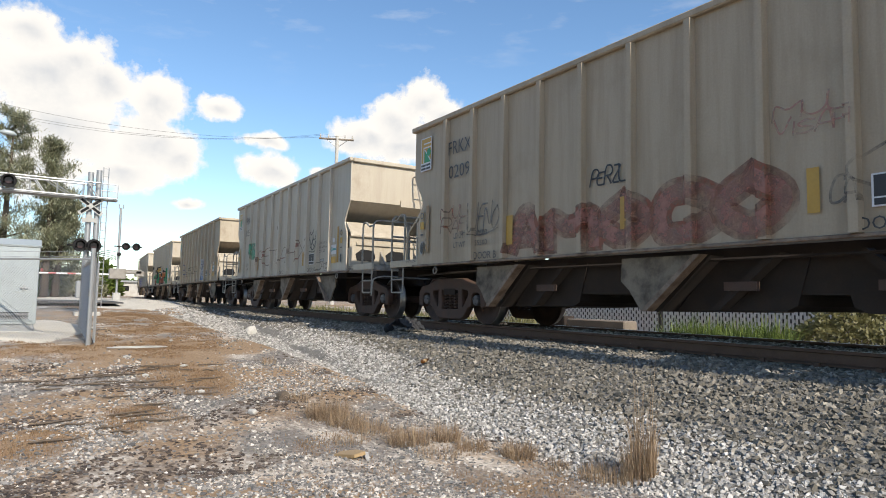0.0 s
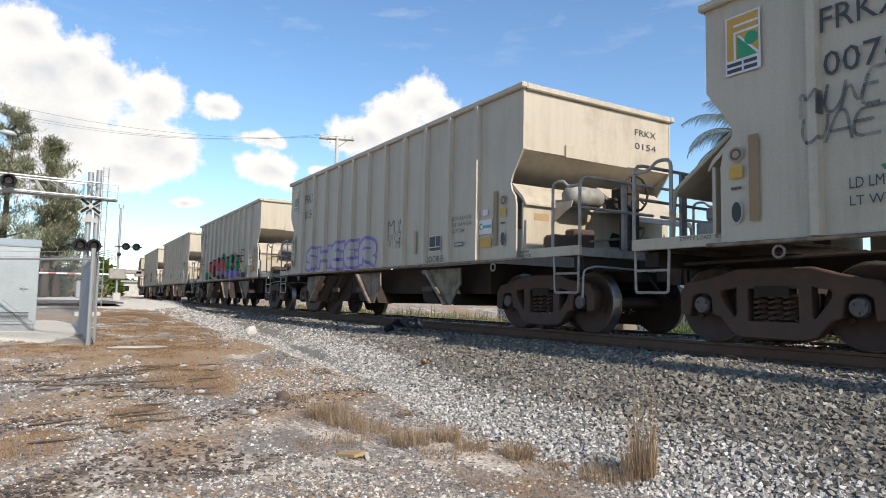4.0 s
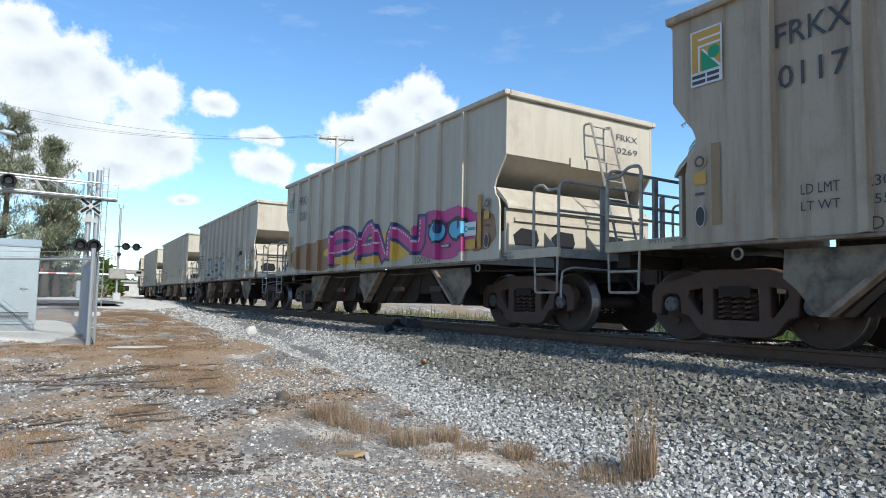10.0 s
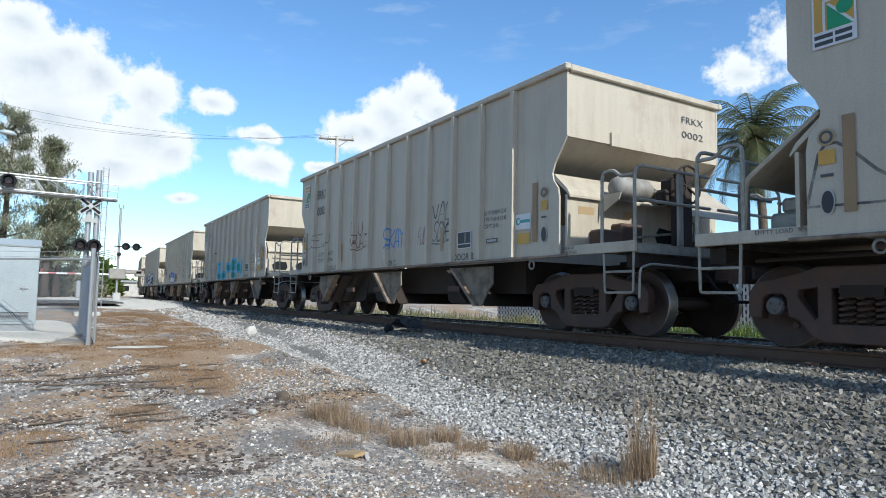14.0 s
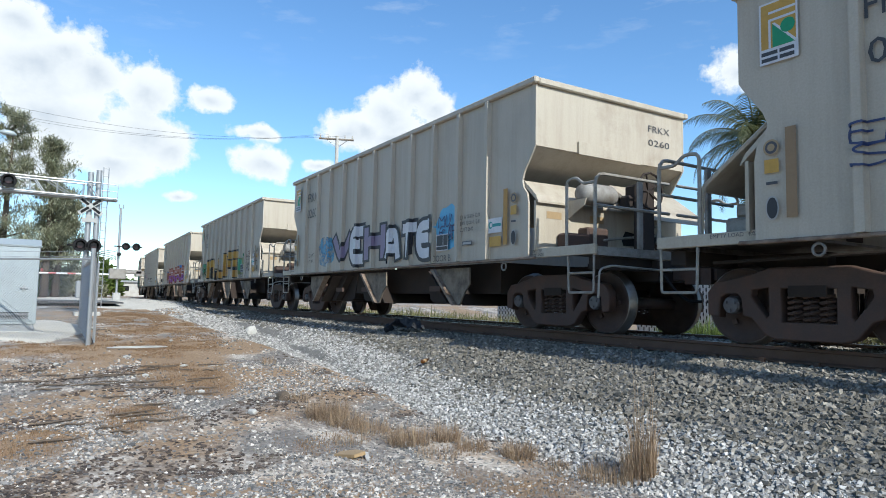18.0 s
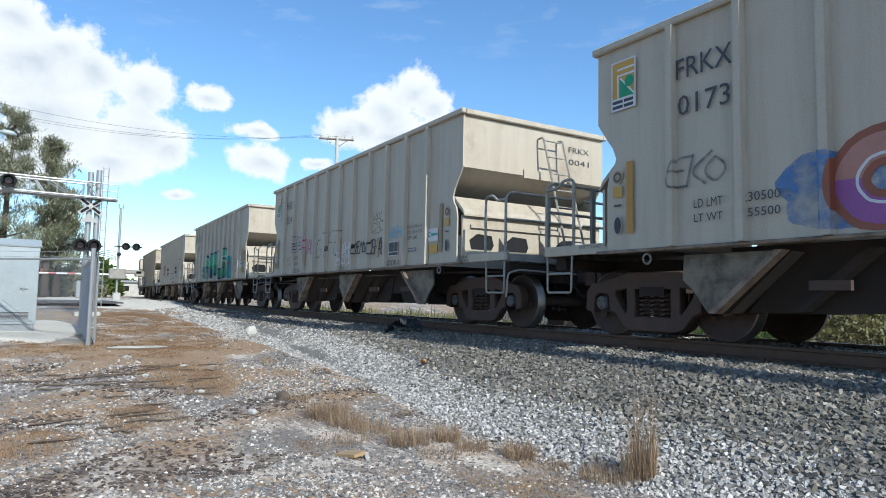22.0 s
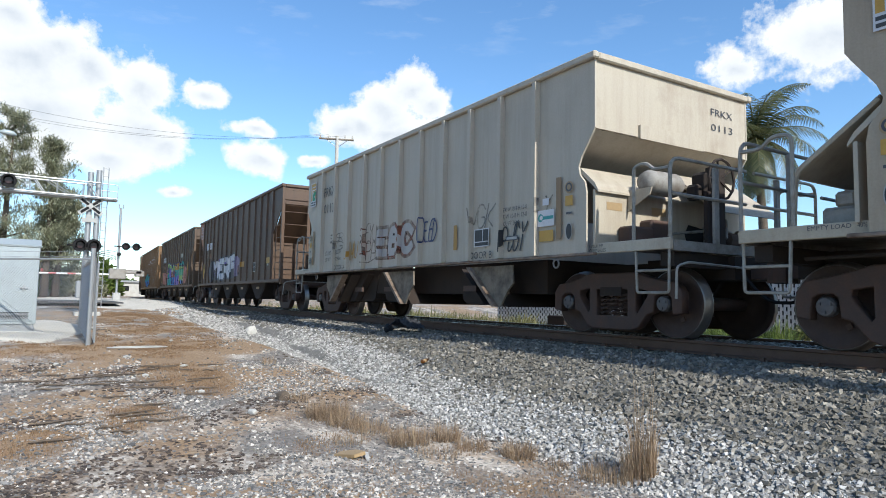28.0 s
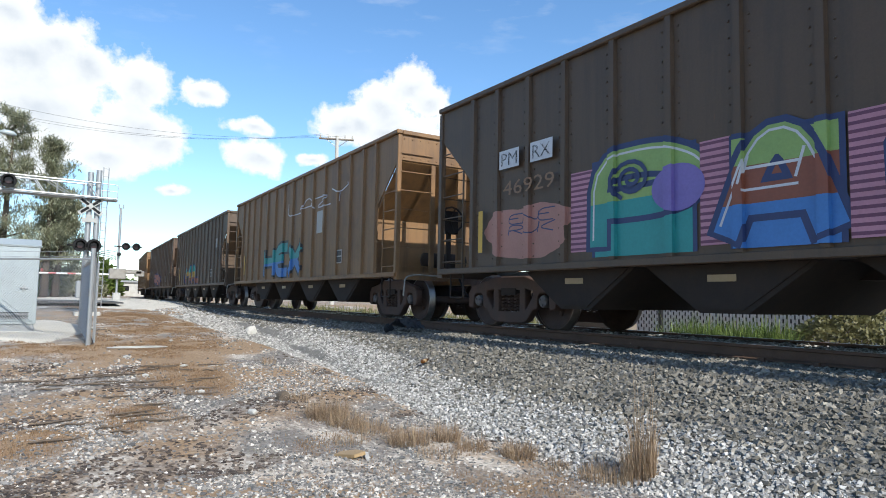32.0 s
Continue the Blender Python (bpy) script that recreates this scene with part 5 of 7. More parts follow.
            part("towing_loop", tube(bmesh.new(), ring, 0.014, 5, False), M["deck"], car)
    running_gear(car, (-5.2, 5.2))
    couplers(car, 7.17)
    return car


def brown_hopper():
    """An open-end coal hopper: sloped end floors behind corner posts."""
    b = M["brown"][0]
    car = empty("coal_hopper_car", "brown steel hopper wagon", "railway wagon")
    right = [(BBODY, BTOP - 0.05), (BBODY, 3.42), (5.93, 2.52), (5.93, BSILL)]
    prof = right + [(-x, z) for x, z in right[::-1]]
    for y in (-BHALF, BHALF - 0.03):
        part("side_sheet", prism(bmesh.new(), prof, "y", y, y + 0.03), b, car)
    for s in (-1, 1):
        part("top_rail", boxes(((-BBODY - 0.05, s * BHALF - 0.07, BTOP - 0.09), (BBODY + 0.05, s * BHALF + 0.07, BTOP)), bevel=0.015), b, car)
        x = s * BBODY
        part("end_rail", boxes(((x - 0.06, -BHALF + 0.07, BTOP - 0.1), (x + 0.06, BHALF - 0.07, BTOP - 0.004)), bevel=0.015), b, car)
        part("end_sheet", boxes(((x - 0.02, -BHALF + 0.04, 3.40), (x + 0.01, BHALF - 0.04, BTOP - 0.1))), b, car)
        part("slope_sheet", prism(bmesh.new(), [(s * (BBODY - 0.03), 3.36), (s * BBODY, 3.42), (s * 5.72, 2.33), (s * 5.72, 2.26)], "y", -BHALF + 0.04, BHALF - 0.04), b, car)
        part("inner_bulkhead", boxes(((min(s * 5.66, s * 5.71), -BHALF + 0.04, 1.0), (max(s * 5.66, s * 5.71), BHALF - 0.04, 2.32))), b, car)
        for y in (-BHALF + 0.02, BHALF - 0.02):
            part("corner_post", boxes(((x - 0.07, y - 0.05, 0.98), (x + 0.03, y + 0.05, BTOP - 0.1)), bevel=0.01), b, car)
            lad = bmesh.new()
            tube(lad, [(x - 0.70 * s, y, 1.0), (x - 0.70 * s, y, BTOP - 0.3)], 0.018, 4)
            for k in range(7):
                z = 1.15 + 0.4 * k
                tube(lad, [(x - 0.70 * s, y, z), (x - 0.05 * s, y, z)], 0.013, 4)
            part("side_ladder", lad, b, car)
        for y in (-0.75, 0.0, 0.75):
            part("end_strut", boxes(((x - 0.08, y - (0.11 if y == 0 else 0.05), 1.05), (x - 0.02, y + (0.11 if y == 0 else 0.05), BTOP - 0.1))), b, car)
        lad = bmesh.new()
        for k in range(7):
            z = 1.15 + 0.4 * k
            tube(lad, [(x + 0.04 * s, -BHALF + 0.05, z), (x + 0.04 * s, -0.8, z)], 0.013, 4)
        part("end_ladder", lad, b, car)
        part("end_sill", boxes(((x - 0.1, -BHALF, 0.86), (x + 0.06, BHALF, 1.02)), ((s * 5.6, -0.35, 0.78), (s * 6.9, 0.35, 1.0))), b, car)
        part("side_sill", boxes(((-BBODY, s * BHALF - 0.05, BSILL - 0.1), (BBODY, s * BHALF + 0.05, BSILL)), bevel=0.01), b, car)
        for y in (-BHALF + 0.03, BHALF - 0.03):
            part("side_step", tubes(bend([(s * 6.2, y, 0.95), (s * 6.2, y, 0.5), (s * 6.6, y, 0.5), (s * 6.6, y, 0.95)], 0.05), r=0.016, n=5), M["under"], car)
    post_bm = bmesh.new()
    prism(post_bm, [(-POST_W, 0), (-POST_W + 0.012, -BPOST_D), (POST_W - 0.012, -BPOST_D), (POST_W, 0)], "z", BSILL, BTOP - 0.09)
    post_me = finish(post_bm, "side_post", b)
    for p in BPOSTS:
        part("side_post", post_me, None, car).matrix_basis = Matrix.Translation((p, -BHALF, 0))
        part("side_post", post_me, None, car).matrix_basis = Matrix.Translation((p, BHALF, 0)) @ Matrix.Rotation(math.pi, 4, "Z")
    rv = bmesh.new()
    for p in BPOSTS:
        for k in range(15):
            for dx in (-0.12, 0.12):
                z = BSILL + 0.12 + 0.19 * k
                tube(rv, [(p + dx, -BHALF, z), (p + dx, -BHALF - 0.012, z)], [0.017, 0.010], 5)
    tagged(part("rivets", rv, b, car), kind="stuff")
    for s in (-1, 1):
        rv = bmesh.new()
        for k in range(16):
            for z in (BTOP - 0.18, 3.46):
                tube(rv, [(s * (BBODY + 0.01), -1.5 + 0.2 * k, z), (s * (BBODY + 0.025), -1.5 + 0.2 * k, z)], [0.02, 0.012], 5)
        tagged(part("rivets", rv, b, car), kind="stuff")
    bw = bmesh.new()
    tube(bw, [(7.05, 0.28 * math.cos(0.5236 * k) - 0.35, 2.2 + 0.28 * math.sin(0.5236 * k)) for k in range(13)], 0.022, 5, False)
    for k in range(5):
        tube(bw, [(6.99, -0.35, 2.2), (7.05, 0.28 * math.cos(1.2566 * k) - 0.35, 2.2 + 0.28 * math.sin(1.2566 * k))], 0.015, 4)
    part("brake_wheel", bw, M["under"], car, "dark iron hand brake wheel")
    part("brake_stand", boxes(((6.88, -0.55, 1.9), (6.99, -0.15, 2.4)), ((6.89, -0.4, 1.0), (6.95, -0.3, 1.9))), M["under"], car)
    part("air_reservoir", lathe(bmesh.new(), [(0.05, -0.6), (0.17, -0.55), (0.17, 0.5), (0.05, 0.55)], n=14, cx=6.2, cz=1.35), M["under"], car, "", True)
    part("centre_sill", boxes(((-6.6, -0.2, 0.76), (6.6, 0.2, 1.0))), M["under"], car)
    for xc in (-3.6, -1.25, 1.25, 3.6):
        ch = part("hopper_chute", prism(bmesh.new(), [(xc - 1.1, 0.93), (xc + 1.1, 0.93), (xc + 0.3, 0.36), (xc - 0.3, 0.36)], "y", -1.42, 1.42), M["under"], car)
        for s in (-1, 1):
            ya, yb = s * 1.44, s * 1.425
            part("chute_plate", prism(bmesh.new(), [(xc - 1.0, 0.92), (xc + 1.0, 0.92), (xc + 0.25, 0.4), (xc - 0.25, 0.4)], "y", min(ya, yb), max(ya, yb)), M["under"], ch)
            part("chute_label", boxes(((xc - 0.18, min(s * 1.447, s * 1.441), 0.72), (xc + 0.18, max(s * 1.447, s * 1.441), 0.8))), ink("tan"), ch)
    running_gear(car, (-5.6, 5.6))
    couplers(car, 7.74)
    return car


def paint_tone(car, spec):
    """Repaints a copy in its own weathered tone."""
    brown = "brown" in spec
    for o in car.children_recursive:
        for sl in o.material_slots:
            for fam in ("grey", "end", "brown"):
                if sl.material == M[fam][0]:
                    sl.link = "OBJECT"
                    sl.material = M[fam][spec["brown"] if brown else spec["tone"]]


OFFSET = {c: -14.40 * (c - 8) + BODY for c in range(23)}
for c in range(23, 32):
    OFFSET[c] = -217.85 - 15.66 * (c - 23) + BBODY - 0.1
# slack in the couplings
SLACK = {0: 0.15, 1: 0.25, 2: 0.13, 3: 0.14, 4: 0.16, 5: 0.11, 6: 0.11, 7: 0.19, 8: 0.13, 9: 0.17, 10: 0.1, 11: 0.1, 12: 0.17, 13: 0.1, 14: 0.23, 15: 0.15, 16: 0.08, 17: 0.13, 18: 0.12, 19: 0.09, 20: 0.12, 21: 0.15, 22: 0.22, 23: 0.12, 24: 0.23, 25: 0.2, 26: 0.2, 27: 0.2, 28: 0.2, 29: 0.2, 30: 0.2, 31: 0.2}
for c, d_ in SLACK.items():
    OFFSET[c] += d_
TONES = ("pale grey", "dusty tan-grey", "rust-streaked grey")
BTONES = ("brown", "dark brown", "rusty tan-brown")
TRAIN = {}


def build_train():
    grey, brown = grey_hopper(), brown_hopper()
    for c, spec in WAGONS.items():
        is_brown = "brown" in spec
        flip = not is_brown and spec["right"] == "brake"
        first = brown if is_brown else grey
        car = copy_thing(first, Matrix.Identity(4))
        paint_tone(car, spec)
        if flip:
            for o in [o for o in car.children if o.name.startswith("ladder")]:
                bpy.data.objects.remove(o)
        arts = [a for a in spec["art"] if a[0] == "piece"]
        extra = (" with %s sprayed graffiti" % arts[0][6].split("+")[0]) if arts else " with small sprayed tags" if spec["art"] else ""
        tagged(car, (BTONES[spec["brown"]] + " steel coal hopper wagon" if is_brown else TONES[spec["tone"]] + " steel hopper wagon") + extra, "railway wagon", "wagons of the train")
        if is_brown:
            stencil_brown(car, spec, flip)
            if spec["marks"][0]:
                stencil_end(car, spec, BHALF, BBODY + 0.012, False, [spec["marks"][0], spec["num"]], 0.3, 0.95, 3.68, 0.12, "white")
        else:
            stencil_grey(car, spec, c, flip)
            stencil_end(car, spec, HALF, BODY, flip, ["FRKX", spec["num"]])
        if c > 26:
            for o in [o for o in car.children_recursive if o.name.split(".")[0] in ("spring", "hub_mark", "brake_shoe", "chute_label", "bearing_cap", "air_hose", "rivets")]:
                bpy.data.objects.remove(o)
        TRAIN[c] = (car, flip)
    for first in (grey, brown):
        for o in list(first.children_recursive):
            bpy.data.objects.remove(o)
        bpy.data.objects.remove(first)


def roll_train():
    """The train rolls past; every wheelset turns with it while it is near."""
    for c, (car, flip) in TRAIN.items():
        rows = []
        half = Matrix.Rotation(math.pi if flip else 0.0, 4, "Z")
        for i in range(65):
            t = i / 2
            at = run(t) + OFFSET[c]
            k = min(1.0, max(0.0, (at + 10) / 8))
            x, y, th = track(at - 0.14 * k * k * (3 - 2 * k))     # the slack runs in as a wagon goes by
            rows.append((t, Matrix.Translation((x, y, 0)) @ Matrix.Rotation(th, 4, "Z") @ half))
        walk(car, rows)
        ticks = [k for k in range(0, 961) if -62 < run(k / 30) + OFFSET[c] < 14]
        if not ticks:
            continue
        for ws in [o for o in car.children if o.name.startswith("wheelset")]:
            at = Matrix.Translation(ws.location)
            def turned(k):
                return at @ Matrix.Rotation((-1 if flip else 1) * run(k / 30) / WHEEL_R, 4, "Y")
            spin = [(k / 30, turned(k)) for k in ticks]
            if ticks[0] > 0:
                spin.insert(0, (0.0, turned(ticks[0])))
            if ticks[-1] < 960:
                spin.append((32.0, turned(ticks[-1])))
            walk(ws, spin)

# ---- ground, ballast, track

def base_z(x):
    """Height of the lot: low by the camera, rising to the crossing."""
    return float(np.interp(x, (-400, -55, -40, -18, -6, 60), (0.08, 0.08, -0.02, -0.50, -0.95, -0.95)))


def bed_z(lat, x):
    """Height of the ballast bed; lat: metres from the track's middle towards the camera (negative: far side)."""
    if lat >= 0:
        z = float(np.interp(lat, (0, 0.60, 0.68, 0.85, 1.62, 1.8, 3.35, 4.05, 4.6), (-0.055, -0.06, -0.17, -0.20, -0.20, -0.23, -0.80, -0.96, -1.2)))
    else:
        z = float(np.interp(-lat, (0, 0.58, 0.66, 0.85, 1.7, 2.8, 3.6), (-0.055, -0.05, -0.16, -0.20, -0.20, -0.42, -0.62)))
    return max(z, base_z(x) - 0.03 - (0.25 if lat > 4.05 else 0.0)) if lat > 0 else z


def lot_z(x, y):
    far = y > TRACK_Y + 0.5
    z = -0.42 if far and x > -40 else base_z(x)
    return z + 0.035 * noise.noise(Vector((x * 0.35, y * 0.35, 0.0))) + 0.015 * noise.noise(Vector((x * 1.7, y * 1.7, 4.0)))


def build_ground():
    def steps(lo, hi, fine_lo, fine_hi, d):
        mid = list(np.arange(fine_lo, fine_hi + 1e-6, d))
        left, right, k, x = [], [], d, fine_lo
        while x > lo:
            k *= 1.45
            x -= k
            left.append(max(x, lo))
        k, x = d, fine_hi
        while x < hi:
            k *= 1.45
            x += k
            right.append(min(x, hi))
        return left[::-1] + mid + right
    xs, ys = steps(-1500, 900, -30, 4, 0.25), steps(-900, 1500, -4, 8, 0.25)
    verts, faces = [], []
    for x in xs:
        for y in ys:
            under = abs(y - TRACK_Y) < 4.4 and x > -60
            verts.append((x, y, lot_z(x, y) - (0.3 if under and abs(y - TRACK_Y) < 3.4 else 0.0)))
    n = len(ys)
    for i in range(len(xs) - 1):
        for j in range(n - 1):
            faces.append((i * n + j, (i + 1) * n + j, (i + 1) * n + j + 1, i * n + j + 1))
    me = bpy.data.meshes.new("ground")
    me.from_pydata(verts, [], faces)
    me.materials.append(M["ground"])
    for p in me.polygons:
        p.use_smooth = True
    tagged(new("ground", me), "dry lot of dirt, pale chips and dead grass", "ground", kind="structure")
    # the ballast bed follows the track
    lats = (-4.2, -3.6, -2.8, -1.7, -0.85, -0.66, -0.58, 0.0, 0.60, 0.68, 0.85, 1.62, 1.8, 2.3, 2.85, 3.35, 3.7, 4.05, 4.5)
    verts, faces = [], []
    ss = list(np.arange(-170, 60, 0.5))
    for s in ss:
        for la in lats:
            p = beside(s, -la)
            verts.append((p.x, p.y, bed_z(la, p.x) + 0.02 * noise.noise(Vector((s * 1.3, la * 2, 9.0)))))
    n = len(lats)
    for i in range(len(ss) - 1):
        for j in range(n - 1):
            faces.append((i * n + j, (i + 1) * n + j, (i + 1) * n + j + 1, i * n + j + 1))
    me = bpy.data.meshes.new("ballast_bed")
    me.from_pydata(verts, [], faces)
    me.materials.append(M["bed"])
    for p in me.polygons:
        p.use_smooth = True
    tagged(new("ballast_bed", me), "grey crushed-stone ballast bed under the track", "ballast", kind="structure")
    # pale crushed rock at the crossing and round the cabinet
    for nm, cx, cy, rx, ry, lab in (("limerock_apron", -44, 4.0, 13.0, 4.2, "pale crushed limerock apron by the crossing"), ("limerock_pad", -19.5, 0.1, 3.6, 1.3, "pale crushed limerock pad round the cabinet")):
        bm = bmesh.new()
        rings = []
        for r in (0.02, 0.35, 0.7, 0.92, 1.0):
            ring = []
            for k in range(40):
                a = 6.2832 * k / 40
                w = 1 + 0.16 * noise.noise(Vector((math.cos(a) * 2.2, math.sin(a) * 2.2, cx)))
                x, y = cx + rx * r * w * math.cos(a), cy + ry * r * w * math.sin(a)
                ring.append(bm.verts.new((x, y, lot_z(x, y) + (0.035 if r < 0.95 else -0.03))))
            rings.append(ring)
        for a, b in zip(rings, rings[1:]):
            for k in range(40):
                bm.faces.new((a[k], a[(k + 1) % 40], b[(k + 1) % 40], b[k]))
        bm.faces.new(rings[0])
        thing(nm, bm, M["lime"], lab, "ground", kind="structure", smooth=True)


def build_track():
    prof = [(-0.075, -0.172), (0.075, -0.172), (0.075, -0.158), (0.012, -0.14), (0.010, -0.045), (0.037, -0.035), (0.037, -0.004), (0.030, 0.0), (-0.030, 0.0), (-0.037, -0.004), (-0.037, -0.035), (-0.010, -0.045), (-0.012, -0.14), (-0.075, -0.158)]
    for side in (-0.754, 0.754):
        bm = bmesh.new()
        rings = []
        for s in np.arange(-168, 58, 1.0):
            rings.append([bm.verts.new(beside(s, side + o, z)) for o, z in prof])
        for a, b in zip(rings, rings[1:]):
            for k in range(len(prof)):
                f = bm.faces.new((a[k], a[(k + 1) % len(prof)], b[(k + 1) % len(prof)], b[k]))
                f.material_index = 1 if k == 7 else 0
        me = finish(bm, "rail", M["rail"])
        me.materials.append(M["head"])
        tagged(new("rail", me), "long rusty steel rail with a polished head", "rail", "rails of the track")
    tie = finish(prism(bmesh.new(), [(-0.13, -0.40), (0.13, -0.40), (0.11, -0.185), (-0.11, -0.185)], "y", -1.3, 1.3), "railway_tie", M["tie"])
    clip = finish(boxes(((-0.06, -0.10, -0.187), (0.06, 0.10, -0.165)), ((-0.03, -0.12, -0.185), (0.03, -0.07, -0.14)), ((-0.03, 0.07, -0.185), (0.03, 0.12, -0.14))), "rail_clip", M["rail"])
    first = None
    for i in range(120):
        s = 14 - 0.61 * i
        x, y, th = track(s)
        m = Matrix.Translation((x, y, 0)) @ Matrix.Rotation(th, 4, "Z")
        ob = tagged(new("railway_tie", tie), "grey concrete railway tie bedded in stone", "railway tie", "ties under the rails")
        ob.matrix_basis = m
        for side in (-0.754, 0.754):
            part("rail_clip", clip, None, ob).matrix_basis = Matrix.Translation((0, side, 0))


ICO = None


def rocks(name, places, sizes, material, label, category, flat=0.7, seed=1):
    """Many angular stones in one mesh."""
    global ICO
    if ICO is None:
        bm = bmesh.new()
        bmesh.ops.create_cube(bm, size=1.5)
        bmesh.ops.triangulate(bm, faces=bm.faces[:])
        bm.verts.ensure_lookup_table()
        ICO = (np.array([v.co[:] for v in bm.verts]), np.array([[v.index for v in f.verts] for f in bm.faces]))
        bm.free()
    rs = np.random.RandomState(seed)
    v0, f0 = ICO
    n, nv, nf = len(places), len(v0), len(f0)
    shape = v0[None] * (1 + rs.uniform(-0.5, 0.15, (n, nv, 3)))
    shape *= np.stack([rs.uniform(0.75, 1.25, n), rs.uniform(0.6, 1.0, n), rs.uniform(0.45, 0.8, n)], -1)[:, None]
    q = rs.normal(size=(n, 4))
    q /= np.linalg.norm(q, axis=1, keepdims=True)
    w, x, y, z = q.T
    R = np.stack([1 - 2 * (y * y + z * z), 2 * (x * y - z * w), 2 * (x * z + y * w), 2 * (x * y + z * w), 1 - 2 * (x * x + z * z), 2 * (y * z - x * w), 2 * (x * z - y * w), 2 * (y * z + x * w), 1 - 2 * (x * x + y * y)], -1).reshape(n, 3, 3)
    pts = np.einsum("nij,nvj->nvi", R, shape)
    pts[:, :, 2] *= flat
    pts = pts * np.asarray(sizes)[:, None, None] + np.asarray(places)[:, None]
    me = bpy.data.meshes.new(name)
    me.vertices.add(n * nv)
    me.vertices.foreach_set("co", pts.reshape(-1).astype(np.float32))
    idx = (f0[None] + (np.arange(n) * nv)[:, None, None]).reshape(-1)
    me.loops.add(len(idx))
    me.loops.foreach_set("vertex_index", idx.astype(np.int32))
    me.polygons.add(n * nf)
    me.polygons.foreach_set("loop_start", (np.arange(n * nf) * 3).astype(np.int32))
    me.update(calc_edges=True)
    me.validate()
    me.shade_flat()
    me.materials.append(material)
    return tagged(new(name, me), label, category, kind="stuff")


# patches of dead turf: middle, half lengths, clumps
TURF = ((-21.0, 3.1, 7.0, 1.3, 900), (-15.2, 0.5, 2.6, 1.5, 420), (-10.5, 2.1, 1.7, 0.65, 260), (-13.6, 2.6, 2.0, 0.9, 330), (-7.6, 1.2, 0.9, 0.42, 120), (-6.9, 0.05, 0.7, 0.4, 90), (-31, 3.5, 6, 2.2, 500), (-6.0, 2.6, 1.4, 0.5, 90), (-4.4, 3.4, 1.0, 0.45, 90), (-27, -2.5, 6, 3, 400))


def scatter_ballast():
    rs = np.random.RandomState(5)
    dark, ds, pale, ps = [], [], [], []

    # distance from the track's middle where the stones turn from dark to pale
    def edge(s):
        return 3.05 + 0.35 * noise.noise(Vector((s * 0.22, 0.0, 2.0))) + 0.12 * noise.noise(Vector((s * 1.1, 5.0, 2.0)))
    for s0, s1, per, size in ((-8, 3, 760, 0.036), (-14, -8, 430, 0.038), (-24, -14, 250, 0.047), (-50, -24, 90, 0.08)):
        n = int((s1 - s0) * 5.4 * per)
        ss, ll = rs.uniform(s0, s1, n), rs.uniform(-1.2, 4.3, n)
        for s, la in zip(ss, ll):
            e = edge(s) - (0.9 if s < -13 else 0.9 * max(0.0, (-s - 7) / 6))
            p = beside(s, -la)
            if la > 3.9 and rs.rand() < 0.5:
                continue
            if abs(abs(la) - 0.754) < 0.11:
                continue
            z = bed_z(la, p.x) + rs.uniform(-0.4, 0.3) * size
            # between the rails mostly pale stones, whose colour stands in for sunlit gravel
            mixp = 1 / (1 + math.exp(-(la - e) * 7)) if la > 0.8 else 0.85
            if rs.rand() < mixp:
                pale.append((p.x, p.y, z))
                ps.append(size * rs.uniform(0.5, 1.0))
            else:
                dark.append((p.x, p.y, z))
                ds.append(size * rs.uniform(0.6, 1.35))
    n = 20000
    for s, la in zip(rs.uniform(-15, 2, n), rs.uniform(2.3, 4.35, n)):
        if la > edge(s) - (0.1 if s > -7 else 0.1 + 0.12 * (-7 - s)):
            p = beside(s, -la)
            pale.append((p.x, p.y, bed_z(la, p.x) + rs.uniform(-0.01, 0.015)))
            ps.append(rs.uniform(0.018, 0.036))
    rocks("ballast_stones", dark, ds, M["darkstone"], "coarse grey-brown crushed ballast stones beside the rail", "ballast", 0.85, 2)
    rocks("pale_gravel", pale, ps, M["stone"], "pale grey gravel at the foot of the ballast and between the rails", "gravel", 0.85, 3)
    chips, cs, bark, bs = [], [], [], []
    for x0, x1, n, size in ((-4.6, -2.3, 22000, 0.016), (-5.6, -4.6, 13000, 0.017), (-8, -5.6, 15000, 0.018), (-12, -8, 14000, 0.021), (-24, -12, 6000, 0.026)):
        for x, y in zip(rs.uniform(x0, x1, n), rs.uniform(-1.0, 4.4, n)):
            if y > 0.62 * -x + 2.2 or y < -0.12 * -x - 0.5:
                continue
            k = noise.noise(Vector((x * 0.6, y * 0.9, 7.0)))
            near = x > -4.7 + 0.25 * noise.noise(Vector((x * 2, y * 2, 3.0)))
            turf = any(((x - cx) / rx) ** 2 + ((y - cy) / ry) ** 2 < 1 for cx, cy, rx, ry, _ in TURF)
            if turf and rs.rand() < (0.92 if x < -8 else 0.8):
                continue
            if not near and k < 0.0 and rs.rand() < 0.7:
                continue
            band = noise.noise(Vector((x * 1.1 + y * 0.7, (y - 0.6 * x) * 0.35, 3.0)))
            if band > 0.16 and x < -5.2 and rs.rand() < 0.7:
                bark.append((x, y, lot_z(x, y) + size * 0.25))
                bs.append(size * rs.uniform(0.6, 2.0))
                continue
            chips.append((x, y, lot_z(x, y) + size * 0.2))
            cs.append(size * rs.uniform(0.45, 1.3) * (1.7 if rs.rand() < 0.05 else 1))
    rocks("ground_chips", chips, cs, M["chip"], "scattered grey and white stone chips on dry ground", "stone chips", 0.7, 4)
    rocks("bark_litter", bark, bs, M["mulch"], "dark brown bark and twig litter on dry ground", "bark litter", 0.45, 6)


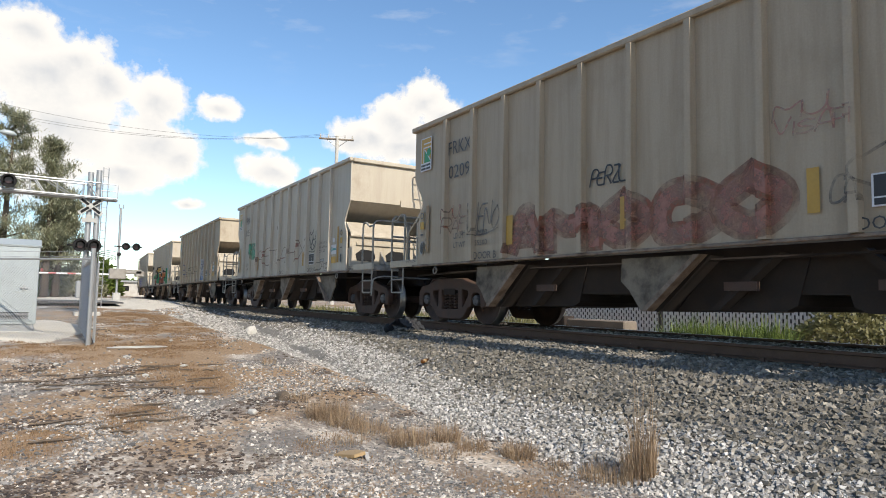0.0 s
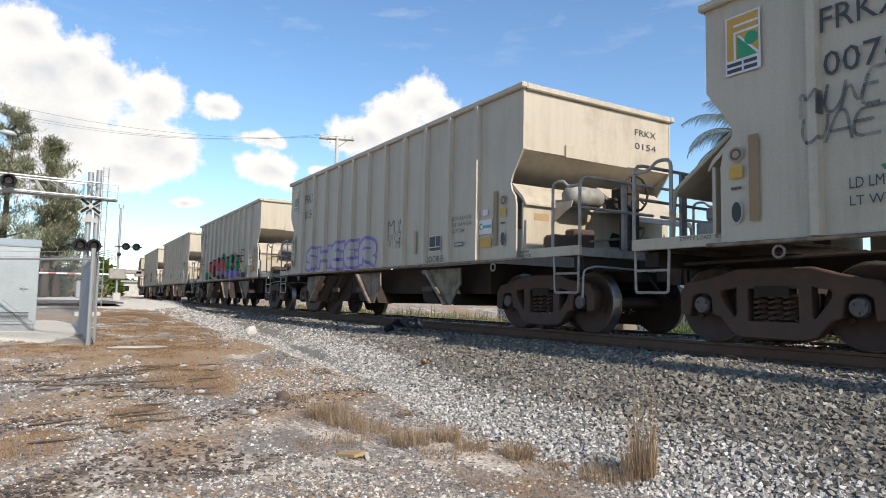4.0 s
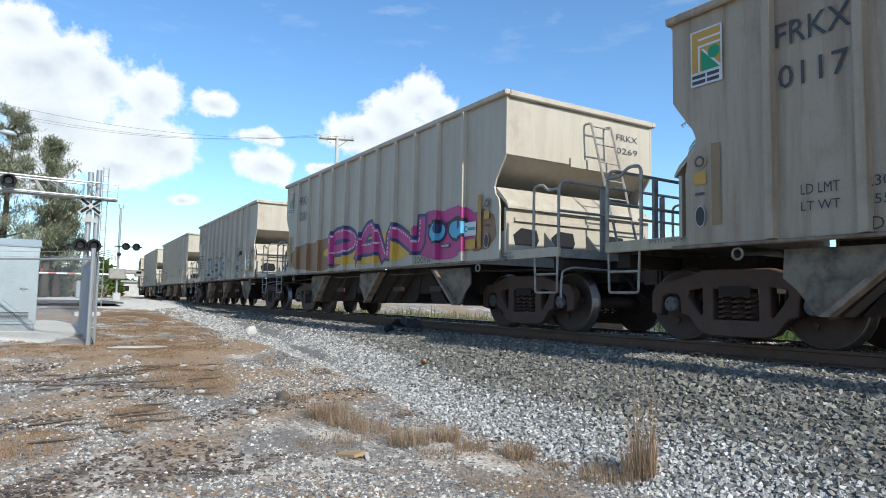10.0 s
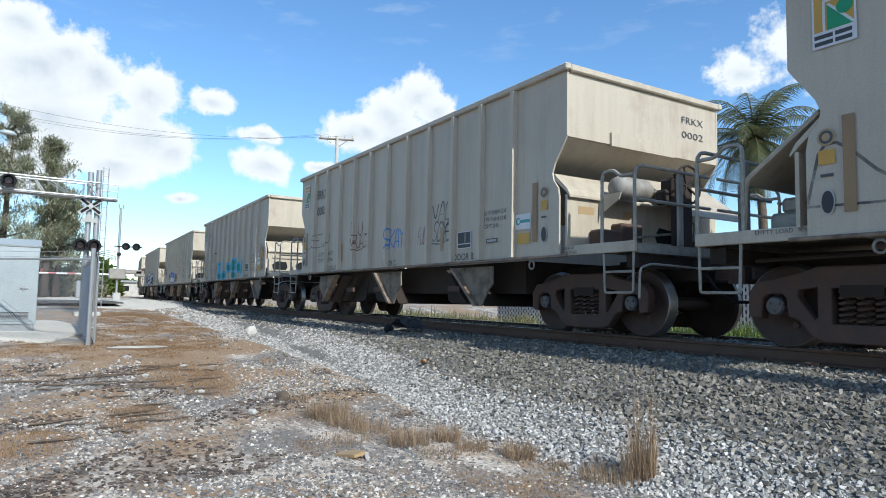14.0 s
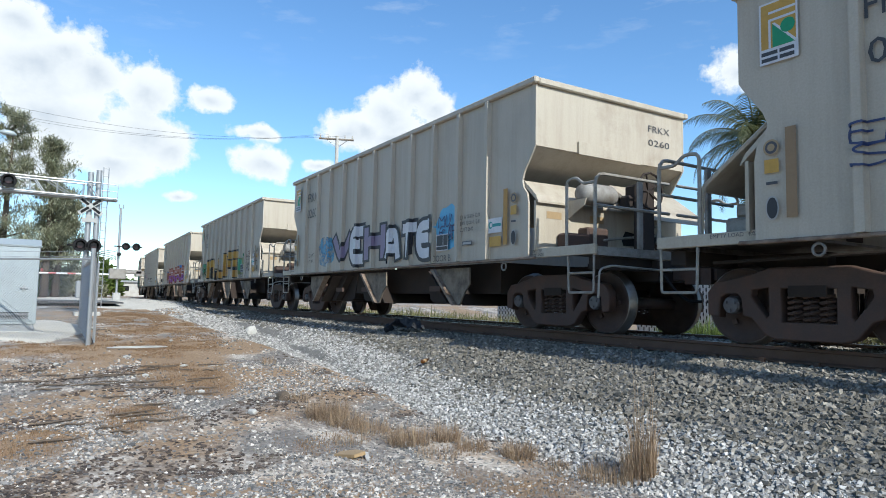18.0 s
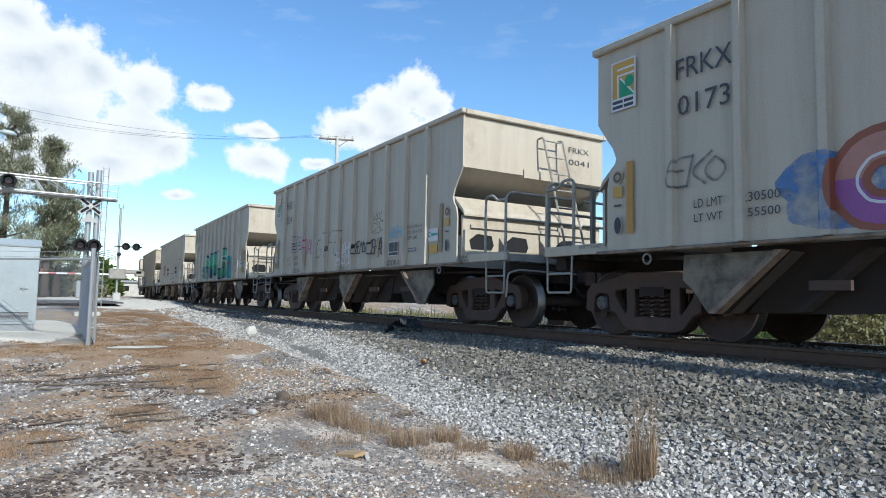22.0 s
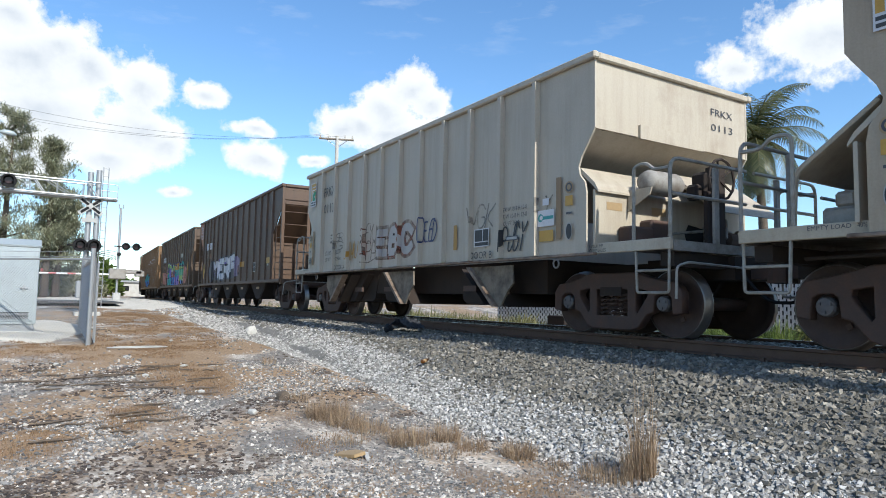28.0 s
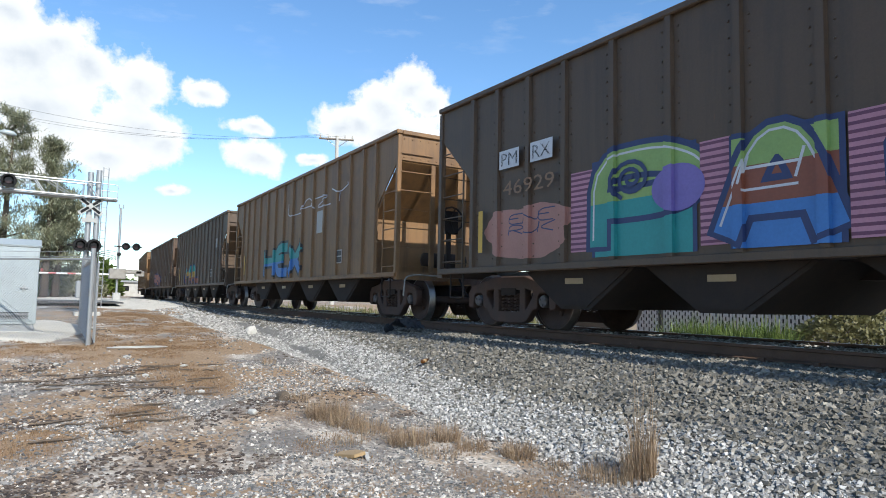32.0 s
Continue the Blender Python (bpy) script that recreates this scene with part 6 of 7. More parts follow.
def blades(name, clumps, material, label, category, kind="stuff", seed=1, parent=None, droop=1.0):
    """Grass: clumps of (x, y, z, radius, height, count, width)."""
    rnd = random.Random(seed)
    verts, faces = [], []
    for x, y, z, rad, h, n, w in clumps:
        for _ in range(n):
            a, r = rnd.uniform(0, 6.2832), rad * math.sqrt(rnd.random())
            bx, by = x + r * math.cos(a), y + r * math.sin(a)
            hh = h * rnd.uniform(0.3, 1.0)
            lean = rnd.uniform(0.1, 0.95) ** 1.5 * hh * droop
            la = a + rnd.uniform(-1.4, 1.4)
            dx, dy = math.cos(la) * lean, math.sin(la) * lean
            t = rnd.uniform(0, 3.14)
            px, py = math.cos(t) * w, math.sin(t) * w
            tip = hh * (1.0 - 0.5 * min(1.0, lean / hh)) * rnd.uniform(0.85, 1.0)
            b = len(verts)
            verts += [(bx - px, by - py, z - 0.02), (bx + px, by + py, z - 0.02), (bx + dx * 0.3 - px * 0.8, by + dy * 0.3 - py * 0.8, z + tip * 0.62), (bx + dx * 0.3 + px * 0.8, by + dy * 0.3 + py * 0.8, z + tip * 0.62), (bx + dx, by + dy, z + tip)]
            faces += [(b, b + 1, b + 3, b + 2), (b + 2, b + 3, b + 4)]
    me = bpy.data.meshes.new(name)
    me.from_pydata(verts, [], faces)
    me.materials.append(material)
    ob = new(name, me)
    return tagged(ob, label, category, kind=kind) if parent is None else ob


def build_grass():
    rnd = random.Random(11)
    for k, (x, y, rad, h, n, w) in enumerate(((-7.0, 2.98, 0.24, 0.34, 700, 0.0026), (-6.55, 3.0, 0.2, 0.26, 380, 0.0026), (-6.2, 3.12, 0.2, 0.22, 300, 0.0026), (-5.55, 3.22, 0.22, 0.28, 520, 0.0024), (-5.5, 3.62, 0.14, 0.28, 340, 0.0024), (-5.05, 3.62, 0.15, 0.2, 240, 0.0024), (-4.62, 3.84, 0.15, 0.25, 420, 0.0022), (-4.2, 3.9, 0.12, 0.12, 160, 0.0022), (-3.78, 4.0, 0.19, 0.2, 320, 0.002), (-5.9, 2.75, 0.2, 0.12, 220, 0.0022), (-5.0, 3.2, 0.22, 0.12, 240, 0.0022), (-8.0, 3.0, 0.14, 0.2, 120, 0.003), (-11.4, 3.7, 0.12, 0.28, 70, 0.004))):
        blades("dry_grass_tuft", [(x, y, lot_z(x, y), rad, h, n, w)], M["drygrass"], "low tuft of dry straw-coloured grass", "grass tuft", "", k, droop=1.25)["group"] = "dry grass tufts"
    x, y = -3.52, 4.18
    blades("tall_dry_grass", [(x, y, lot_z(x, y), 0.07, 1.2, 45, 0.0022), (x, y, lot_z(x, y), 0.10, 0.72, 190, 0.0022), (x - 0.02, y - 0.02, lot_z(x, y), 0.14, 0.45, 330, 0.0022), (x - 0.14, y - 0.12, lot_z(x, y), 0.26, 0.22, 330, 0.002)], M["drygrass"], "tall clump of dry brown grass on gravel", "grass tuft", "", 40, droop=0.32)
    clumps = []
    for cx, cy, rx, ry, n in TURF:
        for _ in range(n):
            a, r = rnd.uniform(0, 6.2832), math.sqrt(rnd.random())
            x, y = cx + rx * r * math.cos(a), cy + ry * r * math.sin(a)
            if noise.noise(Vector((x * 0.9, y * 1.3, 1.5))) < -0.15:
                continue
            clumps.append((x, y, lot_z(x, y), 0.16, rnd.uniform(0.02, 0.055), 26, 0.003 if x > -9 else 0.0042 if x > -14 else 0.008))
    blades("dead_turf", clumps, M["turf"], "patches of flattened dead brown turf on dirt", "grass", "stuff", 3, droop=1.7)
    green = [(-5.9 + rnd.uniform(-0.3, 0.3), 1.9 + rnd.uniform(-0.15, 0.15), -0.97, 0.08, 0.05, 18, 0.004) for _ in range(14)]
    blades("green_weeds", green, M["scrub"], "thin patch of low olive weeds", "weeds", "stuff", 6)


# ---- small things lying about

def lump(name, at, size, material, label, category, seed, sub=2):
    bm = bmesh.new()
    bmesh.ops.create_icosphere(bm, subdivisions=sub, radius=1.0)
    for v in bm.verts:
        k = 1 + 0.35 * noise.noise(v.co * 1.3 + Vector((seed, 0, 0))) + 0.12 * noise.noise(v.co * 4 + Vector((0, seed, 0)))
        v.co = Vector((v.co.x * size[0] * k, v.co.y * size[1] * k, max(-0.4, v.co.z) * size[2] * k))
    ob = thing(name, bm, material, label, category)
    ob.location = at
    return ob


def build_litter():
    lump("white_rock", (-17.0, 5.02, bed_z(3.0, -17.0) + 0.09), (0.08, 0.15, 0.16), M["concrete"], "white angular rock lying on the ballast slope", "rock", 3)
    lump("dark_rock", (-8.16, 2.85, lot_z(-8.16, 2.85) + 0.03), (0.10, 0.09, 0.09), M["bark"], "small dark brown rock on the dirt", "rock", 5)
    lump("pale_stone", (-7.48, 2.26, lot_z(-7.48, 2.26) + 0.02), (0.10, 0.05, 0.035), M["concrete"], "flat pale stone on the dirt", "rock", 8)
    # a crumpled black rubber sheet by the rail
    mat = empty("rubber_sheet", "crumpled black rubber sheet beside the rail", "rubber sheet", at=(-11.3, 6.42, bed_z(1.6, -11.3)))
    bm = bmesh.new()
    g = [[bm.verts.new((-0.42 + 0.07 * i, -0.2 + 0.08 * j, 0.07 + 0.16 * abs(noise.noise(Vector((i * 0.5, j * 0.6, 2.0)))) + 0.14 * math.sin(i * 0.26))) for j in range(6)] for i in range(13)]
    for i in range(12):
        for j in range(5):
            bm.faces.new((g[i][j], g[i + 1][j], g[i + 1][j + 1], g[i][j + 1]))
    bmesh.ops.solidify(bm, geom=bm.faces[:], thickness=0.02)
    part("sheet", bm, M["rubber"], mat)
    bm = bmesh.new()
    bmesh.ops.create_icosphere(bm, subdivisions=2, radius=0.1)
    for v in bm.verts:
        v.co *= 1 + 0.4 * noise.noise(v.co * 9)
        v.co += Vector((-0.55, -0.1, 0.05))
    part("torn_end", bm, M["black"], mat)
    # a brown bottle with a pale label
    bot = empty("glass_bottle", "brown glass bottle lying on the ballast", "bottle", at=(-8.72, 5.32, bed_z(2.69, -8.72) + 0.06))
    bot.rotation_euler = (0.1, 0.25, radians(35))
    amber, n, l, p = nodes_of("amber_glass")
    p.inputs["Base Color"].default_value, p.inputs["Roughness"].default_value = (0.10, 0.035, 0.008, 1), 0.12
    part("bottle_body", lathe(bmesh.new(), [(0.02, -0.12), (0.031, -0.115), (0.032, 0.02), (0.016, 0.07), (0.013, 0.125)], n=14), amber, bot, "", True)
    part("bottle_label", lathe(bmesh.new(), [(0.0325, -0.085), (0.0325, -0.01)], n=14), ink("tan"), bot, "torn tan paper label", True)
    # a white plastic loop
    pts = [(-14.3 + 0.16 * math.sin(6.2832 * k / 24), 1.95 + 0.52 * math.cos(6.2832 * k / 24) + 0.05 * math.sin(k), lot_z(-14.3, 1.9) + 0.035) for k in range(25)]
    thing("plastic_hose", tube(bmesh.new(), pts, 0.013, 6, False), M["faded"], "loop of white plastic hose on the dead turf", "hose", smooth=True)
    bm = bmesh.new()
    prism(bm, [(-0.14, -0.05), (0.1, -0.08), (0.15, 0.02), (0.02, 0.08), (-0.12, 0.05)], "z", 0.0, 0.03)
    cb = thing("broken_board", bm, ink("tan"), "broken piece of tan board on the dirt", "board")
    cb.matrix_basis = pose(-5.36, 2.51, lot_z(-5.36, 2.51) + 0.012, 6, -8, 30)
    bm = bmesh.new()
    prism(bm, [(-0.1, -0.015), (0.1, -0.02), (0.12, 0.01), (-0.08, 0.02)], "z", 0.0, 0.018)
    sp = thing("wood_splinter", bm, M["concrete"], "bleached wood splinter on the dirt", "wood")
    sp.matrix_basis = pose(-5.25, 2.62, lot_z(-5.25, 2.62) + 0.01, 4, 5, -20)
    rnd = random.Random(8)
    for k in range(40):
        x = rnd.uniform(-12, -7)
        y = rnd.uniform(0.0, 0.3 * -x - 0.6)
        bm = bmesh.new()
        L = rnd.uniform(0.08, 0.3)
        tube(bm, [(-L, 0, 0), (-L * 0.3, rnd.uniform(-0.05, 0.05), 0.01), (L * 0.4, rnd.uniform(-0.05, 0.05), 0.0), (L, 0, 0.01)], [0.008, 0.013, 0.011, 0.004], 5)
        tw = thing("fallen_branch", bm, M["bark"], "dark weathered stick lying on the dirt", "stick", "fallen sticks")
        tw.matrix_basis = pose(x, y, lot_z(x, y) + 0.02, 0, 0, rnd.uniform(70, 115))
    for k in range(12):
        x = rnd.uniform(-24, -9)
        y = rnd.uniform(0.2, 0.24 * -x)
        if y > 4.0:
            continue
        lump("litter_stone", (x, y, lot_z(x, y) + 0.015), (rnd.uniform(0.05, 0.11), rnd.uniform(0.04, 0.08), 0.035), M["concrete"], "loose pale stone on the dirt", "rock", k + 20, 1)["group"] = "loose pale stones"


# ---- the crossing and the cabinet

def build_cabinet():
    z0 = base_z(-18) - 0.02
    cab = empty("signal_cabinet", "grey aluminium signal equipment cabinet on a slab", "cabinet", at=(-18.6, -1.35, z0))
    part("slab", boxes(((-0.85, -1.75, -0.1), (0.85, 1.75, 0.07)), bevel=0.02), M["concrete"], cab)
    part("body", boxes(((-0.68, -1.58, 0.22), (0.68, 1.58, 2.02)), bevel=0.015), M["cabinet"], cab)
    part("plinth", boxes(((-0.64, -1.54, 0.07), (0.64, 1.54, 0.22))), M["galv"], cab)
    bm = bmesh.new()
    prism(bm, [(-0.69, 2.02), (0.69, 2.02), (0.70, 2.06), (0.35, 2.22), (-0.35, 2.22), (-0.70, 2.06)], "y", -1.6, 1.6)
    part("roof", bm, M["cabinet"], cab)
    for k, y in enumerate((-0.8, 0.78)):
        d = part("door", boxes(((0.683, y - 0.74, 0.3), (0.705, y + 0.74, 1.95)), bevel=0.006), M["cabinet"], cab)
        part("handle", boxes(((0.705, y + 0.45, 1.05), (0.75, y + 0.6, 1.08)), ((0.705, y + 0.5, 1.0), (0.73, y + 0.54, 1.14))), M["galv"], d, "chrome door handle")
        for z in (0.45, 1.15, 1.8):
            part("hinge", boxes(((0.70, y - 0.73, z - 0.06), (0.725, y - 0.69, z + 0.06))), M["galv"], d)
        v = part("vent", boxes(((0.705, y + 0.1, 0.34), (0.712, y + 0.65, 0.5))), M["black"], d)
        for j in range(5):
            part("louvre", boxes(((0.712, y + 0.1, 0.35 + 0.03 * j), (0.72, y + 0.65, 0.362 + 0.03 * j))), M["galv"], v)
    part("roof_vent", boxes(((0.1, -0.9, 2.19), (0.4, -0.2, 2.28))), M["cabinet"], cab)
    # chain-link fence at the cabinet's corner
    fz = base_z(-15) - 0.02
    fen = empty("chain_link_fence", "galvanised chain-link fence with barbed wire on top", "fence", at=(-15.0, 1.12, fz))
    def panel(dx, dy, length, h=1.72):
        d = Vector((dx, dy, 0)).normalized()
        bm = bmesh.new()
        step = 0.075
        n = int(length / step)
        m = int(h / step)
        r = 0.0028
        for k in range(-m, n):
            a0, a1 = max(0, k), min(n, k + m)
            if a1 > a0:
                tube(bm, [d * (a0 * step) + Vector((0, 0, 0.05 + (a0 - k) * step)), d * (a1 * step) + Vector((0, 0, 0.05 + (a1 - k) * step))], r, 3, False)
                tube(bm, [d * (a0 * step) + Vector((0, 0, 0.05 + h - (a0 - k) * step)), d * (a1 * step) + Vector((0, 0, 0.05 + h - (a1 - k) * step))], r, 3, False)
        tagged(part("chain_mesh", bm, M["galv"], fen), kind="stuff")
        e = d * length
        part("top_bar", tubes([(0, 0, h + 0.06), (e.x, e.y, h + 0.06)], r=0.021), M["galv"], fen)
        for z in (1.84, 1.95):
            part("barbed_wire", tubes([(0, 0, z), (e.x * 0.5, e.y * 0.5, z - 0.02), (e.x, e.y, z)], r=0.005, n=4), M["galv"], fen)
        return e
    e1 = panel(-0.72, -0.7, 2.9)
    e2 = panel(-1.0, 0.055, 6.0)
    e3 = panel(-1.0, 0.02, 4.0)
    for p, r in (((0, 0, 0), 0.045), (tuple(e1), 0.035), (tuple(e2 * 0.5), 0.03), (tuple(e2), 0.035), (tuple(e3), 0.035)):
        part("fence_post", tubes([(p[0], p[1], -0.05), (p[0], p[1], 2.0)], r=r, n=8), M["galv"], fen)
    part("gate_frame", tubes(bend([(0.08, 0.10, 0.1), (0.08, 0.10, 1.7), (-0.9, 0.16, 1.7), (-0.9, 0.16, 0.1), (0.08, 0.10, 0.1)], 0.05), r=0.02), M["galv"], fen)
    rnd = random.Random(4)
    loops = []
    for k in range(4):
        loops.append([(0.25 * math.cos(0.6 * i + k) * 0.6, 0.22 + 0.2 * math.sin(0.6 * i + k), 1.78 + 0.05 * i * 0.5) for i in range(9)])
    part("wire_coil", tubes(*loops, r=0.005, n=4), M["under"], fen, "rusty coil of loose barbed wire")


def flasher(parent, x, y, z, facing=1):
    """A crossing lamp: round black backboard, hood and red lens."""
    f = part("lamp_backboard", tube(bmesh.new(), [(x, y, z), (x + 0.03 * facing, y, z)], 0.235, 18), M["black"], parent)
    part("lens", tube(bmesh.new(), [(x + 0.03 * facing, y, z), (x + 0.06 * facing, y, z)], 0.11, 14), M["lens"], f, "dark red lens")
    bm = bmesh.new()
    for k in range(9):
        a, b = math.pi * k / 9 * 1.2 - 0.3, math.pi * (k + 1) / 9 * 1.2 - 0.3
        vs = [bm.verts.new((x + d * facing, y + 0.15 * math.cos(q), z + 0.15 * math.sin(q))) for q in (a, b) for d in (0.03, 0.28)]
        bm.faces.new((vs[0], vs[1], vs[3], vs[2]))
    bmesh.ops.remove_doubles(bm, verts=bm.verts[:], dist=0.001)
    bmesh.ops.solidify(bm, geom=bm.faces[:], thickness=0.008)
    part("hood", bm, M["black"], f)
    part("lamp_housing", tube(bmesh.new(), [(x - 0.14 * facing, y, z), (x, y, z)], [0.08, 0.12], 12), M["black"], f)


def build_crossing():
    g = base_z(-26)
    can = empty("cantilever_signal", "galvanised crossing signal with a lattice cantilever arm", "crossing signal", at=(-26.0, 1.85, g))
    top = 4.86 - g
    for dy in (-0.14, 0.12):
        part("mast", tubes([(0, dy, 0), (0, dy, top - (0.1 if dy < 0 else 0))], r=0.095, n=12), M["galv"], can)
    part("base", boxes(((-0.35, -0.4, -0.1), (0.35, 0.4, 0.12)), bevel=0.03), M["concrete"], can)
    lad = bmesh.new()
    for y in (0.25, 0.42):
        tube(lad, [(0.06, y, 0.3), (0.06, y, top + 0.12)], 0.018, 5)
    for k in range(18):
        tube(lad, [(0.06, 0.25, 0.5 + k * 0.28), (0.06, 0.42, 0.5 + k * 0.28)], 0.012, 4)
    part("ladder", lad, M["galv"], can)
    z1, z2 = 3.84 - g, 4.36 - g
    for x in (-0.3, 0.3):
        for z in (z1, z2):
            part("chord", tubes([(x, 0.7 if z == z1 else 0.15, z), (x, -6.5, z + 0.02)], r=0.03), M["galv"], can)
        for k in range(8):
            y = 0.1 - 0.8 * k
            part("lattice_bar", tubes([(x, y, z1), (x, y - (0.8 if k % 2 else 0.35), z2)], r=0.022, n=5), M["galv"], can)
            part("lattice_bar", tubes([(x, y - 0.45, z2), (x, y - 0.45, z1)], r=0.016, n=5), M["galv"], can)
    walk_ = boxes(((-0.3, -6.5, z1 - 0.045), (0.3, 0.75, z1 - 0.03)))
    part("walkway", walk_, M["galv"], can)
    part("walkway_rail", tubes(bend([(0.3, 0.15, z2), (0.3, 0.72, z2 - 0.02), (0.3, 0.72, z1)], 0.04), [(0.3, 0.15, (z1 + z2) / 2), (0.3, 0.72, (z1 + z2) / 2)], r=0.014, n=5), M["galv"], can)
    for y in (-2.55, -3.2):
        flasher(can, 0.45, y, (z1 + z2) / 2 + 0.02)
    part("lamp_bracket", tubes([(0.3, -2.4, z1 + 0.1), (0.4, -2.55, (z1 + z2) / 2)], [(0.3, -3.3, z1 + 0.1), (0.4, -3.2, (z1 + z2) / 2)], r=0.03), M["black"], can)
    for y in (-0.36, 0.06):
        flasher(can, 0.28, y, 2.12 - g)
    part("lamp_crossarm", tubes([(0.14, -0.75, 2.12 - g), (0.14, 0.35, 2.12 - g)], r=0.035), M["black"], can)
    for r in (38, -38):
        b = part("crossbuck_blade", boxes(((-0.012, -0.46, -0.075), (0.012, 0.46, 0.075))), M["faded"], can, "white crossing blade with faded letters")
        b.matrix_basis = Matrix.Translation((0.16 + (0.03 if r > 0 else 0), -0.1, 3.52 - g)) @ Matrix.Rotation(radians(r), 4, "X")
        part("lettering_bar", boxes(((0.0125, -0.38, -0.045), (0.0145, -0.08, 0.045)), ((0.0125, 0.08, -0.045), (0.0145, 0.38, 0.045))), M["black"], b)
    part("track_count_sign", boxes(((0.14, -0.35, 2.95 - g), (0.16, 0.1, 3.1 - g)), ((0.14, -0.22, 3.1 - g), (0.16, -0.03, 3.22 - g))), M["faded"], can, "small white plate below the crossing blades")
    part("junction_box", boxes(((-0.2, -0.4, 0.6), (0.2, -0.05, 1.2)), bevel=0.02), M["galv"], can)
    # the gate on the far side of the road
    g2 = base_z(-45)
    gate = empty("crossing_gate", "crossing gate with lowered striped arm and flashing lamps", "crossing gate", at=(-45.0, 4.75, g2))
    part("mast", tubes([(0, 0, 0), (0, -0.02, 5.85)], r=0.07, n=10), M["galv"], gate)
    part("mast_cap", tubes([(0, -0.12, 5.8), (0, -0.12, 6.05)], [(0, 0.12, 5.8), (0, 0.12, 6.05)], r=0.03), M["galv"], gate)
    part("base", boxes(((-0.2, -0.22, -0.1), (0.2, 0.22, 0.5)), bevel=0.04), M["faded"], gate)
    part("gate_motor", boxes(((-0.3, -0.5, 1.35), (0.3, 0.45, 2.0)), bevel=0.05), M["tie"], gate)
    part("counterweight", boxes(((-0.3, 0.4, 1.7), (0.3, 1.35, 1.95)), ((-0.35, 1.0, 1.55), (0.3, 1.5, 1.9)), bevel=0.03), M["deck"], gate)
    arm = part("gate_arm", tubes([(0.2, -0.4, 1.62), (0.2, -7.0, 1.55)], r=0.055, n=6), M["white"], gate)
    for k in range(6):
        y = -1.3 - 1.0 * k
        part("red_stripe", tubes([(0.2, y, 1.614 - 0.011 * k), (0.2, y - 0.42, 1.61 - 0.011 * k)], r=0.058, n=6), M["red"], arm)
    part("arm_lamp", boxes(((0.16, -4.1, 1.66), (0.24, -4.0, 1.85))), M["red"], arm)
    for y in (0.35, 0.95):
        flasher(gate, 0.3, y, 3.4)
    part("lamp_crossarm", tubes([(0.12, -0.3, 3.4), (0.12, 1.3, 3.4)], r=0.035), M["black"], gate)
    part("bell", tubes([(0, 0.0, 2.9), (0.25, 0.0, 2.9)], r=0.12, n=10), M["black"], gate)
    # road over the crossing
    bm = bmesh.new()
    prism(bm, [(-41.5, -60), (-34.0, -60), (-33.0, 3.8), (-40.5, 3.8)], "z", 0.0, 0.07)
    thing("road", bm, M["asphalt"], "worn asphalt road leading to the crossing", "road", kind="structure")


# ---- poles, wires, trees, far side

def build_poles():
    pole = empty("utility_pole", "weathered wooden utility pole with a crossarm", "utility pole", at=(-41.4, 17.65, -0.45))
    part("shaft", tube(bmesh.new(), [(0, 0, 0), (0, 0, 6), (0, 0, 12.2)], [0.17, 0.15, 0.12], 10), M["concrete"], pole)
    d = Vector((0.35, 0.94, 0)).normalized()
    z = 11.95
    part("crossarm", tubes([tuple(d * -1.25 + Vector((0, 0, z))), tuple(d * 1.15 + Vector((0, 0, z + 0.02)))], r=0.075, n=6), M["wood"], pole)
    part("arm_brace", tubes([tuple(d * -0.75 + Vector((0, 0, z))), (0, 0, z - 0.6)], [tuple(d * 0.75 + Vector((0, 0, z))), (0, 0, z - 0.6)], r=0.03, n=5), M["galv"], pole)
    for k in (-1.15, -0.6, 0.55, 1.05):
        q = d * k
        part("insulator", tube(bmesh.new(), [(q.x, q.y, z + 0.05), (q.x, q.y, z + 0.17), (q.x, q.y, z + 0.32)], [0.03, 0.06, 0.04], 8), M["concrete"], pole)
    ends = []
    for k, zz in ((-1.15, 0.0), (-0.6, 0.0), (0.55, 0.15)):
        a = Vector((-41.4, 17.65, -0.45)) + d * k + Vector((0, 0, z + 0.3))
        b = Vector((-45.0, -3.2, 11.2 + 0.3 * k + zz))
        pts = [a.lerp(b, i / 16) - Vector((0, 0, 0.95 * 4 * (i / 16) * (1 - i / 16))) for i in range(17)]
        thing("power_line", tube(bmesh.new(), pts, 0.008, 4), M["black"], "thin sagging power line from the pole", "power line", "power lines", smooth=True)
    lamp = empty("street_lamp", "grey street lamp head on a curved arm", "street lamp", at=(-45.0, -4.2, 0.0))
    part("pole", tube(bmesh.new(), [(0, 0, 0), (0, 0, 5), (0, 0, 9.2)], [0.11, 0.09, 0.07], 8), M["galv"], lamp)
    part("arm", tubes(bend([(0, 0, 9.0), (0, 0.9, 9.55), (0, 2.5, 9.7)], 0.6, 4), r=0.04), M["galv"], lamp)
    part("lamp_head", tube(bmesh.new(), [(0, 2.35, 9.72), (0, 2.6, 9.73), (0, 3.0, 9.68), (0, 3.2, 9.62)], [0.07, 0.15, 0.16, 0.05], 10), M["cabinet"], lamp, "pale cobra-head lamp housing", True)


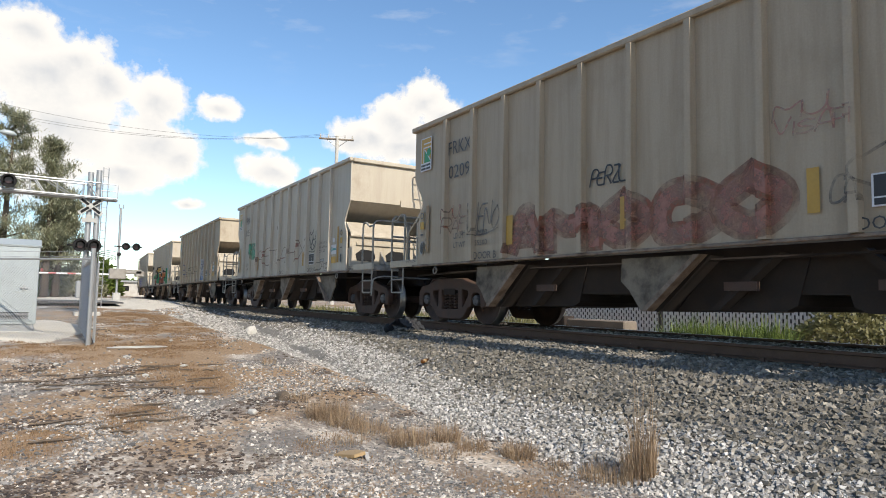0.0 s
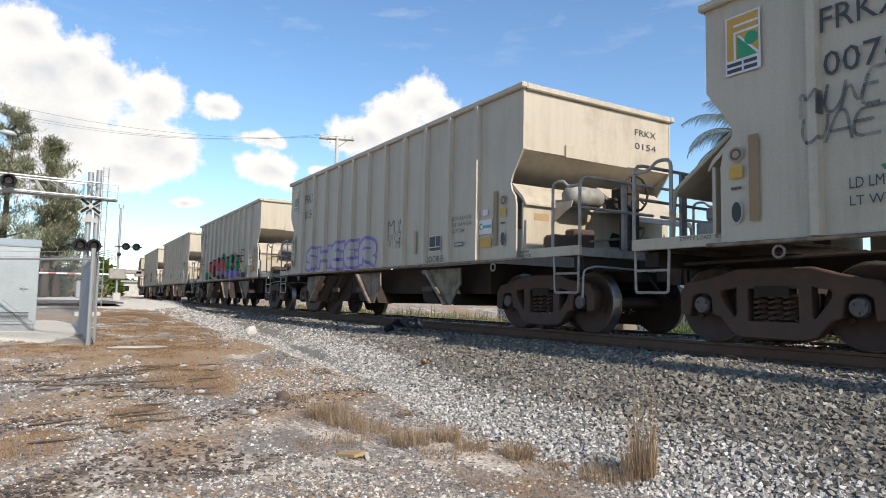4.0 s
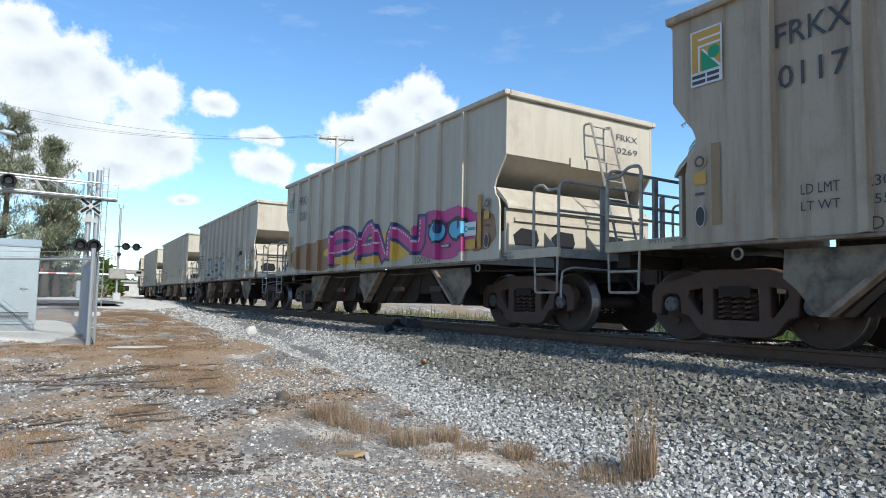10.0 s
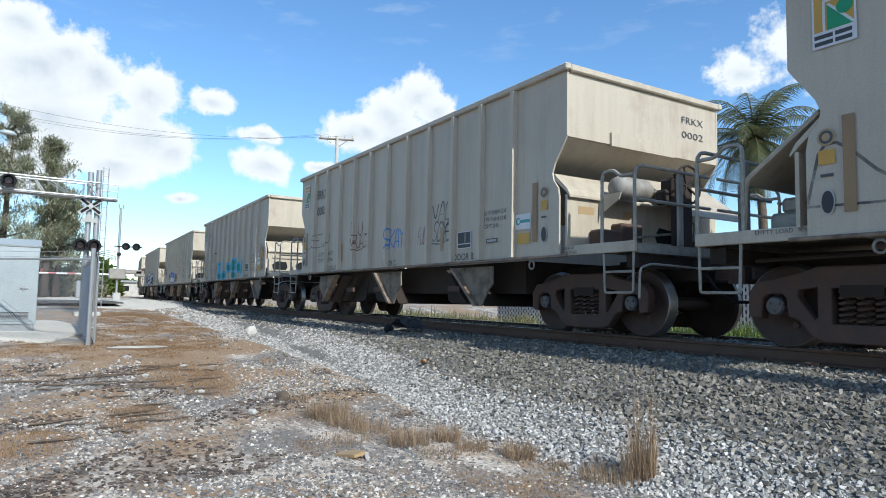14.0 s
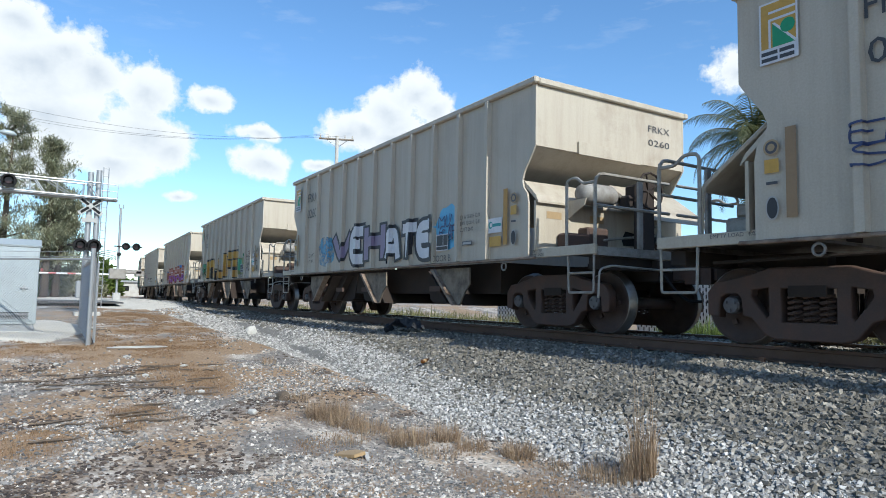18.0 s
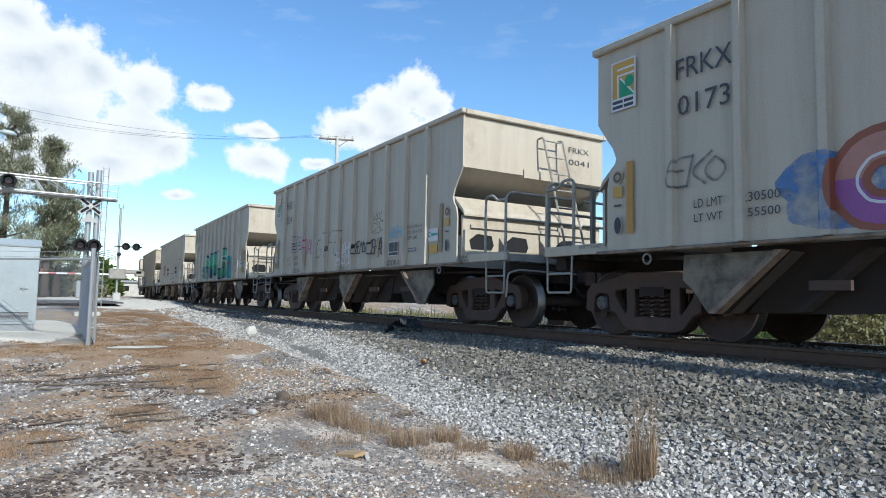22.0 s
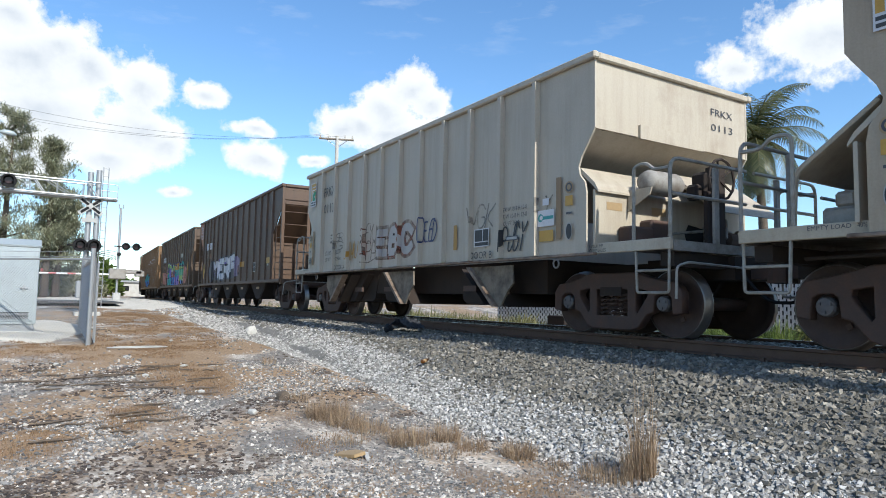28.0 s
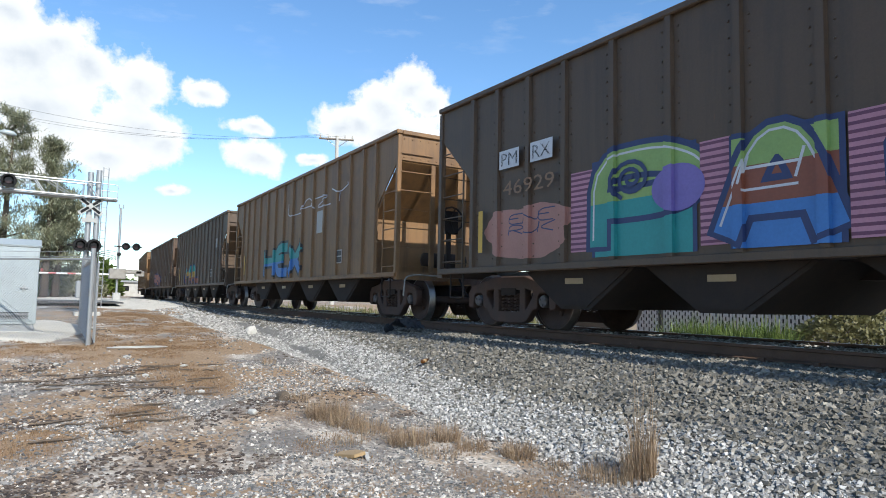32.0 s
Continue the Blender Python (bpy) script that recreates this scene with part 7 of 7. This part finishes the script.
def needle_crown(bm_data, rnd, base, tip, spread, n):
    """Drooping needle sprays along a limb."""
    verts, faces = bm_data
    for _ in range(n):
        f = rnd.random() ** 0.7
        c = base.lerp(tip, f) + Vector((rnd.gauss(0, spread), rnd.gauss(0, spread), rnd.gauss(0, spread * 0.6)))
        L = rnd.uniform(0.22, 0.55)
        a = rnd.uniform(0, 6.2832)
        d = Vector((math.cos(a) * 0.55, math.sin(a) * 0.55, rnd.uniform(-0.45, 1.0))).normalized()
        u = d.cross(Vector((0, 0, 1))).normalized() * rnd.uniform(0.02, 0.045)
        b = len(verts)
        e = c + d * L - Vector((0, 0, 0.05))
        m = c + d * L * 0.5
        verts += [tuple(c - u * 0.5), tuple(c + u * 0.5), tuple(m + u), tuple(m - u), tuple(e)]
        faces += [(b, b + 1, b + 2, b + 3), (b + 3, b + 2, b + 4)]


def build_tree(x, y, z0, h, lean, seed, width=2.0, crown_from=0.2, label="tall feathery casuarina tree with grey-green needles"):
    rnd = random.Random(seed)
    tree = empty("casuarina_tree", label, "tree", "casuarina trees", at=(x, y, z0))
    trunk = [Vector((0, 0, 0)), Vector((0.1, lean * 0.2, h * 0.3)), Vector((0, lean * 0.6, h * 0.65)), Vector((0, lean, h * 0.97))]
    part("trunk", tube(bmesh.new(), trunk, [0.32, 0.24, 0.14, 0.03], 8), M["bark"], tree, "", True)
    data = ([], [])
    n = 34
    for k in range(n):
        f = crown_from + (1 - crown_from) * (k + rnd.random()) / n
        zc = h * f
        i = min(2, int(f * 3))
        p = trunk[i].lerp(trunk[i + 1], f * 3 - i if f < 1 else 1)
        r = width * (1.05 - f) ** 0.6 * rnd.uniform(0.45, 1.15) + 0.25
        a = rnd.uniform(0, 6.2832)
        tip = p + Vector((math.cos(a) * r, math.sin(a) * r, rnd.uniform(0.2, 0.9) * r * 0.9))
        if k % 2 == 0:
            part("limb", tube(bmesh.new(), [p, p.lerp(tip, 0.5) + Vector((0, 0, 0.1)), tip], [0.07, 0.045, 0.012], 5), M["bark"], tree)
        needle_crown(data, rnd, p.lerp(tip, 0.15), tip + Vector((0, 0, 0.3)), 0.27 + 0.16 * (1 - f), 420)
    needle_crown(data, rnd, trunk[2], trunk[3] + Vector((0, 0, 0.4)), 0.18, 350)
    me = bpy.data.meshes.new("crown")
    me.from_pydata(data[0], [], data[1])
    me.materials.append(M["needles"])
    part("crown", me, None, tree)


def build_palm(x, y, z0, h, seed, scale=1.0):
    rnd = random.Random(seed)
    palm = empty("coconut_palm", "green coconut palm with drooping fronds behind the track", "palm tree", at=(x, y, z0))
    pts = [Vector((0, 0, h * k / 8)) + Vector((0.15 * math.sin(k * 0.4), 0.1 * math.sin(k * 0.5), 0)) for k in range(9)]
    part("trunk", tube(bmesh.new(), pts, [0.2 - 0.01 * k for k in range(9)], 10), M["bark"], palm, "", True)
    top = pts[-1]
    part("crown_shaft", tube(bmesh.new(), [top - Vector((0, 0, 0.3)), top + Vector((0, 0, 0.1)), top + Vector((0, 0, 0.5))], [0.16, 0.22, 0.06], 10), M["scrub"], palm)
    for k in range(44):
        a = 6.2832 * k / 44 * 5.0 + rnd.uniform(-0.25, 0.25)
        up = 1.40 - 2.75 * (k / 44) + rnd.uniform(-0.15, 0.15)
        L = rnd.uniform(2.0, 2.7) * scale * (0.75 if k > 34 else 1.0)
        d = Vector((math.cos(a), math.sin(a), 0))
        spine, p, el = [], top + Vector((0, 0, 0.15)), up
        for i in range(13):
            spine.append(p.copy())
            p = p + (d * math.cos(el) + Vector((0, 0, math.sin(el)))) * (L / 12)
            el = max(-1.5, el - 0.075 - 0.015 * i)
        verts, faces = [], []
        side = Vector((-d.y, d.x, 0))
        for i in range(1, 13):
            for j in range(4):
                f = (i + j / 4) / 13
                c = spine[i - 1].lerp(spine[i], j / 4)
                ln = 0.62 * scale * rnd.uniform(0.75, 1.1) * math.sin(math.pi * min(1, 0.12 + f * 0.86)) ** 0.7
                fw = (spine[i] - spine[i - 1]).normalized()
                for s in (-1, 1):
                    e = c + (side * s * 0.75 + fw * 0.5 + Vector((0, 0, -0.45 - 0.3 * rnd.random()))).normalized() * ln
                    w = fw * 0.016
                    m = c.lerp(e, 0.5) + Vector((0, 0, 0.06))
                    b = len(verts)
                    verts += [tuple(c - w), tuple(c + w), tuple(m + w), tuple(m - w), tuple(e)]
                    faces += [(b, b + 1, b + 2, b + 3), (b + 3, b + 2, b + 4)]
        bm = bmesh.new()
        tube(bm, spine, [0.035 - 0.0025 * i for i in range(13)], 4)
        fr = part("frond", bm, M["scrub"], palm)
        me = bpy.data.meshes.new("leaflet_spray")
        me.from_pydata(verts, [], faces)
        me.materials.append(M["frond"])
        part("leaflet_spray", me, None, fr)


def bush(name, x, y, z, rx, ry, h, n, material, label, seed, leaf=0.16, group=""):
    rnd = random.Random(seed)
    verts, faces = [], []
    for _ in range(n):
        a, r = rnd.uniform(0, 6.2832), rnd.random() ** 0.5
        px, py = rx * r * math.cos(a), ry * r * math.sin(a)
        top = h * (1 - 0.75 * r ** 2) * (0.75 + 0.35 * noise.noise(Vector((px + x, py + y, seed))))
        c = Vector((px, py, rnd.uniform(0.1, 1.0) ** 0.6 * max(0.15, top)))
        d = Vector((rnd.gauss(0, 1), rnd.gauss(0, 1), rnd.gauss(0.5, 0.8))).normalized()
        u = d.orthogonal().normalized() * leaf * 0.28
        e = c + d * leaf * rnd.uniform(0.7, 1.6)
        m = c.lerp(e, 0.5)
        b = len(verts)
        verts += [tuple(c), tuple(m + u), tuple(e), tuple(m - u)]
        faces.append((b, b + 1, b + 2, b + 3))
    me = bpy.data.meshes.new(name)
    me.from_pydata(verts, [], faces)
    me.materials.append(material)
    ob = empty(name, label, "bush", group, at=(x, y, z))
    part("foliage", me, None, ob)
    bm = bmesh.new()
    for k in range(7):
        a = rnd.uniform(0, 6.2832)
        tube(bm, [(0.2 * rx * math.cos(a), 0.2 * ry * math.sin(a), -0.05), (0.55 * rx * math.cos(a), 0.55 * ry * math.sin(a), h * 0.55)], [0.03, 0.01], 4)
    part("stems", bm, M["bark"], ob)


def build_far_side():
    # white slatted chain-link fence beyond the track
    fz = -0.45
    fen = empty("slatted_fence", "chain-link fence woven with white privacy slats", "fence", at=(-5.5, 16.2, fz))
    slat = finish(boxes(((-0.042, -0.008, 0.05), (0.042, 0.008, 1.72))), "slat", M["white"])
    dash = []
    for k in range(155):
        x = -0.1 * k
        part("slat", slat, None, fen).matrix_basis = Matrix.Translation((x, 0, 0))
        for j in range(8):
            z = 0.14 + 0.2 * j + (0.1 if k % 2 else 0.0)
            dash.append(((x - 0.066, -0.022, z - 0.055), (x - 0.034, -0.010, z + 0.055)))
    bm = bmesh.new()
    for a, b in dash:
        box(bm, a, b)
    tagged(part("mesh_gaps", bm, M["black"], fen, "dark diamond gaps between the slats"), kind="stuff")
    part("backing_wires", boxes(((-15.5, 0.012, 0.05), (0.1, 0.02, 1.72))), M["galv"], fen)
    for k in range(6):
        part("fence_post", tubes([(-2.9 * k, 0.06, -0.05), (-2.9 * k, 0.06, 1.85)], r=0.035, n=8), M["galv"], fen)
    part("top_bar", tubes([(0.1, 0.03, 1.76), (-15.5, 0.03, 1.76)], r=0.022), M["galv"], fen)
    thing("marker_post", tube(bmesh.new(), [(-10.37, 13.0, -0.5), (-10.37, 13.0, 0.75)], 0.06, 8), M["black"], "short black post beyond the track", "post")
    thing("timber_block", boxes(((-13.0, 12.4, -0.5), (-11.0, 12.9, 0.02)), bevel=0.03), M["wood"], "low brown timber block beyond the track", "timber block")
    thing("equipment_box", boxes(((-13.9, 12.5, -0.5), (-13.2, 12.9, 0.08)), bevel=0.02), M["under"], "dark rusty steel box beyond the track", "box")
    clumps = []
    rnd = random.Random(21)
    for _ in range(60):
        clumps.append((rnd.uniform(-9.5, -7.2), rnd.uniform(12.0, 13.0), -0.45, 0.25, rnd.uniform(0.6, 1.0), 34, 0.012))
    blades("green_grass_clump", clumps, M["bush"], "long bright green grass beyond the track", "grass", "stuff", 5)
    clumps = []
    for _ in range(420):
        clumps.append((rnd.uniform(-60, -14.5), rnd.uniform(12.3, 14.5), -0.45, 0.4, rnd.uniform(0.4, 0.85), 22, 0.018))
    blades("roadside_grass", clumps, M["scrub"], "tall yellow-green roadside grass beyond the track", "grass", "stuff", 7)
    bush("dark_shrub", -6.4, 14.2, -0.45, 1.5, 0.9, 1.7, 3800, M["scrub"], "tangled olive-brown shrub by the fence", 31, 0.1)
    bush("dark_shrub", -3.6, 13.8, -0.45, 1.8, 0.9, 2.0, 1500, M["bush"], "dense dark green shrub by the fence", 32, 0.2)
    for k in range(10):
        bush("hedge_bush", -66 - 3 * (k % 2), -10 + 1.75 * k, 0.0, 2.2, 2.0, rnd.uniform(3.6, 4.8), 2400, M["needles"] if k % 3 else M["bush"], "dense green bush behind the road", 50 + k, 0.42, "bushes behind the road")
    for k in range(8):
        bush("tree_clump", -150 - 8 * (k % 3), 6 + 6.5 * k, 0.0, 6.5, 5.0, rnd.uniform(3.4, 5.4), 900, M["bush"], "far dark green tree clump", 70 + k, 1.1, "far trees")
    bl = empty("warehouse", "low pale flat-roofed warehouse far down the road", "building", at=(-120, 13.5, 0.0))
    part("wall", boxes(((-6, -9, 0), (6, 5, 2.3))), M["concrete"], bl)
    part("roof", boxes(((-6.3, -9.3, 2.3), (6.3, 5.3, 2.6))), M["galv"], bl)
    for k in range(4):
        part("window", boxes(((6.005, -7.5 + 3.1 * k, 0.9), (6.03, -5.9 + 3.1 * k, 1.7))), M["black"], bl)


# ---- clouds on a far dome, drifting slowly

CLOUDS = ((179.8, 16.4, 5.1, 3.1), (177.6, 17.7, 3.3, 2.2), (181.0, 19.3, 2.4, 1.7), (175.6, 16.4, 2.3, 2.1), (171.7, 15.5, 2.4, 2.4), (172.1, 12.5, 3.2, 2.8), (178.5, 13.0, 5.2, 3.7),
          (170.0, 11.4, 2.5, 2.2), (174.0, 9.7, 3.1, 1.8), (179.7, 9.4, 3.7, 2.5), (167.0, 15.8, 1.9, 1.2), (163.1, 13.2, 2.1, 0.7), (162.5, 10.8, 2.7, 1.6), (169.1, 7.4, 1.3, 0.6),
          (149.3, 17.7, 2.5, 2.0), (151.6, 15.8, 2.6, 2.0), (154.1, 14.2, 2.8, 1.7), (147.5, 16.4, 1.8, 1.5), (151.1, 13.9, 5.8, 1.9),
          (155.5, 13.6, 1.8, 1.5), (157.9, 11.0, 1.4, 0.6), (185.7, 14.8, 4.3, 4.4), (122.1, 18.1, 2.4, 1.8), (114.6, 19.6, 6.0, 3.3), (109.0, 20.2, 4.5, 4.0))


def build_sky():
    az0, az1, el0, el1, R = 95.0, 200.0, 0.3, 48.0, 1450.0
    nu, nv = 64, 32
    verts, faces, uvs = [], [], []
    for i in range(nu + 1):
        for j in range(nv + 1):
            a, e = az0 + (az1 - az0) * i / nu, el0 + (el1 - el0) * j / nv
            verts.append((R * math.cos(radians(e)) * math.cos(radians(a)), R * math.cos(radians(e)) * math.sin(radians(a)), R * math.sin(radians(e))))
            uvs.append((a / 100, e / 100))
    for i in range(nu):
        for j in range(nv):
            k = i * (nv + 1) + j
            faces.append((k, k + 1, k + nv + 2, k + nv + 1))
    me = bpy.data.meshes.new("cloud_backdrop")
    me.from_pydata(verts, [], faces)
    lay = me.uv_layers.new(name="sky")
    for p in me.polygons:
        p.use_smooth = True
        for li, vi in zip(p.loop_indices, p.vertices):
            lay.data[li].uv = uvs[vi]
    m = bpy.data.materials.new("cloud_sky")
    m.use_nodes = True
    n, l = m.node_tree.nodes, m.node_tree.links
    n.clear()
    uv = n.new("ShaderNodeUVMap")
    uv.uv_map = "sky"
    vec = uv.outputs["UV"]

    def math_(op, a, b=None, c=None, clamp=False):
        x = n.new("ShaderNodeMath")
        x.operation, x.use_clamp = op, clamp
        for s, v in zip(x.inputs, (a, b, c)):
            if v is None:
                continue
            if isinstance(v, (int, float)):
                s.default_value = v
            else:
                l.new(v, s)
        return x.outputs[0]
    warp = n.new("ShaderNodeTexNoise")
    warp.inputs["Scale"].default_value, warp.inputs["Detail"].default_value = 26, 5
    l.new(vec, warp.inputs["Vector"])
    off = n.new("ShaderNodeVectorMath")
    off.operation = "MULTIPLY_ADD"
    l.new(warp.outputs["Color"], off.inputs[0])
    off.inputs[1].default_value = (0.022, 0.022, 0)
    off.inputs[2].default_value = (-0.011, -0.011, 0)
    mv = n.new("ShaderNodeVectorMath")
    mv.operation = "ADD"
    l.new(vec, mv.inputs[0])
    l.new(off.outputs[0], mv.inputs[1])
    dens = shade = None
    for a, e, ra, re in CLOUDS:
        mp = n.new("ShaderNodeMapping")
        mp.vector_type = "POINT"
        ra, re = ra * 1.1, re * 1.08
        mp.inputs["Scale"].default_value = (100 / ra, 100 / re, 0)
        mp.inputs["Location"].default_value = (-a / ra, -e / re, 0)
        l.new(mv.outputs[0], mp.inputs["Vector"])
        ln = n.new("ShaderNodeVectorMath")
        ln.operation = "LENGTH"
        l.new(mp.outputs[0], ln.inputs[0])
        d = math_("SUBTRACT", 1.0, ln.outputs["Value"])
        dens = d if dens is None else math_("SMOOTH_MAX", dens, d, 0.25)
        sp = n.new("ShaderNodeSeparateXYZ")
        l.new(mp.outputs[0], sp.inputs[0])
        low = math_("MULTIPLY", math_("MULTIPLY_ADD", sp.outputs["Y"], -0.5, 0.25), math_("MAXIMUM", d, 0.0))
        shade = low if shade is None else math_("MAXIMUM", shade, low)
    big = noise_of(n, l, vec, 24, 8, 0.6)
    fine = noise_of(n, l, vec, 75, 7, 0.62)
    dn = math_("ADD", dens, math_("MULTIPLY_ADD", big, 1.5, -0.78))
    dn = math_("ADD", dn, math_("MULTIPLY_ADD", fine, 1.0, -0.5))
    alpha = math_("MULTIPLY_ADD", dn, 2.8, 0.15, True)
    cir = n.new("ShaderNodeMapping")
    cir.inputs["Scale"].default_value = (8, 30, 1)
    cir.inputs["Rotation"].default_value = (0, 0, 0.35)
    l.new(vec, cir.inputs["Vector"])
    wisp = noise_of(n, l, cir.outputs[0], 2.2, 7, 0.6)
    sepv = n.new("ShaderNodeSeparateXYZ")
    l.new(vec, sepv.inputs[0])
    high = math_("MULTIPLY_ADD", sepv.outputs["Y"], 9.0, -1.55, True)
    wv = math_("MULTIPLY", math_("MULTIPLY_ADD", wisp, 4.0, -2.2, True), math_("MULTIPLY", high, 0.35))
    alpha = math_("MAXIMUM", alpha, wv)
    core = math_("MULTIPLY_ADD", dn, 1.1, -0.15, True)
    sh = math_("MULTIPLY", math_("ADD", math_("MULTIPLY", shade, 2.4), math_("MULTIPLY_ADD", big, -1.3, 0.68)), core, None, True)
    col = mixed(n, l, sh, (1.0, 1.0, 1.0), (0.56, 0.62, 0.72))
    em = n.new("ShaderNodeEmission")
    em.inputs["Strength"].default_value = CLOUD_GLOW
    l.new(col, em.inputs["Color"])
    tr = n.new("ShaderNodeBsdfTransparent")
    mx = n.new("ShaderNodeMixShader")
    l.new(alpha, mx.inputs[0])
    l.new(tr.outputs[0], mx.inputs[1])
    l.new(em.outputs[0], mx.inputs[2])
    out = n.new("ShaderNodeOutputMaterial")
    l.new(mx.outputs[0], out.inputs["Surface"])
    me.materials.append(m)
    return tagged(new("cloud_backdrop", me), "white cumulus clouds drifting in a blue sky", "sky", kind="structure")


SKY = None
build_ground()
build_track()
build_cabinet()
build_crossing()
build_poles()
build_tree(-60.0, -1.8, 0.0, 14.6, 0.3, 3, 3.3, 0.2)
build_tree(-61.0, 1.2, 0.0, 12.9, 0.15, 5, 2.2, 0.2)
build_tree(-63.0, 2.0, 0.0, 8.4, 0.6, 7, 3.2, 0.3)
build_tree(-64.0, -5.0, 0.0, 13.0, 0.2, 9, 2.8, 0.2)
build_palm(-13.1, 21.7, -0.4, 6.7, 4, 1.2)
build_far_side()
build_litter()
build_grass()
SKY = build_sky()
scatter_ballast()
build_train()


def motions():
    """The train and its wheels, and the drift of the clouds."""
    roll_train()
    ax = Vector((math.cos(radians(60)), math.sin(radians(60)), 0))
    walk(SKY, [(0.0, Matrix.Identity(4)), (32.0, Matrix.Rotation(radians(1.2), 4, "Z") @ Matrix.Rotation(radians(1.1), 4, ax))])


motions()
